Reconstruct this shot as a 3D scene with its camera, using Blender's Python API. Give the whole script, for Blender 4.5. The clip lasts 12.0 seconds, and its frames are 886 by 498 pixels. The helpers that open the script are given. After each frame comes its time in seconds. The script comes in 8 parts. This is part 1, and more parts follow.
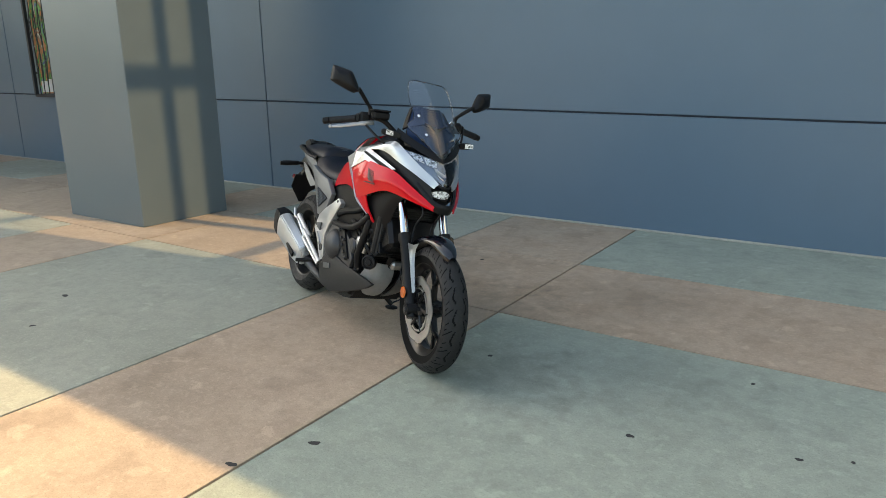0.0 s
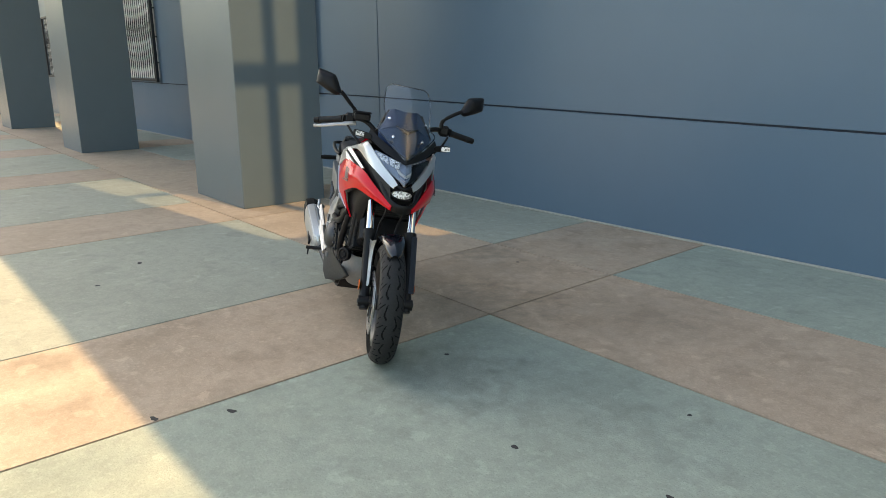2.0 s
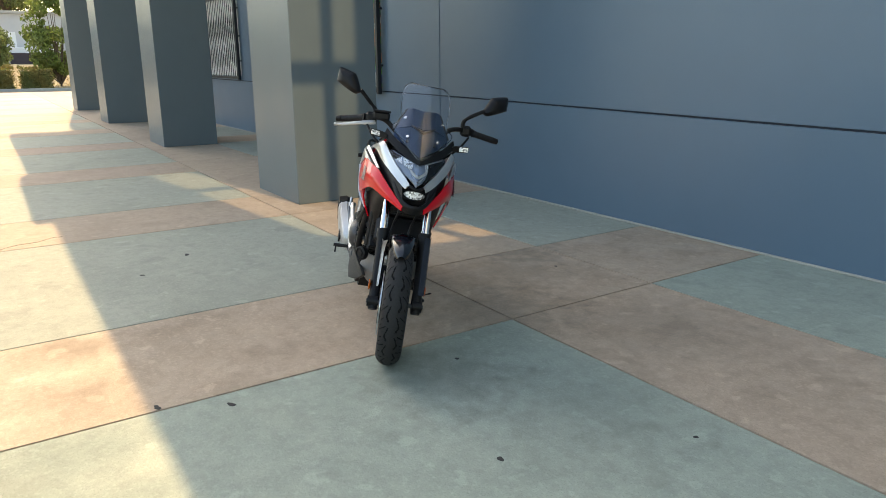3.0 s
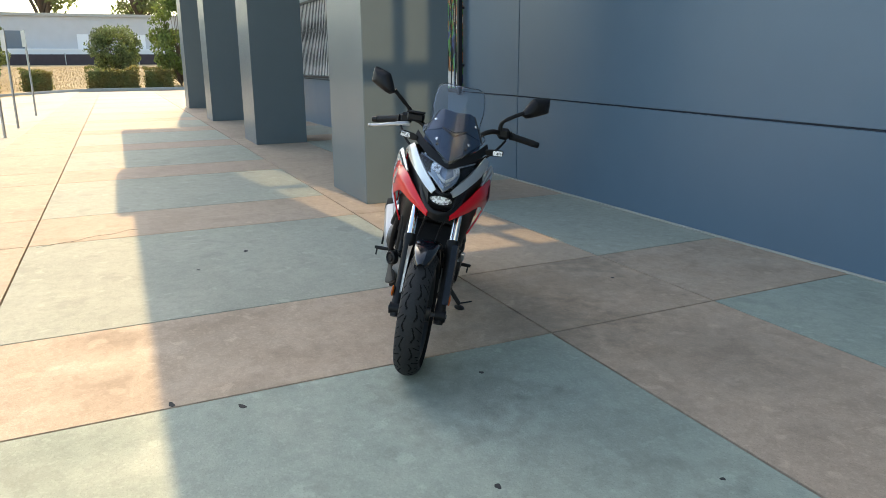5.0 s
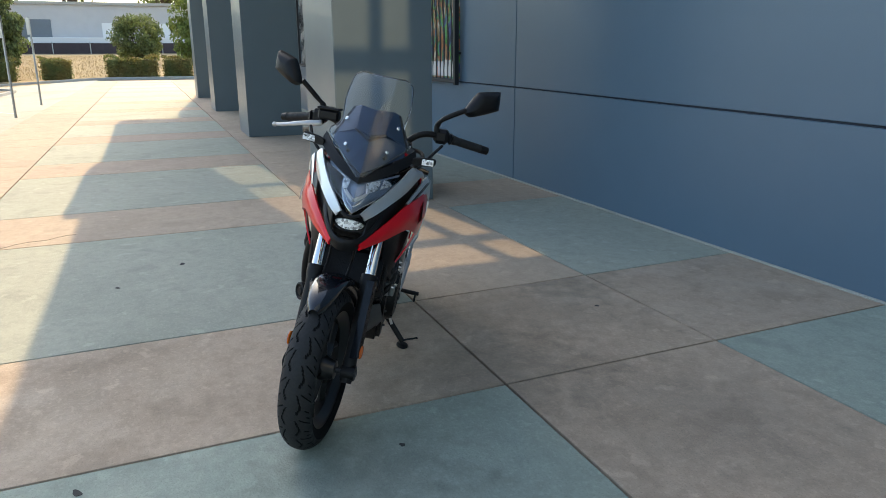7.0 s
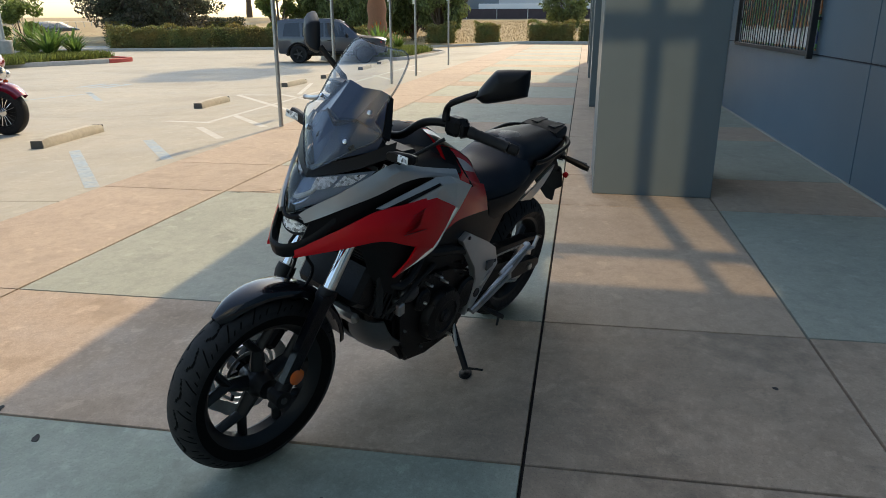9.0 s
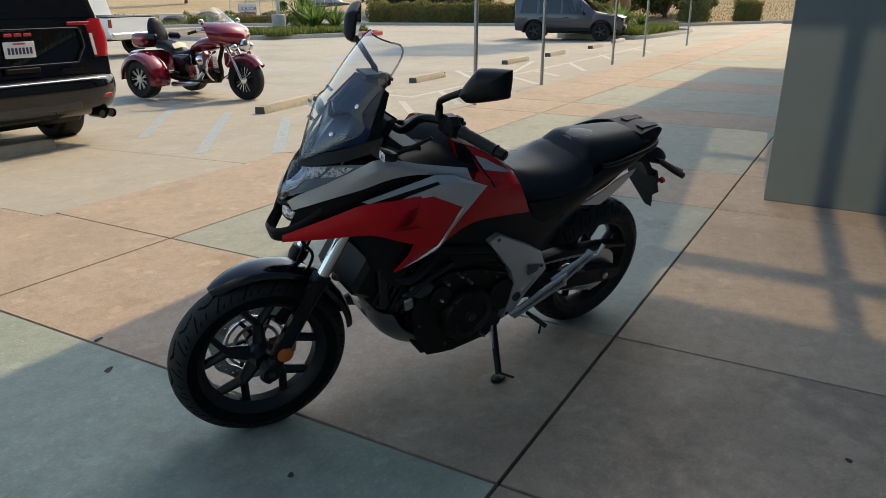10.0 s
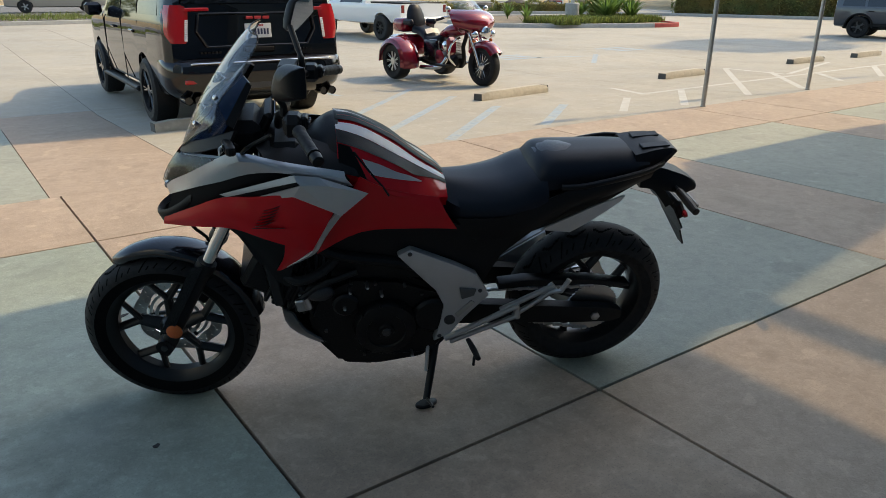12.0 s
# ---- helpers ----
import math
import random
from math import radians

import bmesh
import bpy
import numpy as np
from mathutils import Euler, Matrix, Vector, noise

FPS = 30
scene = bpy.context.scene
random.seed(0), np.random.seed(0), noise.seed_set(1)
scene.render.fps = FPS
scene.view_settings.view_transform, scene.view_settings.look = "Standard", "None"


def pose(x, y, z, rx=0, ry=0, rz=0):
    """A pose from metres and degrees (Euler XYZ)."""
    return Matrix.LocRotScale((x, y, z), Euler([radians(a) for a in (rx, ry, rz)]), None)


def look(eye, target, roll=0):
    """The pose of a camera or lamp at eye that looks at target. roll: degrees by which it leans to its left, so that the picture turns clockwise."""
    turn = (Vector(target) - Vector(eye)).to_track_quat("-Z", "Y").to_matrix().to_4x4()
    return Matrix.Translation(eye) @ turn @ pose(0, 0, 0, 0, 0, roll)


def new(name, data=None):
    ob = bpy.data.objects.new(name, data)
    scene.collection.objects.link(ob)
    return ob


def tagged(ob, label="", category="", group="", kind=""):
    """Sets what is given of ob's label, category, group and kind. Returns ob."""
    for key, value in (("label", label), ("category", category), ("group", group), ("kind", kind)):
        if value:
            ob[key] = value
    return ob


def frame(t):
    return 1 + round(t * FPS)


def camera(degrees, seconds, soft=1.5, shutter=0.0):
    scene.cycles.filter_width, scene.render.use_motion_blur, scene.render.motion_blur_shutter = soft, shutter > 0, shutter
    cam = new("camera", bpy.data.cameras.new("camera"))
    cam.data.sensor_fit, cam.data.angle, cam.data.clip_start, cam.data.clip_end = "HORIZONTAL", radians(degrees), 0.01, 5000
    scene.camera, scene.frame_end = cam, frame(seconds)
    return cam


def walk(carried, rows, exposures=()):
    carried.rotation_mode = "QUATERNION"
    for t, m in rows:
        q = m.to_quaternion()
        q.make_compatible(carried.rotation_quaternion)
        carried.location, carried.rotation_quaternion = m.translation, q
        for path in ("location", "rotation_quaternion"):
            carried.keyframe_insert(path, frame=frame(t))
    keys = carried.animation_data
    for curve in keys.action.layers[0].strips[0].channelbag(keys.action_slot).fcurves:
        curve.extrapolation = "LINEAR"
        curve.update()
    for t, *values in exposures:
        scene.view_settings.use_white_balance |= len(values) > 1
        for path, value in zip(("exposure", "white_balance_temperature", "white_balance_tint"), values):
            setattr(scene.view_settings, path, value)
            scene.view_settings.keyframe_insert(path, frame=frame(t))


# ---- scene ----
cam = camera(64.2, 12.0, 0.5)
PATH = [
    (0, (0.216, 0.175, 1.396), (-0.894, 1.763, 0.898), -0.9),
    (0.5, (0.502, 0.305, 1.418), (-0.729, 1.798, 0.913), -0.9),
    (1, (0.728, 0.498, 1.439), (-0.622, 1.881, 0.924), -0.9),
    (1.5, (0.943, 0.685, 1.436), (-0.501, 1.973, 0.929), -0.7),
    (2, (1.092, 0.834, 1.43), (-0.396, 2.071, 0.926), -0.3),
    (2.5, (1.184, 1.006, 1.426), (-0.349, 2.186, 0.92), -0.5),
    (3, (1.253, 1.16, 1.432), (-0.375, 2.204, 0.924), -0.3),
    (3.5, (1.31, 1.275, 1.425), (-0.366, 2.242, 0.921), -0.3),
    (5.5, (1.258, 1.667, 1.425), (-0.518, 2.422, 0.901), -0.4),
    (6, (1.081, 1.844, 1.413), (-0.699, 2.577, 0.872), -0.5),
    (6.5, (0.9, 2.061, 1.401), (-0.884, 2.789, 0.866), -0.6),
    (6.7, (0.847, 2.122, 1.4), (-0.93, 2.872, 0.872), -0.4),
    (8.3, (0.312, 3.196, 1.392), (-1.602, 3.275, 0.816), 0.4),
    (8.5, (0.296, 3.347, 1.388), (-1.617, 3.251, 0.811), 0.1),
    (9, (0.228, 3.693, 1.386), (-1.641, 3.334, 0.771), 0.0),
    (9.5, (0.057, 4.015, 1.4), (-1.73, 3.411, 0.733), 0.3),
    (10, (-0.108, 4.354, 1.435), (-1.731, 3.399, 0.76), 0.1),
    (10.5, (-0.302, 4.669, 1.458), (-1.791, 3.523, 0.773), 0.2),
    (11, (-0.578, 4.868, 1.427), (-1.985, 3.629, 0.732), 0.3),
    (11.5, (-0.852, 5.031, 1.418), (-2.142, 3.672, 0.719), 0.2),
    (12, (-1.123, 5.134, 1.442), (-2.199, 3.603, 0.737), 0.4),
]
EXPOSURES = [(0, 1.86, 8450, 5), (2.5, 1.87, 8250, 5), (5.5, 1.75, 7250, 4), (6.7, 1.66, 7000, 4), (8.3, 1.50, 7100, 3), (9.0, 1.14, 7080, 4), (9.5, 1.09, 7050, 4), (10.0, 0.96, 7050, 4), (12.0, 1.12, 7000, 4)]
walk(cam, [(t, look(eye, target, roll)) for t, eye, target, roll in PATH], EXPOSURES)

# ---- world, sun, exposure ----
SUN_EL, SUN_AZ = 42.0, 6.7          # degrees; azimuth from the west towards the north
world = bpy.data.worlds.new("sky")
scene.world = world
world.use_nodes = True
wn = world.node_tree
wn.nodes.clear()
sky = wn.nodes.new("ShaderNodeTexSky")
sky.sky_type = "NISHITA"
sky.sun_disc = False
sky.sun_elevation = radians(SUN_EL)
sky.sun_rotation = radians(270 + SUN_AZ)
sky.air_density, sky.dust_density, sky.ozone_density = 1.0, 1.6, 1.0
wbg = wn.nodes.new("ShaderNodeBackground")
wbg.inputs["Strength"].default_value = 0.15
wout = wn.nodes.new("ShaderNodeOutputWorld")
wn.links.new(sky.outputs[0], wbg.inputs[0])
wn.links.new(wbg.outputs[0], wout.inputs[0])

sun_data = bpy.data.lights.new("sun", "SUN")
sun_data.energy, sun_data.angle, sun_data.color = 1.6, radians(0.35), (1.0, 0.76, 0.47)
sun = new("sun", sun_data)
_a = radians(SUN_AZ)
SUN_DIR = Vector((-math.cos(_a) * math.cos(radians(SUN_EL)), math.sin(_a) * math.cos(radians(SUN_EL)), math.sin(radians(SUN_EL))))
sun.matrix_world = look(SUN_DIR * 60, (0, 0, 0))

# spot standing in for sunlight thrown back by an unseen upper window across the walk
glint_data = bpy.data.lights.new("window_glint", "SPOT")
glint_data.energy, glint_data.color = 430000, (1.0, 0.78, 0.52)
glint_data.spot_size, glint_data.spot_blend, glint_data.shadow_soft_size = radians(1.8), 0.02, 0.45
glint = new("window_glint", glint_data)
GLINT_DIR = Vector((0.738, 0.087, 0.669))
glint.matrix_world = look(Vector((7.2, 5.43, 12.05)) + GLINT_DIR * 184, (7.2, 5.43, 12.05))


# ---- materials ----
def mat(name, color, rough=0.6, metal=0.0, vary=0.0, scale=6.0, bump=0.0, bump_scale=60.0, coat=0.0, spec=0.5,
        color2=None, stain=0.0, stain_scale=0.7, rough_vary=0.0, rand=0.0, island=0.0, grime=0.0):
    """Principled surface with two scales of colour variation, fine relief and uneven gloss."""
    m = bpy.data.materials.new(name)
    m.use_nodes = True
    nt = m.node_tree
    b = nt.nodes["Principled BSDF"]
    L = nt.links.new
    b.inputs["Roughness"].default_value = rough
    b.inputs["Metallic"].default_value = metal
    b.inputs["Coat Weight"].default_value = coat
    b.inputs["Coat Roughness"].default_value = 0.04
    b.inputs["Specular IOR Level"].default_value = spec
    tc = nt.nodes.new("ShaderNodeTexCoord")
    col = nt.nodes.new("ShaderNodeRGB")
    col.outputs[0].default_value = (*color, 1)
    out = col.outputs[0]

    def noise_fac(sc, detail=6.0, lo=0.35, hi=0.65):
        n = nt.nodes.new("ShaderNodeTexNoise")
        n.inputs["Scale"].default_value, n.inputs["Detail"].default_value = sc, detail
        L(tc.outputs["Object"], n.inputs["Vector"])
        r = nt.nodes.new("ShaderNodeMapRange")
        r.inputs["From Min"].default_value, r.inputs["From Max"].default_value = lo, hi
        L(n.outputs["Fac"], r.inputs["Value"])
        return r.outputs[0]

    def mixed(a, fac, rgb, mode="MIX", amount=1.0):
        x = nt.nodes.new("ShaderNodeMix")
        x.data_type, x.blend_type = "RGBA", mode
        mu = nt.nodes.new("ShaderNodeMath")
        mu.operation = "MULTIPLY"
        mu.inputs[1].default_value = amount
        L(fac, mu.inputs[0])
        L(mu.outputs[0], x.inputs["Factor"])
        L(a, x.inputs["A"])
        if isinstance(rgb, tuple):
            x.inputs["B"].default_value = (*rgb, 1)
        else:
            L(rgb, x.inputs["B"])
        return x.outputs["Result"]

    if color2:
        out = mixed(out, noise_fac(scale, 5.0), color2)
    if vary:
        dark = tuple(c * (1 - vary) for c in color)
        out = mixed(out, noise_fac(scale * 4.3, 8.0, 0.38, 0.7), dark, amount=0.8)
    if stain:
        out = mixed(out, noise_fac(stain_scale, 9.0, 0.5, 0.72), tuple(c * 0.42 for c in color), amount=stain)
    if grime:
        out = mixed(out, noise_fac(16.0, 12.0, 0.46, 0.62), tuple(c * 0.70 for c in color), amount=0.45 * grime)
        out = mixed(out, noise_fac(55.0, 6.0, 0.50, 0.70), tuple(min(1, c * 1.35) for c in color), amount=0.5 * grime)
        out = mixed(out, noise_fac(3.1, 14.0, 0.585, 0.65), tuple(c * 0.45 for c in color), amount=0.28 * grime)
        out = mixed(out, noise_fac(7.3, 13.0, 0.625, 0.66), tuple(min(1, c * 1.45) for c in color), amount=0.40 * grime)
        out = mixed(out, noise_fac(150.0, 3.0, 0.56, 0.66), tuple(c * 0.45 for c in color), amount=0.45 * grime)
    if rand or island:
        src = nt.nodes.new("ShaderNodeObjectInfo").outputs["Random"] if rand else nt.nodes.new("ShaderNodeNewGeometry").outputs["Random Per Island"]
        hsv = nt.nodes.new("ShaderNodeHueSaturation")
        r = nt.nodes.new("ShaderNodeMapRange")
        k = rand or island
        r.inputs["To Min"].default_value, r.inputs["To Max"].default_value = 1 - k, 1 + k
        L(src, r.inputs["Value"])
        L(r.outputs[0], hsv.inputs["Value"])
        L(out, hsv.inputs["Color"])
        out = hsv.outputs[0]
    L(out, b.inputs["Base Color"])
    if rough_vary:
        r = nt.nodes.new("ShaderNodeMapRange")
        r.inputs["To Min"].default_value, r.inputs["To Max"].default_value = max(0.02, rough - rough_vary), min(1, rough + rough_vary)
        L(noise_fac(scale * 2.1, 4.0), r.inputs["Value"])
        L(r.outputs[0], b.inputs["Roughness"])
    if bump:
        n = nt.nodes.new("ShaderNodeTexNoise")
        n.inputs["Scale"].default_value, n.inputs["Detail"].default_value = bump_scale, 8.0
        L(tc.outputs["Object"], n.inputs["Vector"])
        bp = nt.nodes.new("ShaderNodeBump")
        bp.inputs["Strength"].default_value, bp.inputs["Distance"].default_value = bump, 0.02
        L(n.outputs["Fac"], bp.inputs["Height"])
        L(bp.outputs[0], b.inputs["Normal"])
    return m


def glass_mat(name, tint=(0.9, 0.95, 1.0), rough=0.0, clear=0.8, ior=1.5, haze=0.0):
    """Thin sheet glass or acrylic: mostly clear, glossy at grazing angles."""
    m = bpy.data.materials.new(name)
    m.use_nodes = True
    nt = m.node_tree
    nt.nodes.clear()
    out = nt.nodes.new("ShaderNodeOutputMaterial")
    tr = nt.nodes.new("ShaderNodeBsdfTransparent")
    tr.inputs[0].default_value = (*[c * clear for c in tint], 1)
    gl = nt.nodes.new("ShaderNodeBsdfGlossy")
    gl.inputs["Roughness"].default_value = rough
    fr = nt.nodes.new("ShaderNodeFresnel")
    fr.inputs["IOR"].default_value = ior
    mx = nt.nodes.new("ShaderNodeMixShader")
    nt.links.new(fr.outputs[0], mx.inputs[0])
    nt.links.new(tr.outputs[0], mx.inputs[1])
    nt.links.new(gl.outputs[0], mx.inputs[2])
    if haze:
        # faint bluish veil standing in for skylight scattered by the sheet
        df = nt.nodes.new("ShaderNodeBsdfDiffuse")
        df.inputs[0].default_value = (0.70, 0.80, 1.0, 1)
        hz = nt.nodes.new("ShaderNodeMixShader")
        hz.inputs[0].default_value = haze
        nt.links.new(mx.outputs[0], hz.inputs[1])
        nt.links.new(df.outputs[0], hz.inputs[2])
        mx = hz
    nt.links.new(mx.outputs[0], out.inputs[0])
    return m


def world_scaled(m, k=1.0):
    """Switch a material's textures from object to world coordinates, for surfaces laid in many pieces."""
    nt = m.node_tree
    geo = nt.nodes.new("ShaderNodeNewGeometry")
    for link in list(nt.links):
        if link.from_node.bl_idname == "ShaderNodeTexCoord":
            to = link.to_socket
            nt.links.remove(link)
            nt.links.new(geo.outputs["Position"], to)
    return m


def stained(m, spots):
    """Add broken-edged dirt stains at given places: x, y, reach in metres, strength."""
    nt = m.node_tree
    L = nt.links.new
    b = nt.nodes["Principled BSDF"]
    out = b.inputs["Base Color"].links[0].from_socket
    geo = nt.nodes.new("ShaderNodeNewGeometry")
    n = nt.nodes.new("ShaderNodeTexNoise")
    n.inputs["Scale"].default_value, n.inputs["Detail"].default_value, n.inputs["Distortion"].default_value = 9.0, 12.0, 0.4
    L(geo.outputs["Position"], n.inputs["Vector"])
    for x, y, reach, strength in spots:
        d = nt.nodes.new("ShaderNodeVectorMath")
        d.operation = "DISTANCE"
        d.inputs[1].default_value = (x, y, 0)
        L(geo.outputs["Position"], d.inputs[0])
        r = nt.nodes.new("ShaderNodeMapRange")
        r.inputs["From Min"].default_value, r.inputs["From Max"].default_value = reach, 0.1
        r.inputs["To Min"].default_value, r.inputs["To Max"].default_value = -0.25, 0.35
        L(d.outputs["Value"], r.inputs["Value"])
        a = nt.nodes.new("ShaderNodeMath")
        a.operation = "ADD"
        L(r.outputs[0], a.inputs[0])
        L(n.outputs["Fac"], a.inputs[1])
        k = nt.nodes.new("ShaderNodeMapRange")
        k.inputs["From Min"].default_value, k.inputs["From Max"].default_value, k.inputs["To Max"].default_value = 0.42, 0.80, strength
        L(a.outputs[0], k.inputs["Value"])
        x_ = nt.nodes.new("ShaderNodeMix")
        x_.data_type = "RGBA"
        x_.inputs["B"].default_value = (0.085, 0.082, 0.070, 1)
        L(k.outputs[0], x_.inputs["Factor"])
        L(out, x_.inputs["A"])
        out = x_.outputs["Result"]
    L(out, b.inputs["Base Color"])
    return m


M_GREEN = stained(world_scaled(mat("grey_green_concrete", (0.298, 0.330, 0.274), 0.72, vary=0.10, scale=1.3, bump=0.16, bump_scale=110, color2=(0.315, 0.344, 0.284), stain=0.25, stain_scale=0.8, rough_vary=0.14, rand=0.05, spec=0.4, grime=0.75)), [(-1.30, 2.80, 0.6, 0.34), (-0.7, 3.1, 0.8, 0.18), (-3.2, 4.9, 0.7, 0.25)])
M_SALMON = stained(world_scaled(mat("salmon_concrete", (0.415, 0.312, 0.230), 0.74, vary=0.10, scale=1.5, bump=0.16, bump_scale=110, color2=(0.430, 0.328, 0.244), stain=0.28, stain_scale=0.9, rough_vary=0.14, rand=0.05, spec=0.4, grime=0.85)), [(-1.9, 3.65, 0.7, 0.32), (-2.6, 4.2, 0.9, 0.28), (-1.2, 4.2, 0.8, 0.25), (-3.0, 4.6, 0.6, 0.3)])
# worn mixes, with the warm tint of sunlight also put into their colour
M_LITWORNGREEN = world_scaled(mat("sunlit_worn_grey_green_concrete", (0.340, 0.348, 0.285), 0.76, vary=0.10, scale=1.3, bump=0.16, bump_scale=110, color2=(0.36, 0.362, 0.298), stain=0.25, stain_scale=0.8, rand=0.05, spec=0.4, grime=0.7))
M_LITWORNSALMON = world_scaled(mat("sunlit_worn_salmon_concrete", (0.425, 0.325, 0.240), 0.76, vary=0.10, scale=1.5, bump=0.16, bump_scale=110, color2=(0.445, 0.345, 0.26), stain=0.28, stain_scale=0.9, rand=0.05, spec=0.4, grime=0.7))
M_LOT = world_scaled(mat("lot_concrete", (0.42, 0.378, 0.300), 0.8, vary=0.14, scale=0.8, bump=0.15, bump_scale=70, color2=(0.38, 0.355, 0.30), stain=0.4, stain_scale=0.35, rand=0.04, grime=0.45))
M_SOIL = world_scaled(mat("dry_soil", (0.20, 0.155, 0.105), 0.95, vary=0.3, scale=0.5, bump=0.4, bump_scale=20, color2=(0.25, 0.2, 0.13)))
M_DRY = world_scaled(mat("dry_grass_field", (0.36, 0.265, 0.14), 0.95, vary=0.25, scale=0.35, bump=0.5, bump_scale=12, color2=(0.42, 0.32, 0.17)))
M_ASPHALT = world_scaled(mat("street_asphalt", (0.16, 0.155, 0.15), 0.9, vary=0.2, scale=0.4, bump=0.2))
M_KERB = world_scaled(mat("kerb_concrete", (0.42, 0.4, 0.36), 0.85, vary=0.2, scale=2.0, bump=0.2))
M_REDKERB = world_scaled(mat("red_kerb_paint", (0.42, 0.06, 0.05), 0.7, vary=0.3, scale=3.0, bump=0.15))
M_STUCCO = world_scaled(mat("blue_grey_wall_paint", (0.090, 0.147, 0.207), 0.33, vary=0.02, scale=0.8, bump=0.06, bump_scale=220, color2=(0.095, 0.152, 0.212), rough_vary=0.015))
M_REVEAL = mat("wall_joint", (0.018, 0.026, 0.045), 0.7)
M_COLUMN = world_scaled(mat("column_paint", (0.108, 0.137, 0.150), 0.33, vary=0.02, scale=0.9, bump=0.06, bump_scale=200, color2=(0.113, 0.142, 0.155), rough_vary=0.015))
M_SOFFIT = mat("soffit_plaster", (0.34, 0.34, 0.34), 0.8, vary=0.06, scale=1.0)
M_GALV = mat("galvanised_steel", (0.42, 0.43, 0.43), 0.42, 0.9, vary=0.25, scale=9, rough_vary=0.12)
M_STOP = mat("wheel_stop_concrete", (0.52, 0.47, 0.38), 0.85, vary=0.2, scale=4, bump=0.25, stain=0.5, stain_scale=2.5)
M_STOPEND = mat("wheel_stop_dark_end", (0.12, 0.115, 0.105), 0.85, vary=0.25, scale=8)
M_BLUELINE = world_scaled(mat("faded_blue_line_paint", (0.33, 0.41, 0.47), 0.75, vary=0.25, scale=5, color2=(0.42, 0.42, 0.38)))
M_WHITELINE = world_scaled(mat("faded_white_line_paint", (0.56, 0.55, 0.50), 0.75, vary=0.2, scale=4, color2=(0.48, 0.45, 0.38)))
M_BARS = mat("black_painted_steel", (0.014, 0.016, 0.022), 0.45, 0.0, vary=0.2)
M_GUM = mat("old_gum", (0.03, 0.028, 0.027), 0.85)

M_RED = mat("red_motorcycle_paint", (0.60, 0.003, 0.011), 0.30, 0.0, coat=0.6, vary=0.05, scale=3, spec=0.08)
M_SILVER = mat("matte_silver_paint", (0.54, 0.545, 0.55), 0.28, 0.62, vary=0.05, scale=8, coat=0.3)
M_STRIPE = mat("pale_silver_decal", (0.84, 0.84, 0.85), 0.2, 0.0, coat=0.5, vary=0.03)
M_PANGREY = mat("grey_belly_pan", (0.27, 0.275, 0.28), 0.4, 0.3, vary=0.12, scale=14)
M_DISC = mat("bright_disc_steel", (0.74, 0.73, 0.71), 0.30, 0.95, vary=0.1, scale=30)
M_ALU = mat("cast_aluminium", (0.46, 0.46, 0.46), 0.36, 0.9, vary=0.1, scale=20, bump=0.05, bump_scale=180)
M_CHROME = mat("chrome", (0.78, 0.78, 0.78), 0.08, 1.0)
M_STEEL = mat("brushed_steel", (0.5, 0.5, 0.5), 0.28, 1.0, vary=0.1, scale=30)
M_BLACK = mat("black_plastic", (0.006, 0.006, 0.007), 0.44, vary=0.1, scale=14, bump=0.05, bump_scale=320, spec=0.22)
M_GLOSSBLACK = mat("gloss_black_paint", (0.006, 0.007, 0.011), 0.2, coat=0.5, spec=0.35)
# dark cowl plastic with the blue of reflected sky put into its colour
M_BLUEBLACK = mat("sky_tinted_dark_plastic", (0.012, 0.030, 0.078), 0.26, spec=0.5)
M_ENGINE = mat("dark_engine_casting", (0.006, 0.006, 0.007), 0.40, 0.2, vary=0.25, scale=18, bump=0.12, bump_scale=120, spec=0.3)
M_GREYCAST = mat("grey_engine_casting", (0.065, 0.065, 0.068), 0.42, 0.6, vary=0.15, scale=18, bump=0.1, bump_scale=120)
M_RUBBER = mat("tyre_rubber", (0.010, 0.010, 0.011), 0.62, vary=0.2, scale=22, bump=0.08, bump_scale=150, rough_vary=0.1, spec=0.35)
# groove shade is put into the colour: grooves darkened, tread faces lightened
M_GROOVE = mat("shaded_tread_groove", (0.005, 0.005, 0.005), 0.8, spec=0.1)
M_TREAD = mat("lightened_tyre_tread", (0.019, 0.019, 0.020), 0.7, vary=0.25, scale=22, bump=0.08, bump_scale=150, spec=0.3)
M_RIM = mat("black_cast_wheel", (0.007, 0.007, 0.008), 0.36, 0.0, coat=0.15, spec=0.35)
M_VINYL = mat("black_seat_vinyl", (0.006, 0.009, 0.016), 0.46, vary=0.1, scale=10, bump=0.03, bump_scale=420, spec=0.28)
M_VINYL2 = mat("grey_seat_vinyl", (0.040, 0.045, 0.055), 0.42, bump=0.15, bump_scale=260)
M_SCREEN = glass_mat("clear_windscreen", (0.90, 0.95, 1.0), 0.02, 0.92, 1.8, 0.004)
M_LENS = glass_mat("headlight_lens", (0.97, 0.98, 1.0), 0.02, 0.98)
M_LAMPHOUSE = mat("lamp_housing", (0.26, 0.31, 0.40), 0.22, 0.1)
M_CRYSTAL = mat("painted_facet_reflector", (0.86, 0.88, 0.90), 0.15, 0.0, coat=0.5)
# bright and dark facet reflections are painted as cells of base colour
_n = M_CRYSTAL.node_tree
_v = _n.nodes.new("ShaderNodeTexVoronoi")
_v.inputs["Scale"].default_value = 120.0
_r = _n.nodes.new("ShaderNodeMapRange")
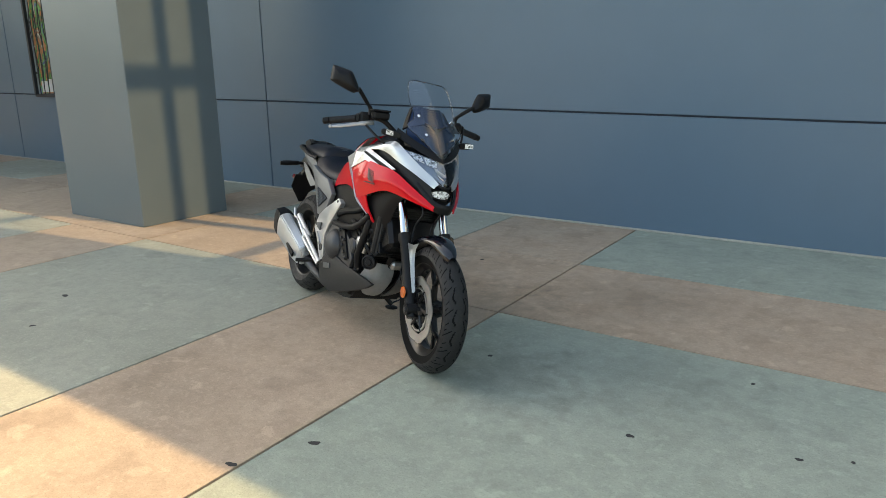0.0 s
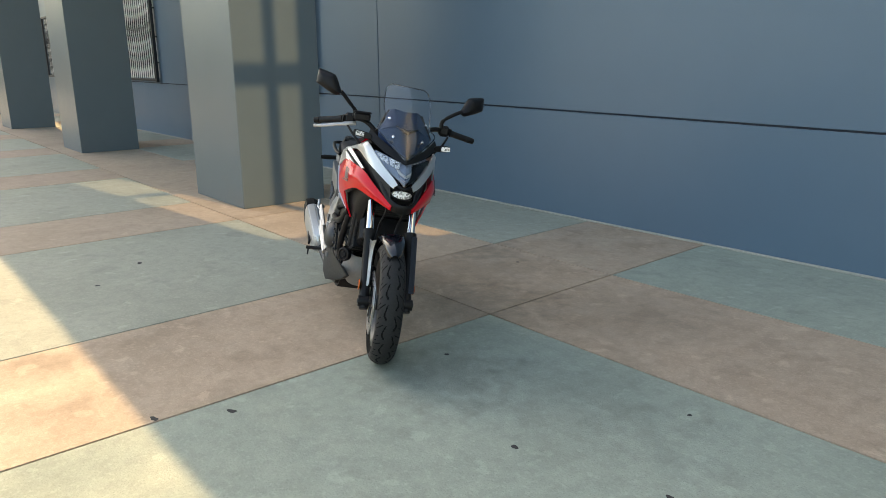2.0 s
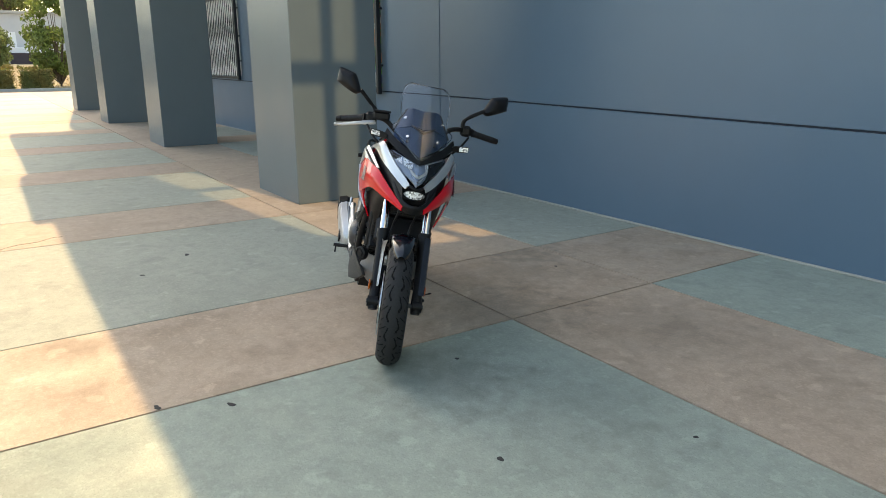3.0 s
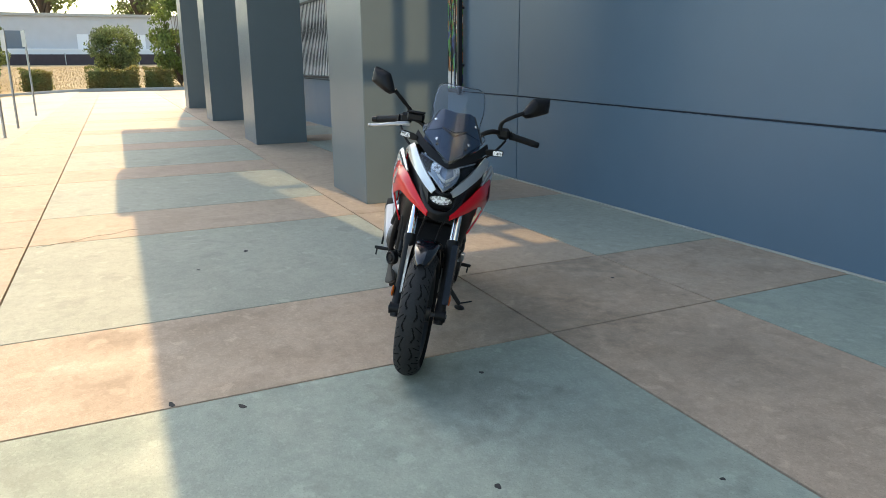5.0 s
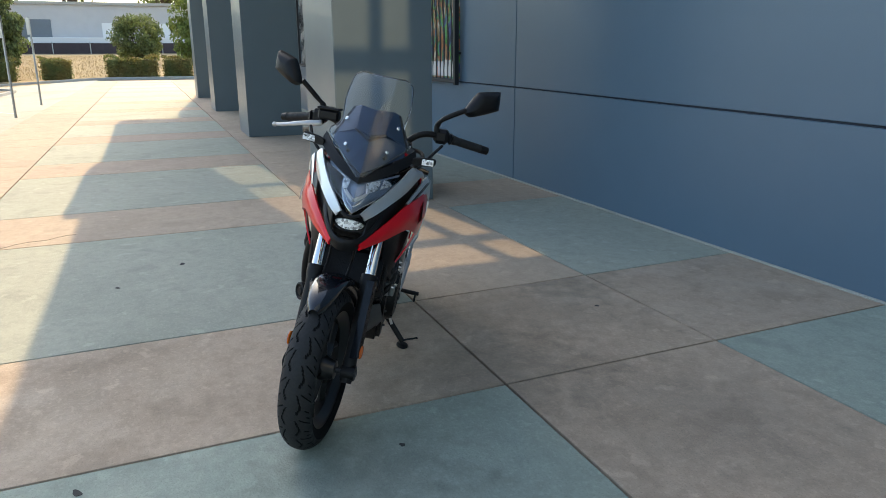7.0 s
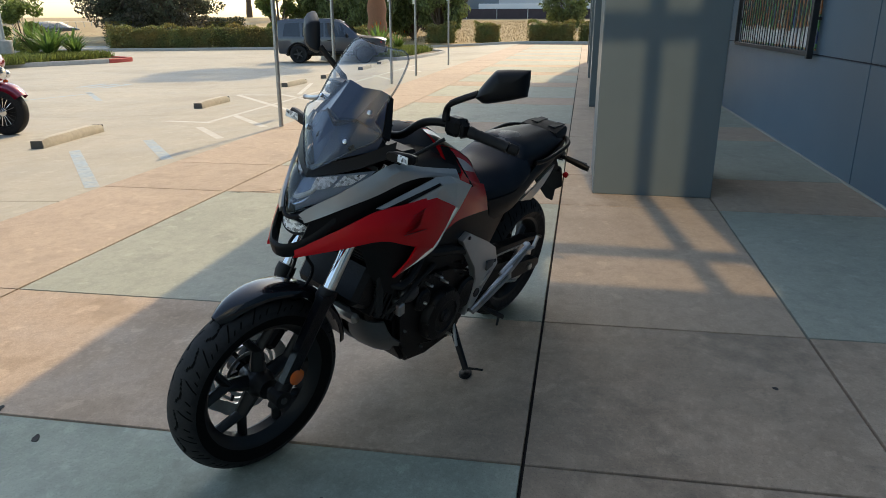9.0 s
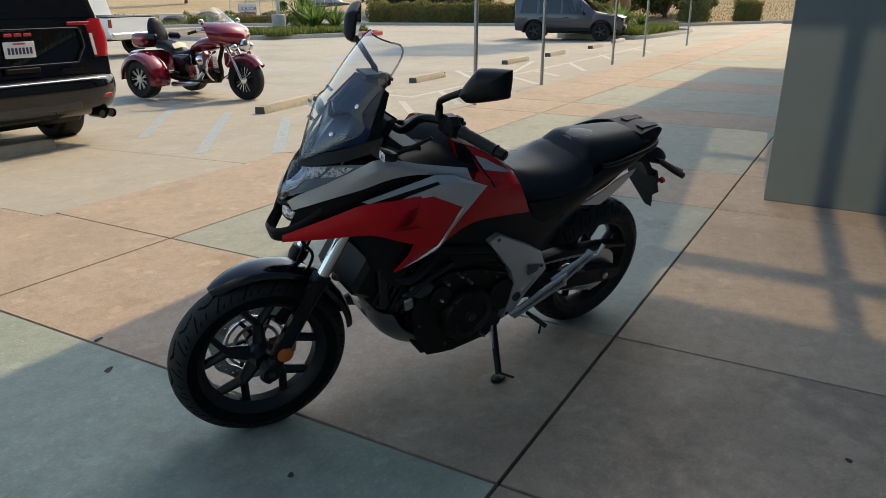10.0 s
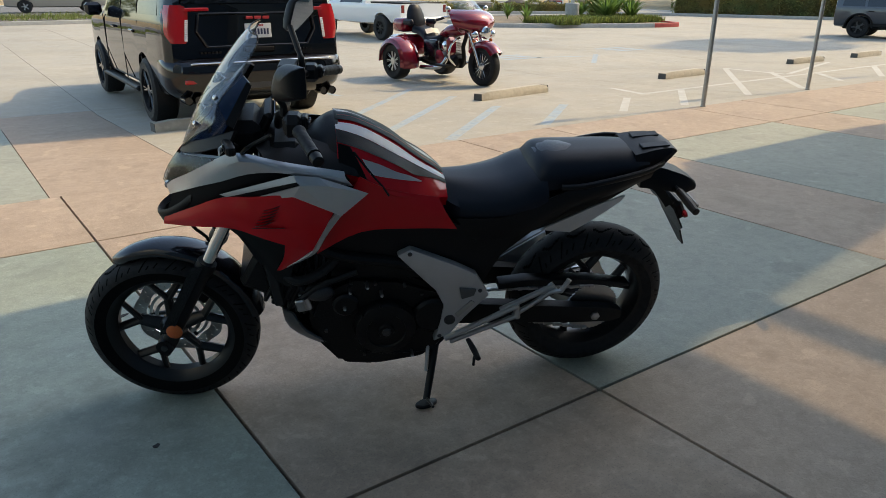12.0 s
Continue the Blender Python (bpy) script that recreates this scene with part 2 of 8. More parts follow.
_r.inputs["From Min"].default_value, _r.inputs["From Max"].default_value, _r.inputs["To Min"].default_value, _r.inputs["To Max"].default_value = 0.15, 0.55, 0.12, 0.95
_n.links.new(_n.nodes.new("ShaderNodeTexCoord").outputs["Object"], _v.inputs["Vector"])
_n.links.new(_v.outputs["Color"], _r.inputs["Value"])
_n.links.new(_r.outputs[0], _n.nodes["Principled BSDF"].inputs["Base Color"])
M_REFLECTOR = mat("lamp_reflector", (0.7, 0.72, 0.75), 0.12, 1.0)
M_AMBER = mat("amber_reflector", (0.55, 0.10, 0.006), 0.25, coat=0.5)
M_SMOKE = mat("indicator_lens", (0.10, 0.10, 0.105), 0.2, 0.3, coat=0.6)
M_REDLENS = mat("red_lamp_lens", (0.16, 0.005, 0.008), 0.16, coat=0.8)
M_CARLAMP = mat("bright_red_lamp_lens", (0.42, 0.008, 0.012), 0.14, coat=0.8)
M_MIRROR = mat("mirror_glass", (0.75, 0.78, 0.8), 0.02, 1.0)
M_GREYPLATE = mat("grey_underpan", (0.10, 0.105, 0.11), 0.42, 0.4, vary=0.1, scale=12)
M_DECAL = mat("dark_decal", (0.05, 0.004, 0.006), 0.4)
M_SKID = mat("dark_grey_moulded_plastic", (0.013, 0.013, 0.014), 0.5, spec=0.3, vary=0.12, scale=16, bump=0.06, bump_scale=300)
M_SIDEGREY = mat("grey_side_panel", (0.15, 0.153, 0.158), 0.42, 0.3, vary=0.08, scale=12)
M_MESH = mat("black_radiator_fins", (0.01, 0.01, 0.011), 0.6)

M_SUVPAINT = mat("black_car_paint", (0.004, 0.004, 0.006), 0.03, spec=0.5, coat=0.3)
M_CARGLASS = mat("tinted_car_glass", (0.008, 0.012, 0.020), 0.04, spec=0.7)
M_CLEARGLASS = mat("car_glass", (0.05, 0.07, 0.08), 0.04, coat=1.0)
M_JEEPPAINT = mat("blue_grey_car_paint", (0.050, 0.058, 0.074), 0.3, 0.4, coat=0.7)
M_WHITEPAINT = mat("white_car_paint", (0.70, 0.71, 0.72), 0.3, coat=1.0)
M_BEIGEPAINT = mat("beige_car_paint", (0.36, 0.34, 0.30), 0.3, 0.4, coat=1.0)
M_MAROON = mat("maroon_motorcycle_paint", (0.21, 0.005, 0.020), 0.16, 0.25, coat=1.0)
M_PLATE = mat("white_plate", (0.75, 0.76, 0.78), 0.45)
M_PLATEINK = mat("plate_ink", (0.03, 0.04, 0.10), 0.5)
M_CREAM = mat("pale_grey_leather", (0.42, 0.41, 0.38), 0.45, vary=0.1)

def leafy(m, share=0.5):
    """Thin leaves that let part of the light through."""
    nt = m.node_tree
    b = nt.nodes["Principled BSDF"]
    o = [n for n in nt.nodes if n.bl_idname == "ShaderNodeOutputMaterial"][0]
    t = nt.nodes.new("ShaderNodeBsdfTranslucent")
    mx = nt.nodes.new("ShaderNodeMixShader")
    mx.inputs[0].default_value = share
    nt.links.new(b.inputs["Base Color"].links[0].from_socket, t.inputs["Color"])
    nt.links.new(b.outputs[0], mx.inputs[1])
    nt.links.new(t.outputs[0], mx.inputs[2])
    nt.links.new(mx.outputs[0], o.inputs["Surface"])
    return m


M_LEAF = leafy(mat("hedge_leaves", (0.14, 0.17, 0.055), 0.6, island=0.5, color2=(0.22, 0.17, 0.05), scale=1.2))
M_LEAF2 = leafy(mat("tree_leaves", (0.16, 0.195, 0.080), 0.6, island=0.55, color2=(0.17, 0.20, 0.06), scale=0.4))
M_LEAFBRIGHT = leafy(mat("bright_tree_leaves", (0.21, 0.25, 0.07), 0.6, island=0.4, color2=(0.1, 0.15, 0.03), scale=0.5))
M_LEAFDARK = leafy(mat("dark_tree_leaves", (0.070, 0.085, 0.048), 0.5, island=0.6, color2=(0.10, 0.09, 0.065), scale=0.4))
M_PLANT = leafy(mat("strap_leaves", (0.12, 0.20, 0.045), 0.5, island=0.4))
M_BLADES = leafy(mat("ground_cover_blades", (0.15, 0.18, 0.045), 0.7, island=0.5))
M_STRAW = mat("straw_blades", (0.46, 0.34, 0.17), 0.8, island=0.35)
M_BARK = mat("bark", (0.11, 0.08, 0.055), 0.9, vary=0.4, scale=5, bump=0.7, bump_scale=18)
M_PALMBARK = mat("palm_bark", (0.30, 0.14, 0.075), 0.9, vary=0.45, scale=7, bump=0.9, bump_scale=14)
M_WAREHOUSE = world_scaled(mat("pale_warehouse_wall", (0.50, 0.48, 0.47), 0.85, vary=0.06, scale=0.3))
M_DARKFENCE = world_scaled(mat("dark_screen_fence", (0.06, 0.045, 0.05), 0.9, vary=0.2, scale=0.4))
M_DOORGREY = mat("grey_roller_door", (0.16, 0.18, 0.2), 0.6)
M_ROCK = mat("dark_boulder", (0.07, 0.065, 0.06), 0.9, vary=0.3, scale=3, bump=0.6)
M_SIGNWHITE = mat("sign_white", (0.72, 0.70, 0.68), 0.5)
M_SIGNRED = mat("sign_red", (0.45, 0.03, 0.04), 0.5)
M_SIGNBACK = mat("sign_back_aluminium", (0.5, 0.5, 0.5), 0.45, 0.8)


# ---- mesh helpers ----
def V(*a):
    return Vector(a)


def thing(name, label, category, m=None, group="", kind=""):
    ob = tagged(new(name), label, category, group, kind)
    if m is not None:
        ob.matrix_world = m
    return ob


def finish(ob, me, material, smooth=True, angle=32):
    me.materials.append(material)
    if smooth:
        me.polygons.foreach_set("use_smooth", [True] * len(me.polygons))
        me.set_sharp_from_angle(angle=radians(angle))
    return ob


def part(name, bm, material, parent=None, label="", smooth=True, angle=32, m=None):
    """Link a bmesh as one mesh object under a thing or a part."""
    bmesh.ops.recalc_face_normals(bm, faces=bm.faces)
    me = bpy.data.meshes.new(name)
    bm.to_mesh(me)
    bm.free()
    ob = new(name, me)
    finish(ob, me, material, smooth, angle)
    if parent is not None:
        ob.parent = parent
    if m is not None:
        ob.matrix_basis = m
    if label:
        tagged(ob, label)
    return ob


def structure(name, bm, material, label, category, smooth=False):
    return tagged(part(name, bm, material, None, "", smooth), label, category, kind="structure")


def box(bm, c, s, bev=0.0, m=None, seg=1):
    g = bmesh.ops.create_cube(bm, size=1.0)
    vs = g["verts"]
    for v in vs:
        v.co = Vector((v.co.x * s[0], v.co.y * s[1], v.co.z * s[2]))
    if bev:
        es = list({e for v in vs for e in v.link_edges})
        r = bmesh.ops.bevel(bm, geom=es, offset=bev, segments=seg, affect="EDGES", profile=0.5)
        vs = list({v for f in r["faces"] for v in f.verts} | {v for v in vs if v.is_valid})
    for v in vs:
        v.co = (m @ v.co if m is not None else v.co) + Vector(c)
    return vs


def smooth_path(pts, n):
    """Catmull-Rom through the points, n pieces a span."""
    P = [Vector(p) for p in pts]
    if n <= 1 or len(P) < 3:
        return P
    out = []
    for i in range(len(P) - 1):
        a, b, c, d = P[max(i - 1, 0)], P[i], P[i + 1], P[min(i + 2, len(P) - 1)]
        for k in range(n):
            t = k / n
            out.append(0.5 * ((2 * b) + (c - a) * t + (2 * a - 5 * b + 4 * c - d) * t * t + (3 * b - a - 3 * c + d) * t ** 3))
    out.append(P[-1])
    return out


def tube(bm, pts, r, seg=10, n=1, cap=True, flat=1.0):
    P = smooth_path(pts, n)
    k = len(P)
    rs = r if isinstance(r, (list, tuple)) else [r] * k
    if len(rs) != k:
        rs = [rs[0] + (rs[-1] - rs[0]) * i / (k - 1) if len(rs) == 2 else rs[min(int(i * len(rs) / k), len(rs) - 1)] for i in range(k)]
    rings, ref = [], None
    for i, p in enumerate(P):
        d = (P[min(i + 1, k - 1)] - P[max(i - 1, 0)]).normalized()
        if ref is None:
            ref = d.orthogonal().normalized()
        ref = (ref - d * ref.dot(d)).normalized()
        w = d.cross(ref)
        rings.append([bm.verts.new(p + (ref * math.cos(a) + w * math.sin(a) * flat) * rs[i]) for a in [2 * math.pi * j / seg for j in range(seg)]])
    for a, b in zip(rings, rings[1:]):
        for j in range(seg):
            bm.faces.new((a[j], a[(j + 1) % seg], b[(j + 1) % seg], b[j]))
    if cap:
        bm.faces.new(rings[0][::-1])
        bm.faces.new(rings[-1])


def lathe(bm, prof, seg=32, c=(0, 0, 0), closed=False):
    """Turn (radius, along) about the local y axis."""
    rings = []
    for r, y in prof:
        rings.append([bm.verts.new((c[0] + r * math.cos(2 * math.pi * j / seg), c[1] + y, c[2] + r * math.sin(2 * math.pi * j / seg))) for j in range(seg)])
    pairs = list(zip(rings, rings[1:])) + ([(rings[-1], rings[0])] if closed else [])
    for a, b in pairs:
        for j in range(seg):
            bm.faces.new((a[j], a[(j + 1) % seg], b[(j + 1) % seg], b[j]))
    if not closed:
        bm.faces.new(rings[0][::-1])
        bm.faces.new(rings[-1])


def loft(bm, rows, ring=False, cap=False):
    R = [[bm.verts.new(p) for p in row] for row in rows]
    fs = []
    for a, b in zip(R, R[1:]):
        n = len(a)
        for j in range(n if ring else n - 1):
            fs.append(bm.faces.new((a[j], a[(j + 1) % n], b[(j + 1) % n], b[j])))
    if cap:
        fs.append(bm.faces.new(R[0][::-1]))
        fs.append(bm.faces.new(R[-1]))
    return fs


def skin(rows, thick=0.006, nu=3, nv=3, side=1):
    """A moulded panel: rows of points, smoothed both ways, given thickness; side -1 mirrors it to the other flank."""
    rows = [smooth_path([(p[0], p[1] * side, p[2]) for p in row], nu) for row in rows]
    cols = [smooth_path([row[j] for row in rows], nv) for j in range(len(rows[0]))]
    grid = [[cols[j][i] for j in range(len(cols))] for i in range(len(cols[0]))]
    bm = bmesh.new()
    fs = loft(bm, grid)
    bmesh.ops.recalc_face_normals(bm, faces=fs)
    bm.normal_update()
    out = sum((f.normal.y * side for f in fs))
    if out < 0:
        bmesh.ops.reverse_faces(bm, faces=fs)
    bmesh.ops.solidify(bm, geom=fs, thickness=thick)
    return bm


def faceted(points, faces, thick, side=1):
    """A thin panel of flat facets between named corners."""
    b = bmesh.new()
    vs = {k: b.verts.new((x, y * side, z)) for k, (x, y, z) in points.items()}
    for f in faces:
        b.faces.new([vs[k] for k in f])
    fs = list(b.faces)
    bmesh.ops.recalc_face_normals(b, faces=fs)
    out = sum((f.normal.y * f.calc_area() for f in fs), 0.0) * side
    if out < 0:
        bmesh.ops.reverse_faces(b, faces=fs)
    bmesh.ops.solidify(b, geom=fs, thickness=thick)
    return b


def plate(outline, y, thick, side=1, bev=0.004, lean=None):
    """A flat cast or pressed piece: an outline in the x-z plane, extruded sideways, with worn edges."""
    bm = bmesh.new()
    f = bm.faces.new([bm.verts.new((x, (y + (lean(x, z) if lean else 0)) * side, z)) for x, z in outline])
    r = bmesh.ops.extrude_face_region(bm, geom=[f])
    for v in r["geom"]:
        if isinstance(v, bmesh.types.BMVert):
            v.co.y -= thick * side
    if bev:
        bmesh.ops.bevel(bm, geom=list(bm.edges), offset=bev, segments=2, affect="EDGES", profile=0.6, clamp_overlap=True)
    return bm


def ball(bm, c, r, seg=16, ring=10):
    g = bmesh.ops.create_uvsphere(bm, u_segments=seg, v_segments=ring, radius=1.0)
    for v in g["verts"]:
        v.co = Vector((v.co.x * r[0], v.co.y * r[1], v.co.z * r[2])) + Vector(c)


def cut(bm, cutter):
    """Take a solid away from another and give the rest back as a bmesh."""
    me_a, me_b = bpy.data.meshes.new("a"), bpy.data.meshes.new("b")
    for b, me in ((bm, me_a), (cutter, me_b)):
        bmesh.ops.recalc_face_normals(b, faces=b.faces)
        b.to_mesh(me)
        b.free()
    oa, ob = new("a", me_a), new("b", me_b)
    md = oa.modifiers.new("cut", "BOOLEAN")
    md.operation, md.object, md.solver = "DIFFERENCE", ob, "EXACT"
    dg = bpy.context.evaluated_depsgraph_get()
    res = bmesh.new()
    res.from_object(oa, dg)
    for o, me in ((oa, me_a), (ob, me_b)):
        bpy.data.objects.remove(o)
        bpy.data.meshes.remove(me)
    return res


def quads(name, pts, material, parent=None):
    """Many loose four-cornered leaves in one mesh. pts: n x 4 x 3."""
    n = len(pts)
    me = bpy.data.meshes.new(name)
    me.vertices.add(n * 4)
    me.vertices.foreach_set("co", np.asarray(pts, dtype=np.float32).reshape(-1))
    me.loops.add(n * 4)
    me.loops.foreach_set("vertex_index", np.arange(n * 4, dtype=np.int32))
    me.polygons.add(n)
    me.polygons.foreach_set("loop_start", np.arange(0, n * 4, 4, dtype=np.int32))
    me.update(calc_edges=True)
    me.validate()
    ob = new(name, me)
    me.materials.append(material)
    if parent is not None:
        ob.parent = parent
    return ob


def leaf_quads(centres, size, rng, droop=0.0):
    """Diamond leaves of uneven size, turned every way, at the centres."""
    n = len(centres)
    a = rng.normal(size=(n, 3))
    a[:, 2] -= droop
    a /= np.linalg.norm(a, axis=1)[:, None]
    b = np.cross(a, rng.normal(size=(n, 3)))
    b /= np.linalg.norm(b, axis=1)[:, None]
    s = size * rng.uniform(0.6, 1.5, (n, 1))
    c = np.asarray(centres)
    return np.stack([c - a * s, c + b * s * 0.45, c + a * s, c - b * s * 0.45], 1)


def lot_z(y):
    """The car park falls away from the walk."""
    return 0.0 if y > -0.4 else max(-0.2, 0.0435 * (y + 0.4))


# ---- ground, walk, car park ----
KERB_LINE = [(26, -27.4), (-5, -27.6), (-17, -29.2), (-28, -28.2), (-34.5, -23), (-37.5, -17.5), (-40.3, -12), (-43.8, -6), (-46.6, -1), (-47.0, 5), (-47.0, 26)]


def field_rise(x):
    return -0.06 + max(0.0, min(1.0, (-49 - x) / 38.0)) * 1.9


bm = bmesh.new()
xs = [-900, -300, -140, -88, -76, -64, -56, -49, -40, -20, 0, 30, 120, 500]
ys = [-900, -300, -120, -60, -44, -33, -22, -10, -5, -0.5, 8, 40, 120, 500]
gv = [[bm.verts.new((x, y, (field_rise(x) if x < -47 else -0.06) - (0.16 if y < -4 and x > -49 else 0.0) - (0.05 if x < -47 else 0.03))) for y in ys] for x in xs]
for i in range(len(xs) - 1):
    for j in range(len(ys) - 1):
        bm.faces.new((gv[i][j], gv[i + 1][j], gv[i + 1][j + 1], gv[i][j + 1]))
structure("ground", bm, M_DRY, "dry bare earth and straw-coloured field grass", "ground", True)

# slabs of the walk: bands of salmon between grey-green fields, cut by joints
WALK_Y = [-0.39, 0.75, 3.575, 4.78, 6.06]


def joint_x(k, far, y):
    base = (-2.83 if far else -1.68) - 3.52 * k
    return base - (0.034 if far else 0.026) * y


bed = bmesh.new()
box(bed, (-19, 2.84, -0.055), (62, 6.5, 0.06))
pavement = structure("pavement", bed, mat("joint_dirt", (0.016, 0.014, 0.013), 0.95), "jointed concrete walk in grey-green and salmon bands", "pavement")
GAP = 0.0062


def slab(corners, material, parent, z0=-0.03):
    bm = bmesh.new()
    top = [bm.verts.new(Vector(c)) for c in corners]
    low = [bm.verts.new(Vector((c[0], c[1], c[2] + z0))) for c in corners]
    mid = []
    cx, cy = sum(c[0] for c in corners) / 4, sum(c[1] for c in corners) / 4
    for v in top:
        mid.append(bm.verts.new(v.co + Vector((0, 0, -0.004))))
        v.co.x += 0.0012 * (1 if cx > v.co.x else -1)
        v.co.y += 0.0012 * (1 if cy > v.co.y else -1)
    bm.faces.new(top)
    for j in range(4):
        k = (j + 1) % 4
        bm.faces.new((mid[j], mid[k], top[k], top[j]))
        bm.faces.new((low[j], low[k], mid[k], mid[j]))
    return part("slab", bm, material, parent, smooth=False)


edges = []
for k in range(-4, 13):
    edges += [(k, False), (k, True)]
for (ka, fa), (kb, fb) in zip(edges, edges[1:]):
    band = not fa
    for r in range(4):
        y0, y1 = WALK_Y[r] + (GAP if r else 0.001), WALK_Y[r + 1] - GAP
        salmon = band or r in (0, 2)
        c = [(joint_x(kb, fb, y0) + GAP, y0, 0), (joint_x(ka, fa, y0) - GAP, y0, 0), (joint_x(ka, fa, y1) - GAP, y1, 0), (joint_x(kb, fb, y1) + GAP, y1, 0)]
        # faded or mostly sunlit slabs take the sun-tinted worn mix
        sunlit_worn = ka >= 1 or r == 0 or (ka == 0 and fa)
        slab(c, (M_LITWORNSALMON if sunlit_worn else M_SALMON) if salmon else (M_LITWORNGREEN if sunlit_worn else M_GREEN), pavement)

bed = bmesh.new()
loft(bed, [[(-52, y, lot_z(y) - 0.032), (30, y, lot_z(y) - 0.032)] for y in (-0.38, -2.5, -5.0, -34)])
lot = structure("parking_lot", bed, mat("lot_joint_dirt", (0.10, 0.09, 0.075), 0.95), "sunlit cream concrete parking lot", "parking lot")
lx = [-52, -43.5, -37, -31.5, -26.2, -21.0, -15.9, -10.6, -4.62, -2.73, -1.60, 3.4, 10.2, 16, 24]
ly = [-0.39, -5.4, -9.2, -14.3, -19.5, -24.0, -30.0]
for x0, x1 in zip(lx, lx[1:]):
    for y1, y0 in zip(ly, ly[1:]):
        # the fall of the lot breaks at y = -5, inside the first row
        cuts = [y1, -5.0, y0] if y1 == -0.39 else [y1, y0]
        paved = (M_LITWORNSALMON if x1 < -1.5 else M_LITWORNGREEN) if y1 == -0.39 and x0 >= -2.8 and x1 < 4 else M_LOT
        bm = bmesh.new()
        rows = [[(x0 + 0.004, y, lot_z(y)), (x1 - 0.004, y, lot_z(y))] for y in [cuts[0] - (0.0 if cuts[0] == -0.39 else 0.004)] + cuts[1:-1] + [cuts[-1] + 0.004]]
        loft(bm, [r + [(x, y, z - 0.03) for x, y, z in r[::-1]] for r in rows], ring=True, cap=True)
        part("slab", bm, paved, lot, smooth=False)


def strip(name, x0, y0, x1, y1, w, material, lift=0.003):
    """A painted line on the car park, following its fall."""
    bm = bmesh.new()
    d = Vector((x1 - x0, y1 - y0, 0))
    nrm = Vector((-d.y, d.x, 0)).normalized() * w / 2
    rows = []
    for i in range(9):
        p = Vector((x0, y0, 0)) + d * i / 8
        rows.append([(p + s * nrm).to_tuple()[:2] + (lot_z((p + s * nrm).y) + lift,) for s in (1, -1)])
    loft(bm, rows)
    return tagged(part(name, bm, material, None, smooth=False), "worn painted parking line on concrete", "line marking", kind="structure")


for x0, y0, x1, y1, w, k in [(-7.32, -3.45, -4.81, -1.2, 0.12, 1), (-7.11, -2.16, -5.13, -0.46, 0.12, 1), (-7.86, -1.68, -6.47, -0.55, 0.12, 1), (-5.3, -2.7, -7.37, -4.73, 0.11, 1),
                          (-9.0, -1.6, -7.9, -0.7, 0.10, 0), (-10.4, -1.77, -8.9, -0.56, 0.10, 0), (-14.2, -3.6, -10.45, -0.66, 0.10, 0), (-14.0, -2.5, -11.75, -0.6, 0.10, 0), (-14.3, -1.75, -13.25, -0.8, 0.10, 0),
                          (-16.58, -1.85, -14.4, -0.69, 0.10, 0), (-19.5, -2.1, -17.4, -1.0, 0.10, 0), (-22.3, -2.0, -20.3, -0.9, 0.10, 0), (-9.6, -1.76, -24.6, -1.97, 0.10, 0), (-14.2, -3.6, -13.77, -2.12, 0.10, 0), (-9.8, -2.6, -9.5, -1.7, 0.10, 0), (-13.9, -2.07, -17.0, -2.98, 0.10, 0),
                          (-12.85, -7.74, -14.49, -7.28, 0.12, 1), (-14.68, -7.59, -13.09, -6.14, 0.12, 1), (-6.1, -4.7, -6.0, -8.6, 0.10, 1)]:
    strip("line_marking", x0, y0, x1, y1, w, M_BLUELINE if k else M_WHITELINE)
for cx, cy in ((-12.4, -8.1), (-16.3, -8.3)):
    for i in range(3):
        strip("line_marking", cx - 0.55, cy - 0.35 + 0.35 * i, cx + 0.55, cy - 0.35 + 0.35 * i, 0.2, M_BLUELINE)


# kerb round the far side of the car park
def kerb_run(name, pts, w, h, material, label, z=None):
    bm = bmesh.new()
    P = smooth_path([(x, y, 0) for x, y in pts], 4)
    rows = []
    for i, p in enumerate(P):
        d = (P[min(i + 1, len(P) - 1)] - P[max(i - 1, 0)]).normalized()
        s = Vector((-d.y, d.x, 0))
        zb = lot_z(p.y) if z is None else z
        rows.append([p + s * a * w + Vector((0, 0, zb + b)) for a, b in ((0.5, -0.1), (0.5, h - 0.02), (0.42, h), (-0.42, h), (-0.5, h - 0.02), (-0.5, -0.1))])
    loft(bm, rows, ring=True, cap=True)
    return structure(name, bm, material, label, "kerb", True)


kerb_run("kerb", KERB_LINE, 0.16, 0.15, M_KERB, "weathered concrete kerb round the parking lot")

# street and grass verge beyond the south edge
bm = bmesh.new()
box(bm, (-30, -41.5, -0.16), (260, 13, 0.06))
structure("road", bm, M_ASPHALT, "pale worn asphalt street beyond the verge", "road")
bm = bmesh.new()
box(bm, (-30, -49, -0.12), (260, 2.0, 0.12))
structure("far_pavement", bm, M_KERB, "pale concrete sidewalk across the street", "pavement")

# ---- building ----
WALL_Y, ROOF_Z = 6.06, 8.0
COLS = [-5.72, -12.165, -18.62, -25.07]
VJ = [0.0 - 6.44 - 6.2 * k for k in range(0, 4)]
WIN = [(-11.75, -7.95), (-18.15, -14.45)]
HZ = 1.05


def joint_rise(x):
    """The long joint falls a little towards the east."""
    return -0.010 - (0.0112 if x > -6.44 else 0.006) * (x + 6.44)


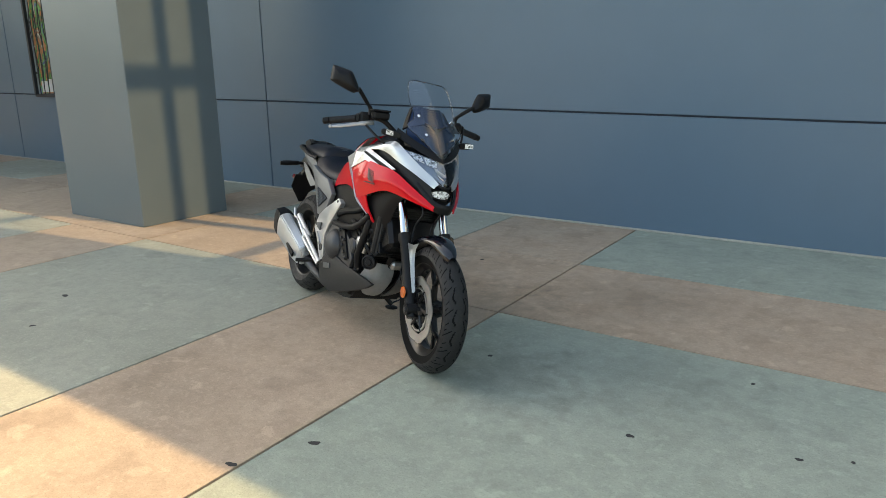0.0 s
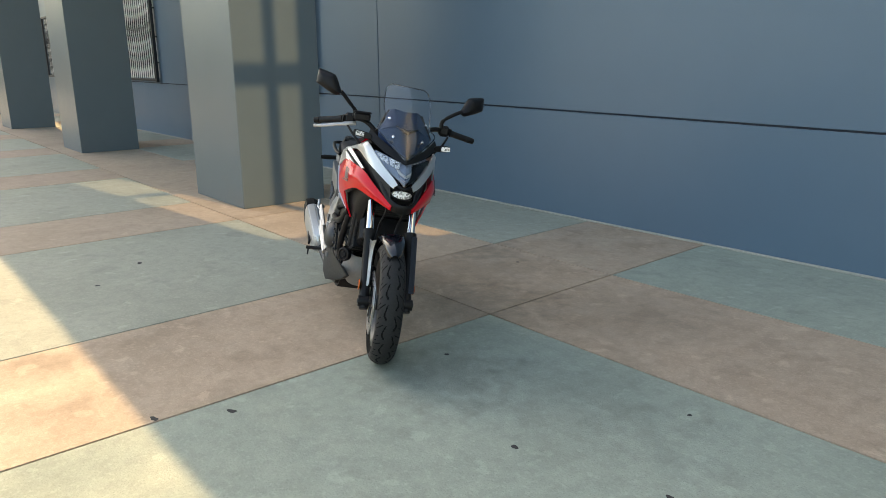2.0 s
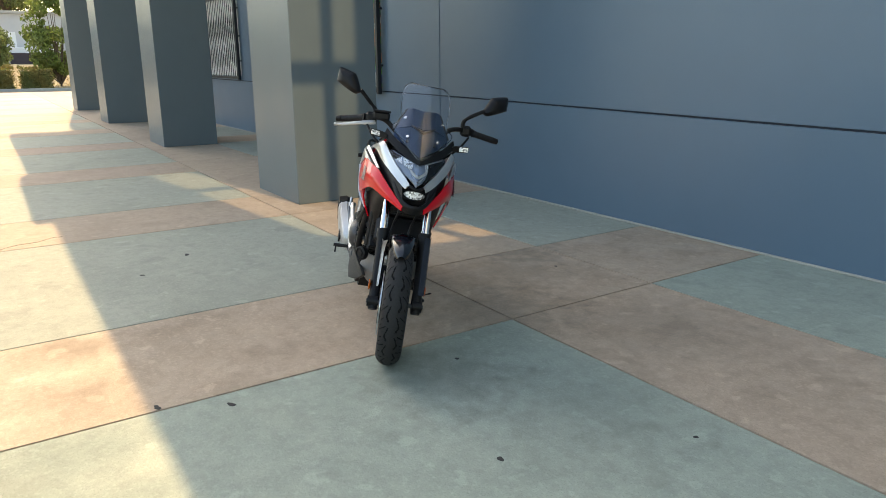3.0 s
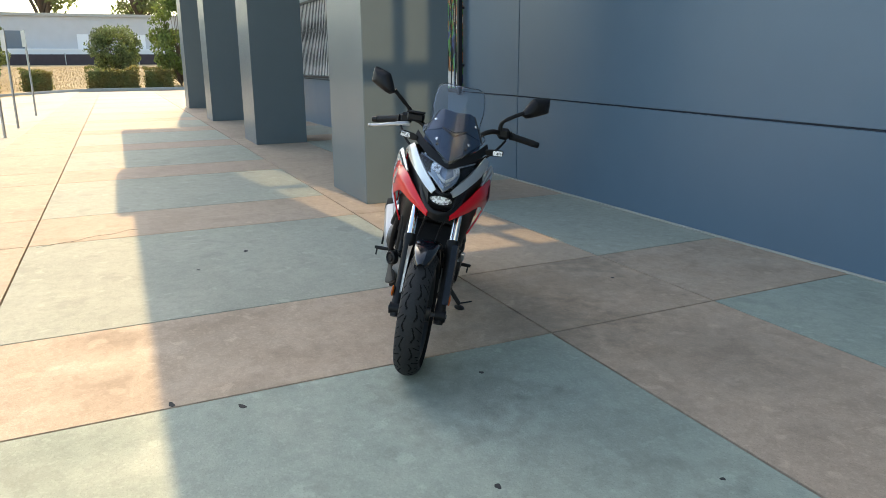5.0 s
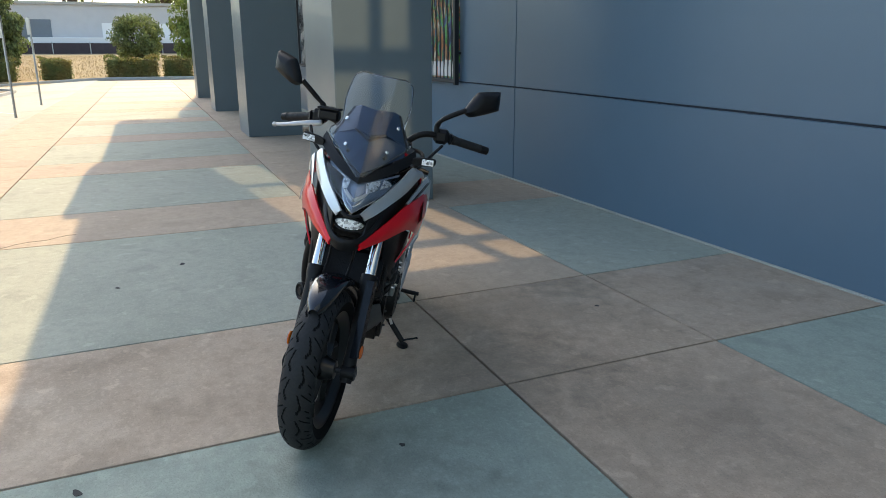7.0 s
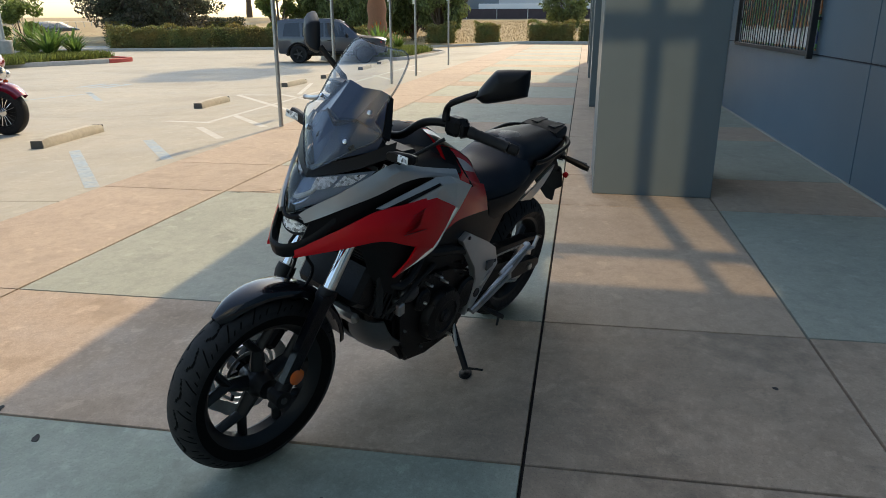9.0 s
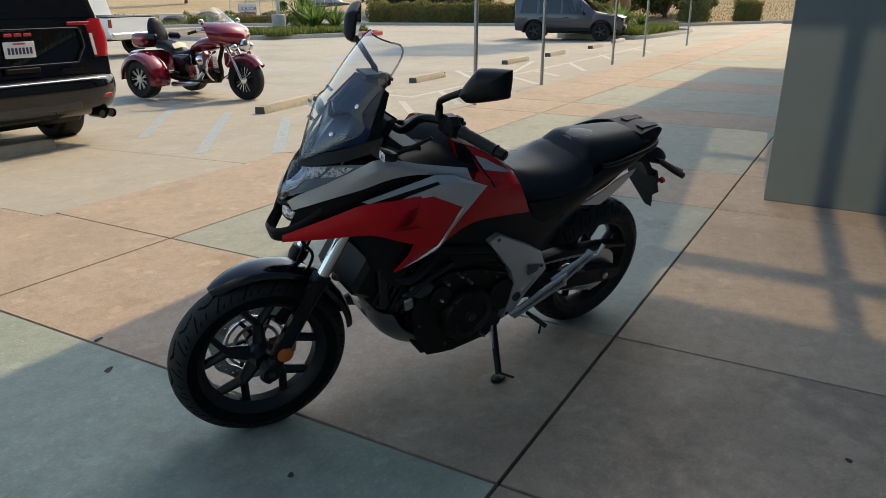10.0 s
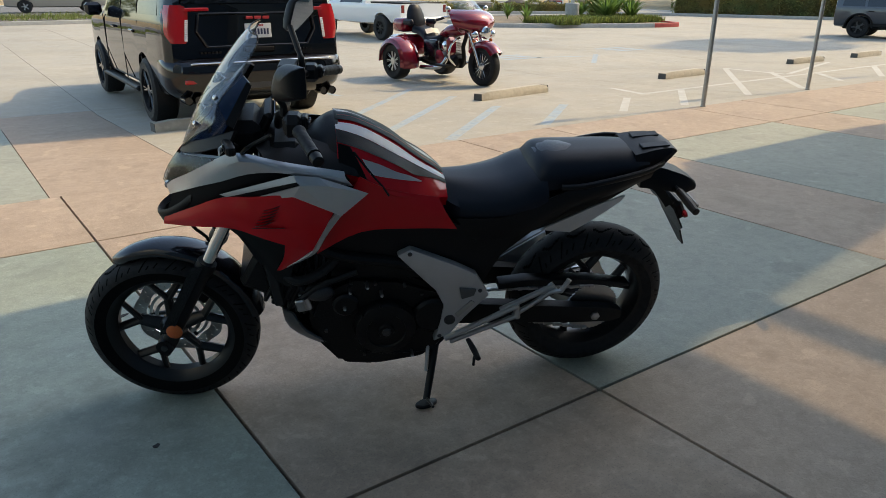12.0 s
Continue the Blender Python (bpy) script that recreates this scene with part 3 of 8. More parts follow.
def wall_panels():
    """Plaster panels in front of the dark joint, with the window openings left out."""
    cols = [2.6] + VJ + [-26.4]
    bmj = bmesh.new()
    for x0, x1, z0, z1 in ((-26.4, 2.6, -0.1, ROOF_Z),):
        box(bmj, ((x0 + x1) / 2, WALL_Y + 0.17, (z0 + z1) / 2), (x1 - x0, 0.3, z1 - z0))
    wall = structure("wall_north", bmj, M_REVEAL, "smooth blue-grey plastered wall with recessed joints", "wall")
    g = 0.008
    for a, b in zip(cols, cols[1:]):
        lo, hi = b + g, a - g
        bm = bmesh.new()
        box(bm, ((lo + hi) / 2, WALL_Y + 0.014, (HZ - g) / 2 - 0.02), (hi - lo, 0.028, HZ - g + 0.04), 0.004)
        for v in bm.verts:
            if abs(v.co.z - HZ) < 0.05:
                v.co.z += joint_rise(v.co.x)
        part("panel", bm, M_STUCCO, wall, smooth=False)
        bm = bmesh.new()
        box(bm, ((lo + hi) / 2, WALL_Y + 0.014, (HZ + g + ROOF_Z) / 2), (hi - lo, 0.028, ROOF_Z - HZ - g), 0.004)
        for v in bm.verts:
            if abs(v.co.z - HZ) < 0.05:
                v.co.z += joint_rise(v.co.x)
        part("panel", bm, M_STUCCO, wall, smooth=False)
    return wall


wall_panels()
bm = bmesh.new()
box(bm, (-26.55, 8.0, 4), (0.3, 4.2, 8.2))
structure("wall_west", bm, M_STUCCO, "blue-grey end wall of the building", "wall")
bm = bmesh.new()
# roof over the arcade, with a stepped fascia
for x0, x1, y0 in ((-25.0, -17.9, 2.60), (-17.9, -15.0, 2.46), (-15.0, -4.4, 2.61)):
    box(bm, ((x0 + x1) / 2, (y0 + 7.4) / 2, 7.7), (x1 - x0 - 0.002, 7.4 - y0, 0.6))
tagged(structure("ceiling", bm, M_SOFFIT, "high flat canopy roof over the column arcade", "canopy"), kind="structure")
for i, x in enumerate(COLS):
    bm = bmesh.new()
    box(bm, (x - 0.625, 4.309, 3.70), (1.25, 0.95, 7.4), 0.006)
    tagged(part("column", bm, M_COLUMN, None, smooth=False), "large square blue-grey plastered column", "column", "columns of the arcade", "structure")

# added wall to the east, out of view; its barred opening shapes the glint
EW = 7.0
bm = bmesh.new()
for y0, y1, z0, z1 in ((0.4, 10.6, -0.1, 9.7), (0.4, 4.84, 9.7, 14.4), (6.04, 10.6, 9.7, 14.4), (0.4, 10.6, 14.4, 18.6)):
    box(bm, (EW + 0.2, (y0 + y1) / 2, (z0 + z1) / 2), (0.4, y1 - y0, z1 - z0))
for c, sz in (((EW + 0.2, 5.44, 10.42), (0.1, 1.20, 0.10)), ((EW + 0.2, 5.44, 12.97), (0.1, 1.20, 0.12)), ((EW + 0.2, 5.73, 12.05), (0.1, 0.11, 4.68))):
    box(bm, c, sz)
structure("wall_east", bm, M_STUCCO, "unseen added blue-grey wall with an opening that shapes the glint", "wall")


# ---- barred windows ----
def barred_window(name, x0, x1, z0, z1, bright):
    w = tagged(new(name), "wide window with printed posters behind black security bars", "window", kind="structure")
    y = WALL_Y
    # printed posters behind the bars
    rng = random.Random(7 if bright else 11)
    bm = bmesh.new()
    box(bm, ((x0 + x1) / 2, y - 0.006, (z0 + z1) / 2), (x1 - x0 - 0.06, 0.012, z1 - z0 - 0.06))
    part("pane", bm, M_POSTER if bright else M_POSTERGREY, w, "printed poster in muddled colours")
    bm = bmesh.new()
    xx = x0 + 0.1
    while xx < x1 - 0.2:
        ww = rng.uniform(0.16, 0.24)
        hh = rng.uniform(0.16, 0.24)
        box(bm, (xx + ww / 2, y - 0.016, z0 + 0.05 + hh / 2), (ww, 0.008, hh), 0.003)
        xx += ww + rng.uniform(0.03, 0.05)
    part("white_border", bm, M_SIGNWHITE, w, "row of white printed tabs")
    bm = bmesh.new()
    for c, s in ((((x0 + x1) / 2, y - 0.07, z0), (x1 - x0, 0.04, 0.05)), (((x0 + x1) / 2, y - 0.07, z1), (x1 - x0, 0.04, 0.05)),
                 ((x0, y - 0.07, (z0 + z1) / 2), (0.05, 0.05, z1 - z0)), ((x1, y - 0.07, (z0 + z1) / 2), (0.06, 0.06, z1 - z0 + 0.1))):
        box(bm, c, s, 0.004)
    for z in (z0 + 0.35, (z0 + z1) / 2, z1 - 0.3):
        for x in (x0, x1):
            box(bm, (x, y - 0.035, z), (0.03, 0.08, 0.03))
    part("bar_frame", bm, M_BARS, w)
    n = int((x1 - x0) / 0.135)
    for i in range(1, n):
        bm = bmesh.new()
        x = x0 + (x1 - x0) * i / n
        tube(bm, [(x, y - 0.07, z0), (x, y - 0.07, z1)], 0.0075, 6)
        # pointed picket and a wave half-way up
        tube(bm, [(x, y - 0.07, z0 + 0.15), (x + 0.045, y - 0.074, z0 + 0.45), (x, y - 0.07, z0 + 0.75), (x - 0.045, y - 0.074, z0 + 1.05), (x, y - 0.07, z0 + 1.35)], 0.0065, 5, 3)
        part("bar", bm, M_BARS, w)


def poster_mat(name, sat, val):
    """Blotchy printed pictures: broad coloured shapes with broken edges."""
    m = mat(name, (0.3, 0.3, 0.3), 0.35)
    nt = m.node_tree
    b = nt.nodes["Principled BSDF"]
    tc = nt.nodes.new("ShaderNodeTexCoord")
    mp = nt.nodes.new("ShaderNodeMapping")
    mp.inputs["Scale"].default_value = (2.2, 1, 1.1)
    n = nt.nodes.new("ShaderNodeTexNoise")
    n.inputs["Scale"].default_value, n.inputs["Detail"].default_value, n.inputs["Distortion"].default_value = 2.4, 3.0, 1.6
    r = nt.nodes.new("ShaderNodeValToRGB")
    r.color_ramp.interpolation = "LINEAR"
    stops = [(0.28, (0.02, 0.02, 0.03)), (0.38, (0.05, 0.07, 0.22)), (0.44, (0.10, 0.30, 0.05)), (0.50, (0.03, 0.06, 0.03)), (0.54, (0.42, 0.14, 0.05)), (0.60, (0.16, 0.09, 0.05)), (0.66, (0.5, 0.48, 0.42)), (0.75, (0.2, 0.28, 0.06))]
    while len(r.color_ramp.elements) < len(stops):
        r.color_ramp.elements.new(0.5)
    for e, (p, c) in zip(r.color_ramp.elements, stops):
        g = sum(c) / 3
        e.position, e.color = p, (*[min(1, (g + (q - g) * sat) * val + (0 if sat > 0.5 else 0.34)) for q in c], 1)
    nt.links.new(tc.outputs["Object"], mp.inputs[0])
    nt.links.new(mp.outputs[0], n.inputs["Vector"])
    nt.links.new(n.outputs["Fac"], r.inputs[0])
    nt.links.new(r.outputs[0], b.inputs["Base Color"])
    return m


M_POSTER = poster_mat("printed_poster", 1.0, 1.5)
M_POSTERGREY = poster_mat("faded_poster", 0.15, 1.5)
barred_window("window_1", WIN[0][0], WIN[0][1], 1.06, 3.3, True)
barred_window("window_2", WIN[1][0], WIN[1][1], 1.16, 2.9, False)
barred_window("window_3", -24.5, -20.9, 1.16, 2.9, False)

# light line of caulk and grit where the wall meets the walk
bm = bmesh.new()
box(bm, (-11.9, WALL_Y - 0.006, 0.006), (29, 0.03, 0.016), 0.004)
structure("baseboard", bm, mat("pale_grit", (0.42, 0.40, 0.36), 0.95, vary=0.4, scale=30), "pale grit line along the foot of the wall", "wall trim")


# ---- the motorcycle ----
BIKE = Matrix.Translation((-1.667, 2.676, -0.002)) @ pose(0, 0, 0, 0, 0, -24.2) @ pose(0, 0, 0, -12.3, 0, 0)
bike = thing("motorcycle", "red, silver and black adventure motorcycle leaning on its side stand", "motorcycle", BIKE)
# local axes: x ahead, y to its left, z up; the front axle stands over x = 0
RAKE = radians(27.5)
AX = Vector((-math.sin(RAKE), 0, math.cos(RAKE)))
HEAD = Vector((-0.335, 0, 0.90))
STEER = Matrix.Translation(HEAD) @ Matrix.Rotation(radians(-7.5), 4, AX) @ Matrix.Translation(-HEAD)
RF, RR = 0.300, 0.312


def tread_tyre(R, w, rim, chev=19, K=32):
    """A road tyre: round section with curved tread grooves pressed in along the slanting grid."""
    bm = bmesh.new()
    half = [(-1.0 + 2.0 * j / 40) for j in range(41)]
    rings = []
    N = chev * K
    for i in range(N):
        row = []
        for q in half:
            b = abs(q)
            a = 2 * math.pi * (i - 0.62 * K * b ** 1.25) / N
            ang = q * 1.42
            y = math.sin(ang) / math.sin(1.42) * w / 2
            r = R - (1 - math.cos(ang)) * w * 0.46
            k = (i + (K // 2 if q > 0 else 0)) % K
            zig = 0.15 + 0.22 * (1 - abs(2 * k / K - 1))
            if (k == 0 and 0.34 < b < 0.86) or (k == 16 and 0.50 < b < 0.80) or (k == 8 and 0.62 < b < 0.82) or (4 < k < 29 and abs(b - zig) < 0.026):
                r -= 0.003
            row.append((r * math.cos(a), y, r * math.sin(a)))
        # sidewalls down to the bead
        a = 2 * math.pi * (i - 0.62 * K) / N
        row = [(rim * math.cos(a), -w * 0.40, rim * math.sin(a))] + row + [(rim * math.cos(a), w * 0.40, rim * math.sin(a))]
        rings.append(row)
    rings.append(rings[0])
    loft(bm, rings)
    bmesh.ops.remove_doubles(bm, verts=bm.verts, dist=1e-5)
    return bm


def cast_wheel(name, R, w, rim_w, parent, m, offset=0.0):
    """Black cast wheel with five split spokes, its tyre, hub and disc as parts."""
    rim_r = 0.222
    bm = bmesh.new()
    h = rim_w / 2
    lathe(bm, [(rim_r, -h), (rim_r + 0.006, -h + 0.004), (rim_r - 0.004, -h + 0.014), (rim_r - 0.022, -h * 0.35), (rim_r - 0.022, h * 0.35), (rim_r - 0.004, h - 0.014), (rim_r + 0.006, h - 0.004), (rim_r, h),
               (rim_r - 0.014, h - 0.006), (rim_r - 0.034, h * 0.35), (rim_r - 0.034, -h * 0.35), (rim_r - 0.014, -h + 0.006)], 64, closed=True)
    wheel = part(name, bm, M_RIM, parent, "black cast wheel with split spokes", m=m)
    bm = tread_tyre(R, w, rim_r - 0.004)
    for fc in bm.faces:
        c = fc.calc_center_median()
        ang = math.asin(max(-1, min(1, c.y * math.sin(1.42) / (w / 2))))
        r, r0 = math.hypot(c.x, c.z), R - (1 - math.cos(ang)) * w * 0.46
        if r > rim_r + 0.012:
            fc.material_index = 1 if r < r0 - 0.0013 else (2 if abs(ang) < 1.05 else 0)
    tyre = part("tyre", bm, M_RUBBER, wheel, "black road tyre with chevron tread", angle=24)
    tyre.data.materials.append(M_GROOVE)
    tyre.data.materials.append(M_TREAD)
    bm = bmesh.new()
    lathe(bm, [(0.012, -0.062), (0.034, -0.06), (0.040, -0.035), (0.048, -0.02), (0.048, 0.02), (0.040, 0.035), (0.034, 0.06), (0.012, 0.062)], 28)
    part("hub", bm, M_RIM, wheel)
    for k in range(5):
        a = 2 * math.pi * (k + 0.2) / 5
        bm = bmesh.new()
        p0 = Vector((0.030 * math.cos(a), 0, 0.030 * math.sin(a)))
        p1 = Vector((0.118 * math.cos(a), 0, 0.118 * math.sin(a)))
        tube(bm, [p0, p1], [0.019, 0.0135], 8, 1, flat=1.5)
        for da in (-0.30, 0.30):
            p2 = Vector((0.200 * math.cos(a + da), 0, 0.200 * math.sin(a + da)))
            tube(bm, [p1 * 0.97, p2], [0.0115, 0.0105], 8, 1, flat=1.5)
        part("spoke", bm, M_RIM, wheel)
    return wheel


def wave_disc(bm, r0, r1, y, t, waves=9, N=150):
    """A scalloped ring with rows of square-cut holes right through it."""
    cuts = (0.0, 0.22, 0.40, 0.58, 0.76, 1.0)

    def at(i, q, yy):
        a = 2 * math.pi * (i % N) / N
        ro, ri = r1 + 0.004 * math.sin(a * waves), r0 + 0.003 * math.sin(a * waves + 0.6)
        r = ri + (ro - ri) * q
        return (r * math.cos(a), yy, r * math.sin(a))
    for yy in (y, y + t):
        rows = [[bm.verts.new(at(i, q, yy)) for q in cuts] for i in range(N)]
        for i in range(N):
            for j in range(5):
                if (i % 5 == 0 and j == 1) or (i % 5 == 2 and j == 3):
                    continue
                a, b = rows[i], rows[(i + 1) % N]
                bm.faces.new((a[j], a[j + 1], b[j + 1], b[j]))
    for q in (0.0, 1.0):
        loft(bm, [[at(i, q, y), at(i, q, y + t)] for i in range(N + 1)])


def disc_rotor(parent, y, r1):
    bm = bmesh.new()
    wave_disc(bm, r1 - 0.042, r1, y, 0.005)
    rot = part("brake_disc", bm, M_DISC, parent, "wavy drilled steel brake disc")
    bm = bmesh.new()
    for k in range(6):
        bm = bmesh.new()
        a = 2 * math.pi * k / 6
        tube(bm, [(0.035 * math.cos(a + .3), y + 0.003, 0.035 * math.sin(a + .3)), ((r1 - 0.05) * math.cos(a), y + 0.003, (r1 - 0.05) * math.sin(a))], 0.008, 6)
        part("carrier_arm", bm, M_RIM, rot)
    bm = bmesh.new()
    lathe(bm, [(r1 - 0.060, y - 0.001), (r1 - 0.050, y - 0.001), (r1 - 0.050, y + 0.006), (r1 - 0.060, y + 0.006)], 48, closed=True)
    part("disc_carrier", bm, M_DISC, rot)


fm = STEER @ Matrix.Translation((0, 0, RF))
fw = cast_wheel("front_wheel", RF, 0.122, 0.096, bike, fm)
disc_rotor(fw, -0.072, 0.155)
bm = bmesh.new()
lathe(bm, [(0.070, -0.056), (0.082, -0.056), (0.082, -0.053), (0.070, -0.053)], 48, closed=True)
part("sensor_ring", bm, M_STEEL, fw)
rm = Matrix.Translation((-1.535, 0, RR))
rw = cast_wheel("rear_wheel", RR, 0.162, 0.128, bike, rm)
disc_rotor(rw, -0.086, 0.12)
bm = bmesh.new()
teeth = []
for i in range(86):
    a = math.pi * 2 * i / 86
    r = 0.106 if i % 2 else 0.1
    teeth.append((r * math.cos(a), r * math.sin(a)))
f = bm.faces.new([bm.verts.new((x, 0.088, z)) for x, z in teeth])
ext = bmesh.ops.extrude_face_region(bm, geom=[f])
for v in ext["geom"]:
    if isinstance(v, bmesh.types.BMVert):
        v.co.y += 0.006
part("sprocket", bm, M_STEEL, rw)


def bolts(name, places, r, side, parent):
    """Bolt heads that share one mesh, facing the flank."""
    bm = bmesh.new()
    lathe(bm, [(r, -0.008), (r, 0.006), (r * 0.7, 0.009), (r * 0.2, 0.009)], 8)
    first = part(name, bm, M_ENGINE if name == "cover_bolt" else M_GREYCAST, parent, m=Matrix.Translation(places[0]) @ Matrix.Rotation(0 if side > 0 else math.pi, 4, "Z"))
    for p in places[1:]:
        ob = new(name, first.data)
        ob.parent = parent
        ob.matrix_basis = Matrix.Translation(p) @ Matrix.Rotation(0 if side > 0 else math.pi, 4, "Z")


def fork_point(z, y, ahead=0.0):
    """On the fork leg's line at height z."""
    u = 0.012 - (z - 0.262) * math.tan(RAKE)
    return Vector((u + ahead, y, z))


for s in (1, -1):
    y = 0.105 * s
    bm = bmesh.new()
    P = [fork_point(z, y) for z in (0.262, 0.30, 0.36, 0.58, 0.60, 0.625)]
    tube(bm, P, [0.022, 0.028, 0.024, 0.0265, 0.033, 0.031], 18)
    # axle lug
    tube(bm, [(0.0, y - 0.02 * s, RF), (0.0, y + 0.03 * s, RF)], 0.028, 16)
    leg = part("fork_leg", bm, M_BLACK, bike, m=STEER)
    bm = bmesh.new()
    tube(bm, [fork_point(0.62, y), fork_point(1.0, y)], 0.0205, 20)
    part("stanchion", bm, M_CHROME, leg, "polished chrome fork tube")
    bm = bmesh.new()
    q = fork_point(0.37, y + 0.032 * s)
    lathe(bm, [(0.004, -0.004), (0.026, -0.003), (0.027, 0.002), (0.020, 0.006), (0.004, 0.008)], 22, q)
    part("reflector", bm, M_AMBER, leg, "round amber side reflector")
    # fork guard, part of the mudguard
    bm = bmesh.new()
    if s > 0:
        g = [fork_point(z, y + 0.022, 0.026) for z in (0.36, 0.45, 0.55, 0.62)]
        loft(bm, [[p + Vector((0.016, -0.02, 0)), p + Vector((0.018, 0.008, 0)), p + Vector((-0.02, 0.014, 0))] for p in g])
    else:
        g = [(fork_point(z, y + 0.012, 0.030), w) for z, w in ((0.375, 0.004), (0.43, 0.010), (0.48, 0.015), (0.53, 0.024), (0.565, 0.040), (0.590, 0.062))]
        loft(bm, [[p + Vector((w, 0.002 + 0.28 * w, 0.01)), p + Vector((w * 0.8, -0.002, 0)), p + Vector((-0.004, -0.010, 0))] for p, w in g])
    bmesh.ops.solidify(bm, geom=list(bm.faces), thickness=0.004)
    part("fork_guard", bm, M_GLOSSBLACK if s > 0 else M_SILVER, leg)
bm = bmesh.new()
box(bm, tuple(fork_point(0.95, 0)), (0.07, 0.27, 0.035), 0.012)
box(bm, tuple(fork_point(0.80, 0)), (0.075, 0.25, 0.04), 0.012)
part("triple_clamp", bm, M_BLACK, bike, m=STEER)
# front axle
bm = bmesh.new()
tube(bm, [(0, -0.14, RF), (0, 0.14, RF)], 0.011, 14)
part("axle", bm, M_GREYCAST, bike, m=STEER)
# front mudguard
rows = []
for deg, r, hw in ((60, 0.322, 0.018), (66, 0.330, 0.034), (76, 0.338, 0.048), (90, 0.344, 0.058), (108, 0.347, 0.066), (126, 0.342, 0.068), (144, 0.336, 0.066), (158, 0.331, 0.062), (167, 0.328, 0.054)):
    a = radians(deg)
    ce, se = math.cos(a), math.sin(a)
    rows.append([(ce * (r - d), y, RF + se * (r - d)) for y, d in ((-hw, 0.030), (-hw * 0.96, 0.014), (-hw * 0.66, 0.002), (0, -0.004), (hw * 0.66, 0.002), (hw * 0.96, 0.014), (hw, 0.030))])
part("front_mudguard", skin(rows, 0.004, 2, 3), M_GLOSSBLACK, bike, "gloss black front mudguard", m=STEER)
# front caliper and hoses
bm = bmesh.new()
box(bm, (-0.115, -0.082, 0.40), (0.055, 0.06, 0.11), 0.014, Matrix.Rotation(radians(-40), 4, "Y"))
part("brake_caliper", bm, M_ENGINE, bike, m=STEER)
for y0 in (-0.06, 0.03):
    bm = bmesh.new()
    tube(bm, [(-0.10, y0 - 0.03, 0.45), (-0.14, y0 - 0.02, 0.56), (-0.17, y0, 0.66), (-0.13, y0 + 0.02, 0.74), (-0.24, y0 + 0.02, 0.82)], 0.0055, 8, 5)
    part("brake_hose", bm, M_BLACK, bike, m=STEER)

# handlebar
bm = bmesh.new()
BAR = [(-0.575, 0.42, 1.115), (-0.50, 0.25, 1.150), (-0.455, 0.17, 1.145), (-0.435, 0.09, 1.085), (-0.43, 0, 1.08)]
tube(bm, BAR + [(x, -y, z) for x, y, z in BAR[-2::-1]], 0.0125, 12, 5)
part("handlebar", bm, M_BLACK, bike, m=STEER)
for s in (1, -1):
    d = (Vector(BAR[0]) - Vector(BAR[1])).normalized()
    p0, p1 = Vector(BAR[1]) + d * 0.05, Vector(BAR[0]) - d * 0.012
    mir = Matrix.Diagonal((1, s, 1, 1))
    bm = bmesh.new()
    n = 14
    tube(bm, [mir @ (p0 + (p1 - p0) * i / n) for i in range(n + 1)], [0.019 if i in (0, 1, n) else (0.0165 if i % 2 else 0.0175) for i in range(n + 1)], 14)
    part("grip", bm, M_RUBBER, bike, m=STEER)
    bm = bmesh.new()
    tube(bm, [mir @ (p1 + d * t) for t in (0.0, 0.006, 0.032, 0.036)], [0.012, 0.017, 0.016, 0.010], 14)
    part("bar_weight", bm, M_BLACK, bike, m=STEER)
    bm = bmesh.new()
    c = Vector(BAR[1]) + d * 0.005
    box(bm, mir @ c, (0.055, 0.062, 0.058), 0.014)
    box(bm, mir @ (c + Vector((-0.03, 0.0, 0.004))), (0.02, 0.04, 0.04), 0.006)
    box(bm, mir @ (c + Vector((0.0, 0.036, -0.005))), (0.042, 0.016, 0.046), 0.008)
    sw = part("switchgear", bm, M_BLACK, bike, m=STEER)
    bm = bmesh.new()
    for k in range(3):
        box(bm, mir @ (c + Vector((-0.043, -0.014 + 0.014 * k, 0.006))), (0.007, 0.009, 0.012), 0.002)
    tagged(part("switch_row", bm, M_VINYL2, sw), kind="stuff")
    # cable run
    bm = bmesh.new()
    tube(bm, [mir @ V(-0.44, 0.27, 1.12), mir @ V(-0.36, 0.22, 1.06), mir @ V(-0.33, 0.14, 1.0), mir @ V(-0.36, 0.06, 0.96)], 0.006, 8, 5)
    part("cable", bm, M_BLACK, bike, m=STEER)
    # mirror
    base, elbow, top = V(-0.475, 0.235, 1.165), V(-0.462, 0.262, 1.225), (V(-0.482, 0.338, 1.268) if s > 0 else V(-0.434, 0.318, 1.284))
    bm = bmesh.new()
    tube(bm, [mir @ base, mir @ (base + V(0, 0, 0.03)), mir @ elbow, mir @ top], [0.012, 0.011, 0.0085, 0.010, 0.010], 10, 4)
    mr = part("mirror", bm, M_BLACK, bike, "black stalk mirror", m=STEER)
    inner, outer = (V(-0.474, 0.325, 1.268), V(-0.560, 0.466, 1.326)) if s > 0 else (V(-0.415, 0.315, 1.283), V(-0.495, 0.452, 1.356))
    c = (inner + outer) / 2
    along = (outer - inner).normalized()
    face = along.cross(V(0, 0, 1)).normalized()
    if face.x > 0:
        face = -face
    upward = along.cross(face).normalized()
    upward = upward if upward.z > 0 else -upward
    shape = smooth_path([(-1.02, -0.28, 0), (-0.80, 0.15, 0), (-0.22, 0.92, 0), (0.05, 1.0, 0), (0.90, 0.70, 0), (1.0, 0.50, 0), (0.80, -0.62, 0), (0.62, -0.84, 0), (-0.62, -0.80, 0), (-0.88, -0.55, 0), (-1.02, -0.28, 0)], 3)[:-1]
    rows = []
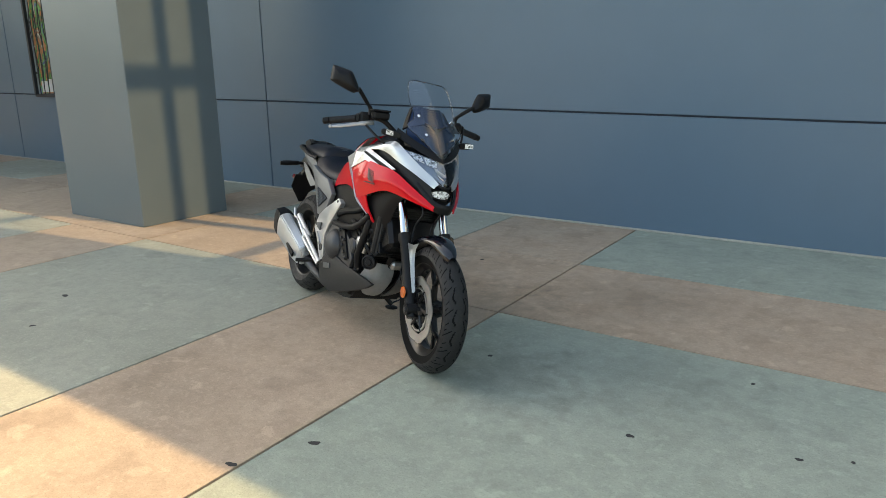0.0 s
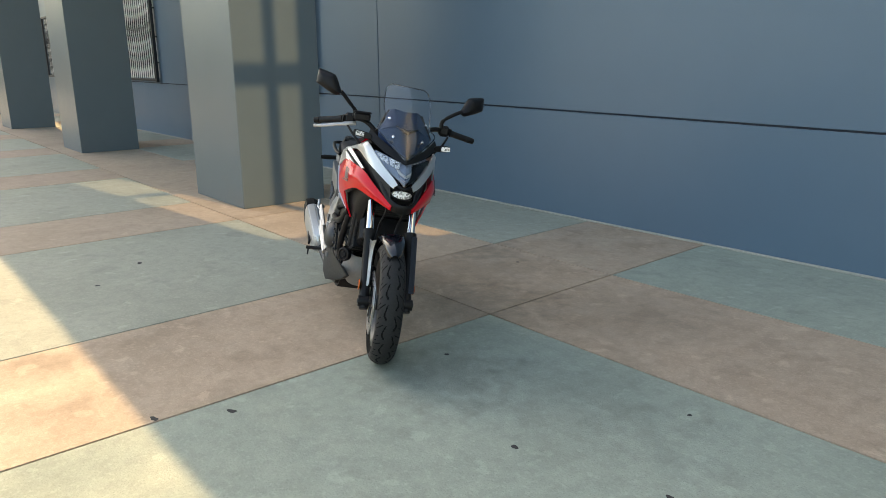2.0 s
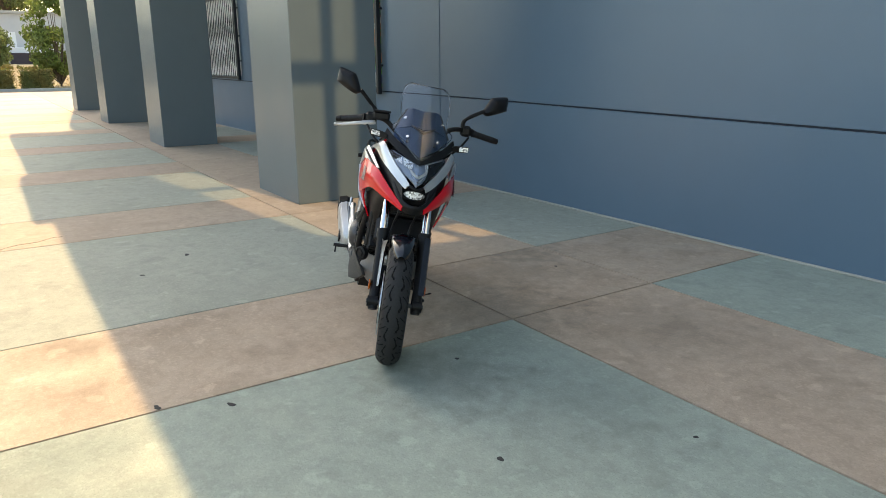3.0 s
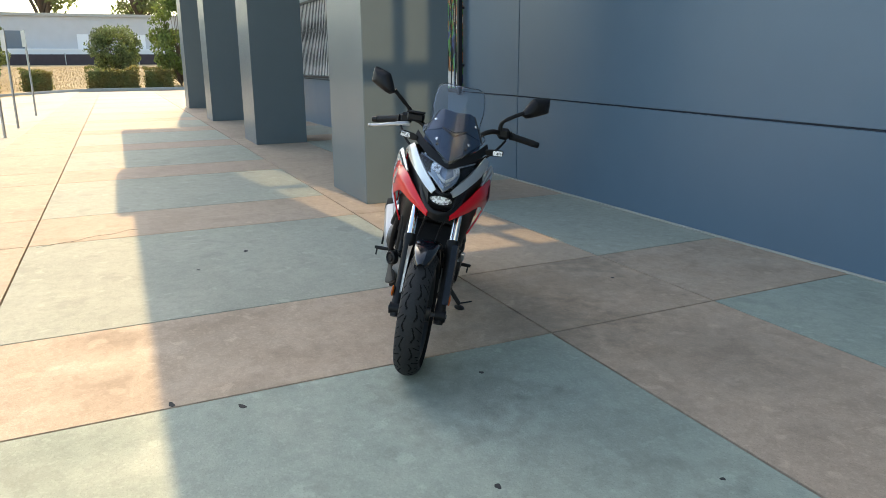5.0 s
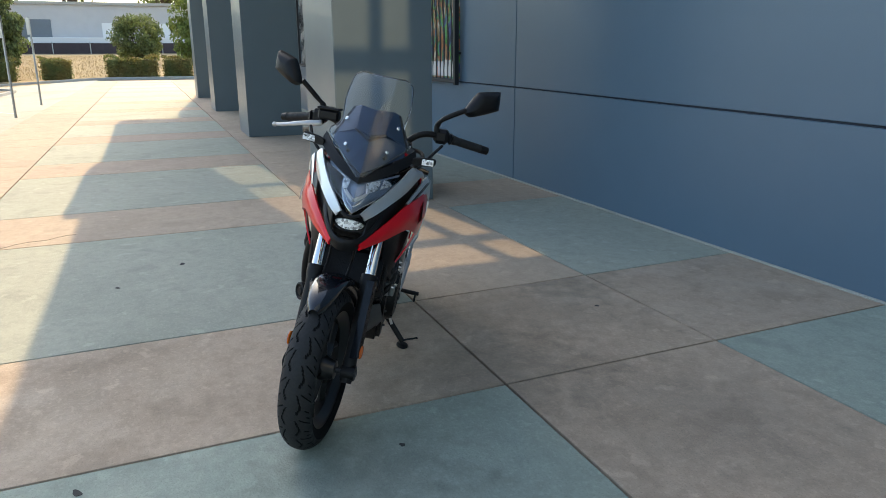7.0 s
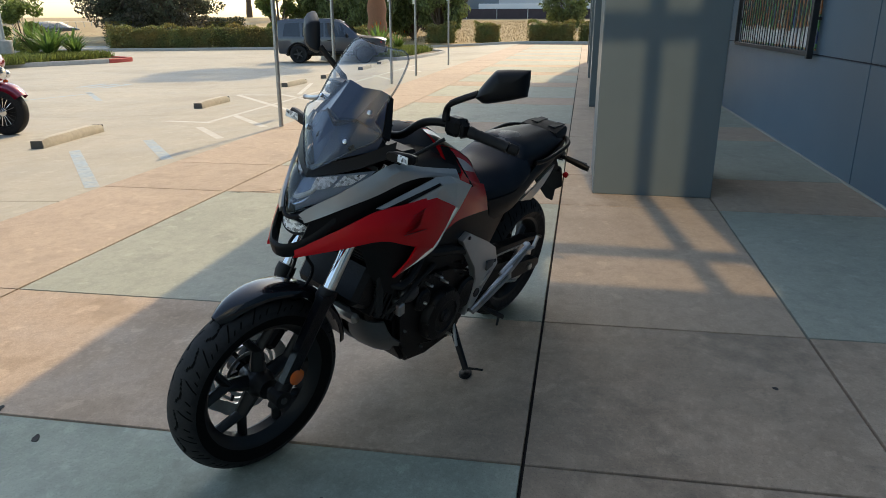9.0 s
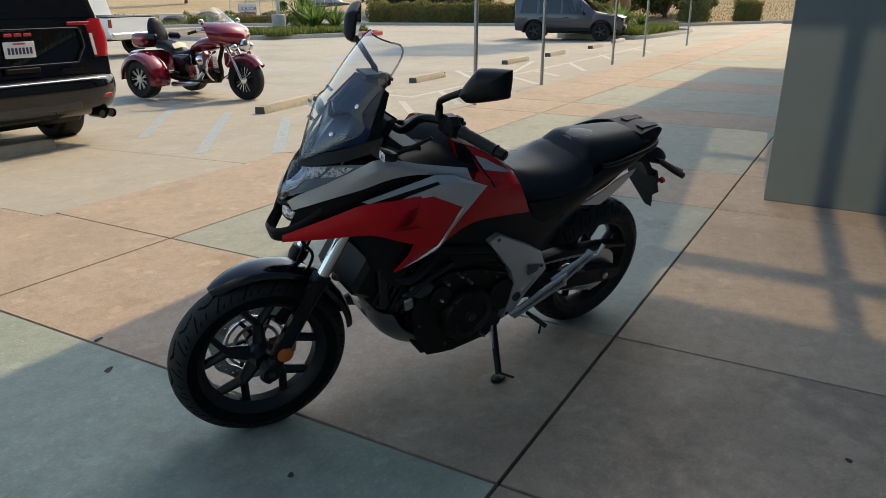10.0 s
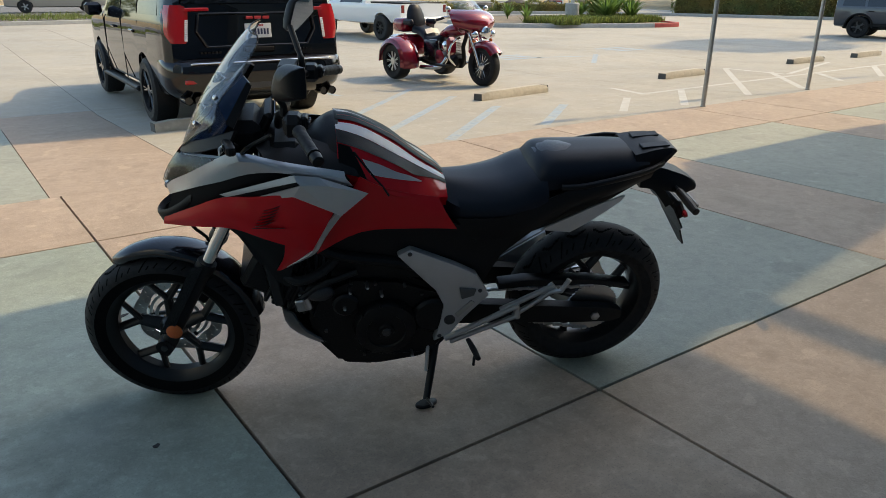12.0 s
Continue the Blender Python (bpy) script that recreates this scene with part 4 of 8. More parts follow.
    for t, g in ((-0.034, 0.30), (-0.030, 0.62), (-0.018, 0.88), (0.0, 1.0), (0.010, 1.0), (0.013, 0.97)):
        rows.append([mir @ (c + face * t + along * (p.x * 0.084 * g) + upward * (p.y * 0.048 * g)) for p in shape])
    bm = bmesh.new()
    loft(bm, rows, ring=True, cap=True)
    part("mirror_shell", bm, M_BLACK, mr)
    bm = bmesh.new()
    bm.faces.new([bm.verts.new(mir @ (c + face * 0.0145 + along * (p.x * 0.077) + upward * (p.y * 0.042))) for p in shape])
    part("mirror_face", bm, M_MIRROR, mr)
# brake lever and reservoir on its right
bm = bmesh.new()
tube(bm, [(-0.445, -0.225, 1.130), (-0.435, -0.30, 1.118), (-0.455, -0.38, 1.098), (-0.470, -0.425, 1.090)], [0.010, 0.008, 0.007, 0.006], 10, 4, flat=1.3)
ball(bm, (-0.472, -0.432, 1.089), (0.010, 0.010, 0.010), 12, 8)
part("brake_lever", bm, M_ALU, bike, "polished aluminium brake lever", m=STEER)
bm = bmesh.new()
box(bm, (-0.435, -0.195, 1.168), (0.05, 0.085, 0.04), 0.008)
box(bm, (-0.435, -0.195, 1.192), (0.056, 0.092, 0.010), 0.004)
part("fluid_reservoir", bm, M_BLACK, bike, m=STEER)

# windscreen: centre line and swept-back edge
SCR = [(1.000, -0.128, 0.012, 0.002), (1.040, -0.146, 0.060, 0.018), (1.080, -0.165, 0.104, 0.036), (1.112, -0.182, 0.142, 0.054), (1.138, -0.196, 0.150, 0.058), (1.160, -0.210, 0.122, 0.048), (1.190, -0.230, 0.116, 0.046), (1.245, -0.268, 0.123, 0.052), (1.30, -0.312, 0.119, 0.048), (1.335, -0.343, 0.110, 0.040), (1.352, -0.362, 0.085, 0.026)]
rows = [[(xc - back * (q * q), hw * q, z) for q in (-1, -0.7, -0.35, 0, 0.35, 0.7, 1)] for z, xc, hw, back in SCR]
bm = bmesh.new()
grid = [smooth_path(r, 3) for r in rows]
cols = [smooth_path([r[j] for r in grid], 2) for j in range(len(grid[0]))]
fs = loft(bm, [[cols[j][i] for j in range(len(cols))] for i in range(len(cols[0]))])
screen = part("windscreen", bm, M_SCREEN, bike, "clear tall windscreen held by four bolts")
screen.visible_shadow = False
# polished rim of the screen
bm = bmesh.new()
rim = [r[-1] for r in rows] + [rows[-1][k] for k in (5, 4, 3, 2, 1)] + [r[0] for r in rows[::-1]]
tube(bm, rim, 0.0028, 6, 3)
part("screen_edge", bm, glass_mat("screen_edge_acrylic", (0.85, 0.9, 0.95), 0.1, 0.7), screen)
for s in (1, -1):
    for z, xc, y in ((1.098, -0.190, 0.076), (1.182, -0.258, 0.096)):
        bm = bmesh.new()
        p, d = V(xc + 0.004, y * s, z), V(0.62, 0.42 * s, 0.5).normalized()
        tube(bm, [p - d * 0.02, p, p + d * 0.003, p + d * 0.005], [0.005, 0.0072, 0.0072, 0.0035], 12)
        part("screen_bolt", bm, M_CHROME, screen)
# dark inner cowl behind the screen: flat facets, a straight top edge and a chevron step
CO = {"t0": (-0.326, 0, 1.226), "t1": (-0.338, 0.062, 1.232), "w1": (-0.352, 0.088, 1.222), "w2": (-0.318, 0.112, 1.170), "w3": (-0.285, 0.136, 1.118),
      "q2": (-0.232, 0, 1.142), "q3": (-0.252, 0.054, 1.152), "r2": (-0.240, 0, 1.128), "r3": (-0.262, 0.058, 1.140),
      "b0": (-0.152, 0, 1.008), "b1": (-0.196, 0.052, 1.036), "b2": (-0.262, 0.136, 1.080)}
for s in (1, -1):
    bm = bmesh.new()
    vs = {k: bm.verts.new((x, y * s, z)) for k, (x, y, z) in CO.items()}
    for f in (("t0", "t1", "q3", "q2"), ("t1", "w1", "w2", "q3"), ("q3", "w2", "w3", "r3"), ("q2", "q3", "r3", "r2"), ("r2", "r3", "b1", "b0"), ("r3", "w3", "b2", "b1")):
        bm.faces.new([vs[k] for k in f])
    fs = list(bm.faces)
    bmesh.ops.recalc_face_normals(bm, faces=fs)
    bmesh.ops.solidify(bm, geom=fs, thickness=0.004)
    part("inner_cowl", bm, M_BLUEBLACK, bike, "dark faceted cowl behind the screen", smooth=False)
    # hard black cheek beside the cowl, and the strip under the screen
    part("cowl_cheek", skin([[(-0.346, 0.090, 1.224), (-0.312, 0.116, 1.172), (-0.278, 0.140, 1.120)], [(-0.360, 0.094, 1.214), (-0.330, 0.124, 1.160), (-0.300, 0.150, 1.108)]], 0.008, 3, 2, s), M_BLACK, bike)
    part("cowl_trim", skin([[(-0.118, 0.0, 0.978), (-0.150, 0.060, 0.998), (-0.205, 0.125, 1.030), (-0.285, 0.185, 1.075)], [(-0.135, 0.0, 1.012), (-0.168, 0.060, 1.035), (-0.225, 0.118, 1.068), (-0.305, 0.172, 1.112)]], 0.010, 3, 2, s), M_BLACK, bike)
    bm = bmesh.new()
    tube(bm, [(-0.220, 0.0, 1.126), (-0.246, 0.060 * s, 1.152)], [0.013, 0.005], 6, flat=0.6)
    part("cowl_chevron", bm, M_GLOSSBLACK, bike)
# instrument pod
bm = bmesh.new()
box(bm, (-0.385, 0, 1.085), (0.03, 0.15, 0.075), 0.012, Matrix.Rotation(radians(-28), 4, "Y"))
pod = part("instrument_pod", bm, M_BLACK, bike)
bm = bmesh.new()
box(bm, (-0.402, 0, 1.092), (0.004, 0.130, 0.060), 0.001, Matrix.Rotation(radians(-28), 4, "Y"))
part("display", bm, M_CARGLASS, pod)
bm = bmesh.new()
box(bm, (-0.30, 0, 1.05), (0.16, 0.2, 0.10), 0.03)
part("inner_fairing", bm, M_BLACK, bike)

# headlight, wedge shaped, with its lens and reflector bowls
for s in (1, -1):
    rows = [[(-0.108, 0.0, 0.975), (-0.140, 0.060, 0.992), (-0.238, 0.142, 1.014)],
            [(-0.078, 0.0, 0.935), (-0.112, 0.056, 0.952), (-0.196, 0.128, 0.978)],
            [(-0.056, 0.0, 0.890), (-0.082, 0.036, 0.905), (-0.132, 0.086, 0.932)],
            [(-0.056, 0.0, 0.872), (-0.066, 0.012, 0.876), (-0.080, 0.022, 0.880)]]
    back = [[(x - 0.035, y * 0.95, z) for x, y, z in r] for r in rows]
    hl = part("headlight", skin(back, 0.004, 3, 3, s), M_LAMPHOUSE, bike, "wedge-shaped clear headlight")
    lens = part("lens", skin(rows, 0.003, 3, 3, s), M_LENS, hl)
    lens.visible_shadow = False
    for name, q0, q1 in (("reflector_bowl", 0.0, 0.46), ("reflector_bowl", 0.54, 1.0)):
        face = []
        for a, b in (((-0.136, 0.030, 0.982), (-0.236, 0.134, 1.009)), ((-0.120, 0.032, 0.966), (-0.218, 0.127, 0.995)), ((-0.106, 0.038, 0.948), (-0.192, 0.114, 0.978))):
            face.append([V(*a).lerp(V(*b), q0 + (q1 - q0) * k / 2) for k in range(3)])
        part(name, skin(face, 0.003, 2, 2, s), M_CRYSTAL, hl, "reflector with facet glints painted into its colour")
    bm = bmesh.new()
    tube(bm, [(-0.088, 0.001 * s, 0.920), (-0.108, 0.030 * s, 0.938), (-0.122, 0.046 * s, 0.958)], [0.0075, 0.007, 0.005], 8, 4)
    part("light_strip", bm, M_SIGNWHITE, hl)
    bm = bmesh.new()
    tube(bm, [(-0.080, 0.001 * s, 0.898), (-0.094, 0.022 * s, 0.912), (-0.108, 0.034 * s, 0.928)], [0.003, 0.003, 0.002], 8, 3)
    part("light_strip", bm, M_REFLECTOR, hl)
# lower lamp
bm = bmesh.new()
rows = []
for t, w, h in ((-0.03, 0.05, 0.018), (0.0, 0.054, 0.021), (0.008, 0.049, 0.018), (0.010, 0.03, 0.010)):
    rows.append([(-0.084 + t - 0.35 * abs(w * math.cos(a)) * abs(math.cos(a)), w * math.cos(a), 0.832 + h * math.sin(a)) for a in [2 * math.pi * j / 24 for j in range(24)]])
loft(bm, rows, ring=True, cap=True)
low = part("lower_lamp", bm, M_CRYSTAL, bike, "oval lower lamp with clear lens")
bm = bmesh.new()
tube(bm, [(-0.084 + 0.002 - 0.35 * 0.058 * abs(math.cos(a)) ** 2, 0.058 * math.cos(a), 0.832 + 0.024 * math.sin(a)) for a in [2 * math.pi * j / 24 for j in range(25)]], 0.005, 6)
part("lamp_rim", bm, M_BLACK, low)
# chin: black beak with an opening under the lower lamp
for s in (1, -1):
    part("chin", skin([[(-0.026, 0.0, 0.790), (-0.032, 0.026, 0.792), (-0.060, 0.056, 0.806), (-0.105, 0.086, 0.842), (-0.150, 0.104, 0.884)],
                       [(-0.020, 0.0, 0.776), (-0.027, 0.029, 0.778), (-0.057, 0.061, 0.790), (-0.102, 0.092, 0.826), (-0.146, 0.112, 0.862)],
                       [(-0.032, 0.0, 0.744), (-0.038, 0.026, 0.746), (-0.060, 0.052, 0.756), (-0.094, 0.080, 0.784), (-0.130, 0.102, 0.834)]], 0.018, 3, 3, s), M_BLACK, bike, "matte black pointed beak")
    part("beak_cheek", skin([[(-0.094, 0.048, 0.858), (-0.116, 0.070, 0.874), (-0.150, 0.094, 0.902)], [(-0.098, 0.062, 0.840), (-0.118, 0.082, 0.858), (-0.152, 0.104, 0.888)], [(-0.092, 0.068, 0.812), (-0.116, 0.090, 0.842), (-0.156, 0.107, 0.874)]], 0.008, 3, 3, s), M_BLACK, bike)
bm = bmesh.new()
tube(bm, [(-0.135, 0.080, 0.905), (-0.080, 0.036, 0.876), (-0.062, 0, 0.864), (-0.080, -0.036, 0.876), (-0.135, -0.080, 0.905)], 0.007, 8, 4)
box(bm, (-0.13, 0, 0.83), (0.05, 0.15, 0.10), 0.02)
part("lamp_surround", bm, M_BLACK, bike)

for s in (1, -1):
    # upper silver blade from beak to tank
    part("upper_fairing", skin([[(-0.068, 0.036, 0.880), (-0.092, 0.060, 0.908), (-0.155, 0.108, 0.955), (-0.225, 0.148, 1.006), (-0.300, 0.176, 1.046), (-0.42, 0.190, 1.021), (-0.52, 0.198, 1.002), (-0.608, 0.204, 0.986)],
                                [(-0.074, 0.048, 0.868), (-0.106, 0.080, 0.896), (-0.170, 0.126, 0.935), (-0.240, 0.168, 0.982), (-0.310, 0.196, 1.026), (-0.42, 0.207, 1.009), (-0.52, 0.214, 0.989), (-0.612, 0.216, 0.968)],
                                [(-0.078, 0.052, 0.856), (-0.104, 0.086, 0.880), (-0.172, 0.132, 0.918), (-0.250, 0.172, 0.953), (-0.330, 0.198, 0.986), (-0.42, 0.210, 0.992), (-0.52, 0.216, 0.972), (-0.630, 0.217, 0.942)]], 0.007, 3, 3, s), M_SILVER, bike, "matte silver upper fairing blade", angle=18)
    # dark recess between the blades
    part("fairing_recess", skin([[(-0.10, 0.070, 0.895), (-0.20, 0.128, 0.935), (-0.32, 0.180, 0.985), (-0.45, 0.192, 0.985), (-0.62, 0.196, 0.93)],
                                 [(-0.075, 0.064, 0.835), (-0.20, 0.135, 0.880), (-0.32, 0.176, 0.900), (-0.45, 0.200, 0.900), (-0.60, 0.205, 0.86)],
                                 [(-0.058, 0.058, 0.790), (-0.20, 0.130, 0.815), (-0.32, 0.172, 0.800), (-0.45, 0.190, 0.76), (-0.55, 0.195, 0.74)]], 0.006, 3, 3, s), M_BLACK, bike)
    # second silver wing: bright upper edge, dark slot, broad rear face
    W = {"f": (-0.242, 0.182, 0.916), "fi": (-0.262, 0.190, 0.910), "k": (-0.460, 0.232, 0.994), "k2": (-0.530, 0.234, 0.986), "tip": (-0.676, 0.238, 0.927), "ki": (-0.468, 0.244, 0.977),
         "m": (-0.478, 0.248, 0.967), "l": (-0.318, 0.206, 0.906), "rk": (-0.456, 0.246, 0.930), "rc": (-0.566, 0.259, 0.880), "e": (-0.592, 0.257, 0.864), "n": (-0.560, 0.250, 0.962)}
    wing = part("silver_wing", faceted(W, [("f", "fi", "ki", "k"), ("k", "ki", "n", "k2"), ("k2", "n", "tip"), ("ki", "m", "n"), ("m", "rk", "rc", "n"), ("n", "rc", "e", "tip"), ("l", "rk", "m")], 0.006, s), M_SILVER, bike, "matte silver side wing", smooth=False)
    W2 = {"fi": (-0.258, 0.184, 0.910), "ki": (-0.468, 0.238, 0.977), "m": (-0.478, 0.242, 0.967), "l": (-0.300, 0.195, 0.902)}
    part("wing_slot", faceted(W2, [("fi", "l", "m", "ki")], 0.004, s), M_BLACK, wing, smooth=False)
    part("silver_edge", skin([[(-0.592, 0.256, 0.864), (-0.545, 0.248, 0.792), (-0.506, 0.236, 0.721), (-0.408, 0.178, 0.634)],
                              [(-0.574, 0.261, 0.872), (-0.530, 0.253, 0.796), (-0.496, 0.240, 0.726), (-0.402, 0.182, 0.636)]], 0.008, 4, 2, s), M_SILVER, bike, "bright silver edging strip")
    # red shroud with its downward spike
    red = part("side_shroud", skin([[(-0.048, 0.052, 0.776), (-0.150, 0.128, 0.848), (-0.245, 0.182, 0.905), (-0.345, 0.216, 0.920), (-0.451, 0.240, 0.930), (-0.572, 0.252, 0.880)],
                                    [(-0.046, 0.058, 0.764), (-0.150, 0.140, 0.815), (-0.262, 0.206, 0.858), (-0.38, 0.240, 0.850), (-0.470, 0.256, 0.845), (-0.534, 0.252, 0.806)],
                                    [(-0.044, 0.056, 0.754), (-0.150, 0.136, 0.784), (-0.268, 0.198, 0.806), (-0.36, 0.226, 0.780), (-0.440, 0.236, 0.752), (-0.500, 0.239, 0.735)]], 0.007, 4, 4, s), M_RED, bike, "glossy red side shroud with a dark wing mark")
    part("shroud_spike", skin([[(-0.420, 0.2320, 0.764), (-0.470, 0.238, 0.752), (-0.504, 0.237, 0.742)],
                               [(-0.412, 0.212, 0.700), (-0.435, 0.214, 0.693), (-0.458, 0.212, 0.687)],
                               [(-0.386, 0.180, 0.632), (-0.394, 0.181, 0.631), (-0.404, 0.180, 0.632)]], 0.007, 3, 3, s), M_RED, bike)
    bm = bmesh.new()
    for i in range(6):
        z = 0.838 + 0.010 * i
        x0, x1 = -0.338 - 0.006 * i, -0.400 - 0.006 * i
        tube(bm, [(x0, (0.2375 - 0.0009 * i) * s, z - 0.006), ((x0 + x1) / 2, (0.2420 - 0.0010 * i) * s, z + 0.002), (x1, (0.2460 - 0.0013 * i) * s, z + 0.016)], [0.0030, 0.0066, 0.0012], 6, 3, flat=0.25)
    tube(bm, [(-0.330, 0.2372 * s, 0.826), (-0.425, 0.2487 * s, 0.828)], 0.0040, 6, flat=0.25)
    part("wing_mark", bm, M_DECAL, red)
    # black flank between red shroud and radiator
    part("radiator_shroud", skin([[(-0.20, 0.125, 0.80), (-0.32, 0.165, 0.800), (-0.46, 0.205, 0.75)], [(-0.27, 0.125, 0.74), (-0.34, 0.168, 0.70), (-0.44, 0.190, 0.67)], [(-0.33, 0.130, 0.62), (-0.37, 0.152, 0.58), (-0.42, 0.166, 0.55)]], 0.006, 3, 3, s), M_BLACK, bike)
    # red side cover under tank
    part("side_cover", skin([[(-0.655, 0.205, 0.965), (-0.72, 0.196, 0.925), (-0.80, 0.182, 0.893), (-0.905, 0.155, 0.858)],
                             [(-0.590, 0.216, 0.852), (-0.69, 0.208, 0.845), (-0.82, 0.190, 0.825), (-0.935, 0.165, 0.800)],
                             [(-0.515, 0.212, 0.706), (-0.655, 0.209, 0.776), (-0.83, 0.188, 0.765), (-0.972, 0.160, 0.738)]], 0.006, 4, 4, s), M_RED, bike, "glossy red side cover")
    # indicator
    bm = bmesh.new()
    tube(bm, [(-0.30, 0.140 * s, 1.048), (-0.292, 0.172 * s, 1.070)], 0.010, 8)
    ind = part("front_indicator", bm, M_BLACK, bike)
    bm = bmesh.new()
    rows = []
    for t, w, h in ((-0.016, 0.038, 0.012), (-0.008, 0.045, 0.016), (0.004, 0.046, 0.0165), (0.010, 0.042, 0.013)):
        ring = []
        for j in range(18):
            a = 2 * math.pi * j / 18
            e = (abs(math.cos(a)) ** 4 + abs(math.sin(a)) ** 4) ** -0.25
            ring.append((-0.285 + t - 0.25 * w * math.cos(a) * e * s * s, (0.212 + w * math.cos(a) * e) * s, 1.078 + h * math.sin(a) * e + 0.1 * w * math.cos(a) * e))
        rows.append(ring)
    loft(bm, rows, ring=True, cap=True)
    part("indicator_body", bm, M_BLACK, ind)
    bm = bmesh.new()
    box(bm, (-0.2740, 0.212 * s, 1.0785), (0.004, 0.078, 0.023), 0.0015, Matrix.Rotation(radians(-14 * s), 4, "Z") @ Matrix.Rotation(radians(6 * s), 4, "X"))
    part("indicator_lens", bm, M_CRYSTAL, ind)

# tank with a storage lid: stations along it, each with the edges of its bands
# (x, crest, lid edge y z, stripe y z, stripe foot y z, flank top y z, flank foot y z, base z)
TANK = [(-0.592, 1.080, 0.030, 1.077, 0.042, 1.074, 0.080, 1.068, 0.130, 1.046, 0.172, 0.995, 0.95),
        (-0.640, 1.073, 0.030, 1.071, 0.042, 1.066, 0.085, 1.054, 0.148, 1.037, 0.188, 0.965, 0.92),
        (-0.690, 1.052, 0.030, 1.050, 0.042, 1.047, 0.085, 1.031, 0.153, 1.016, 0.197, 0.930, 0.90),
        (-0.760, 1.014, 0.030, 1.010, 0.042, 1.004, 0.085, 0.988, 0.152, 0.979, 0.195, 0.893, 0.87),
        (-0.800, 0.986, 0.030, 0.982, 0.042, 0.976, 0.083, 0.963, 0.145, 0.952, 0.186, 0.882, 0.86),
        (-0.830, 0.962, 0.030, 0.958, 0.042, 0.952, 0.080, 0.944, 0.138, 0.929, 0.178, 0.874, 0.85),
        (-0.870, 0.930, 0.028, 0.927, 0.040, 0.922, 0.078, 0.919, 0.118, 0.911, 0.164, 0.862, 0.84),
        (-0.910, 0.902, 0.026, 0.899, 0.036, 0.896, 0.070, 0.892, 0.094, 0.888, 0.144, 0.850, 0.82),
        (-0.945, 0.872, 0.020, 0.870, 0.030, 0.868, 0.050, 0.865, 0.070, 0.860, 0.112, 0.834, 0.80)]
NOSE = [(-0.440, 0.990, 0.060, 0.150, 0.94), (-0.500, 1.022, 0.066, 0.170, 0.94), (-0.545, 1.062, 0.082, 0.180, 0.94), (-0.586, 1.081, 0.092, 0.188, 0.93), (-0.604, 1.076, 0.092, 0.188, 0.93), (-0.625, 1.030, 0.066, 0.180, 0.92), (-0.665, 0.975, 0.060, 0.180, 0.93)]


def tank_half(x, zc, *e):
    """The half section of the tank at one station, from the crest down."""
    return [(0, zc)] + list(zip(e[0:10:2], e[1:10:2])) + [(e[8] * 0.97, e[10])]


def tank_at(x):
    """The half section at any place along the tank."""
    for a, b in zip(TANK, TANK[1:]):
        if b[0] <= x <= a[0]:
            k = (x - a[0]) / (b[0] - a[0])
            return tank_half(*[p + (q - p) * k for p, q in zip(a, b)])
    return tank_half(*TANK[-1])


def tank_side(x, z):
    """Half-width of the tank cover at a place on its flank."""
    half = tank_at(x)
    for (y0, z0), (y1, z1) in zip(half[4:], half[5:]):
        if z1 <= z <= z0:
            return y0 + (y1 - y0) * (z0 - z) / max(1e-6, z0 - z1)
    return half[4][0]


def tank_rows(cols, n=3):
    cc = [smooth_path(c, n) for c in cols]
    return [[c[i] for c in cc] for i in range(len(cc[0]))]


def tank_band(i, j, s, lift):
    """A thin panel between two edge lines of the tank."""
    cols = []
    for k in (i, j):
        cols.append([V(t[0], (tank_half(*t)[k][0] + lift * 0.6) * s, tank_half(*t)[k][1] + lift) for t in TANK])
    mid = [(a + b) / 2 + V(0, 0.001 * s, 0.0015) for a, b in zip(*cols)]
    b = bmesh.new()
    fs = loft(b, tank_rows([cols[0], mid, cols[1]]))
    bmesh.ops.solidify(b, geom=fs, thickness=0.002)
    return b


bm = bmesh.new()
rings = []
for t in TANK:
    half = tank_half(*t)
    rings.append([(t[0], y, z) for y, z in half] + [(t[0], -y, z) for y, z in half[:0:-1]])
loft(bm, tank_rows([[r[j] for r in rings] for j in range(len(rings[0]))]), ring=True, cap=True)
part("tank_cover", bm, M_RED, bike, "glossy red tank cover", angle=40)
bm = bmesh.new()
rings = []
for x, zt, wt, wb, zb in NOSE:
    half = [(0, zt), (wt * 0.55, zt - 0.004), (wt, zt - 0.022), (wt + 0.42 * (wb - wt), zt - 0.35 * (zt - zb)), (wb, zb + 0.25 * (zt - zb)), (wb * 0.97, zb)]
    rings.append([(x, y, z) for y, z in half] + [(x, -y, z) for y, z in half[:0:-1]])
loft(bm, tank_rows([[r[j] for r in rings] for j in range(len(rings[0]))]), ring=True, cap=True)
part("tank_nose", bm, M_BLACK, bike, "black moulded tank nose", angle=30)
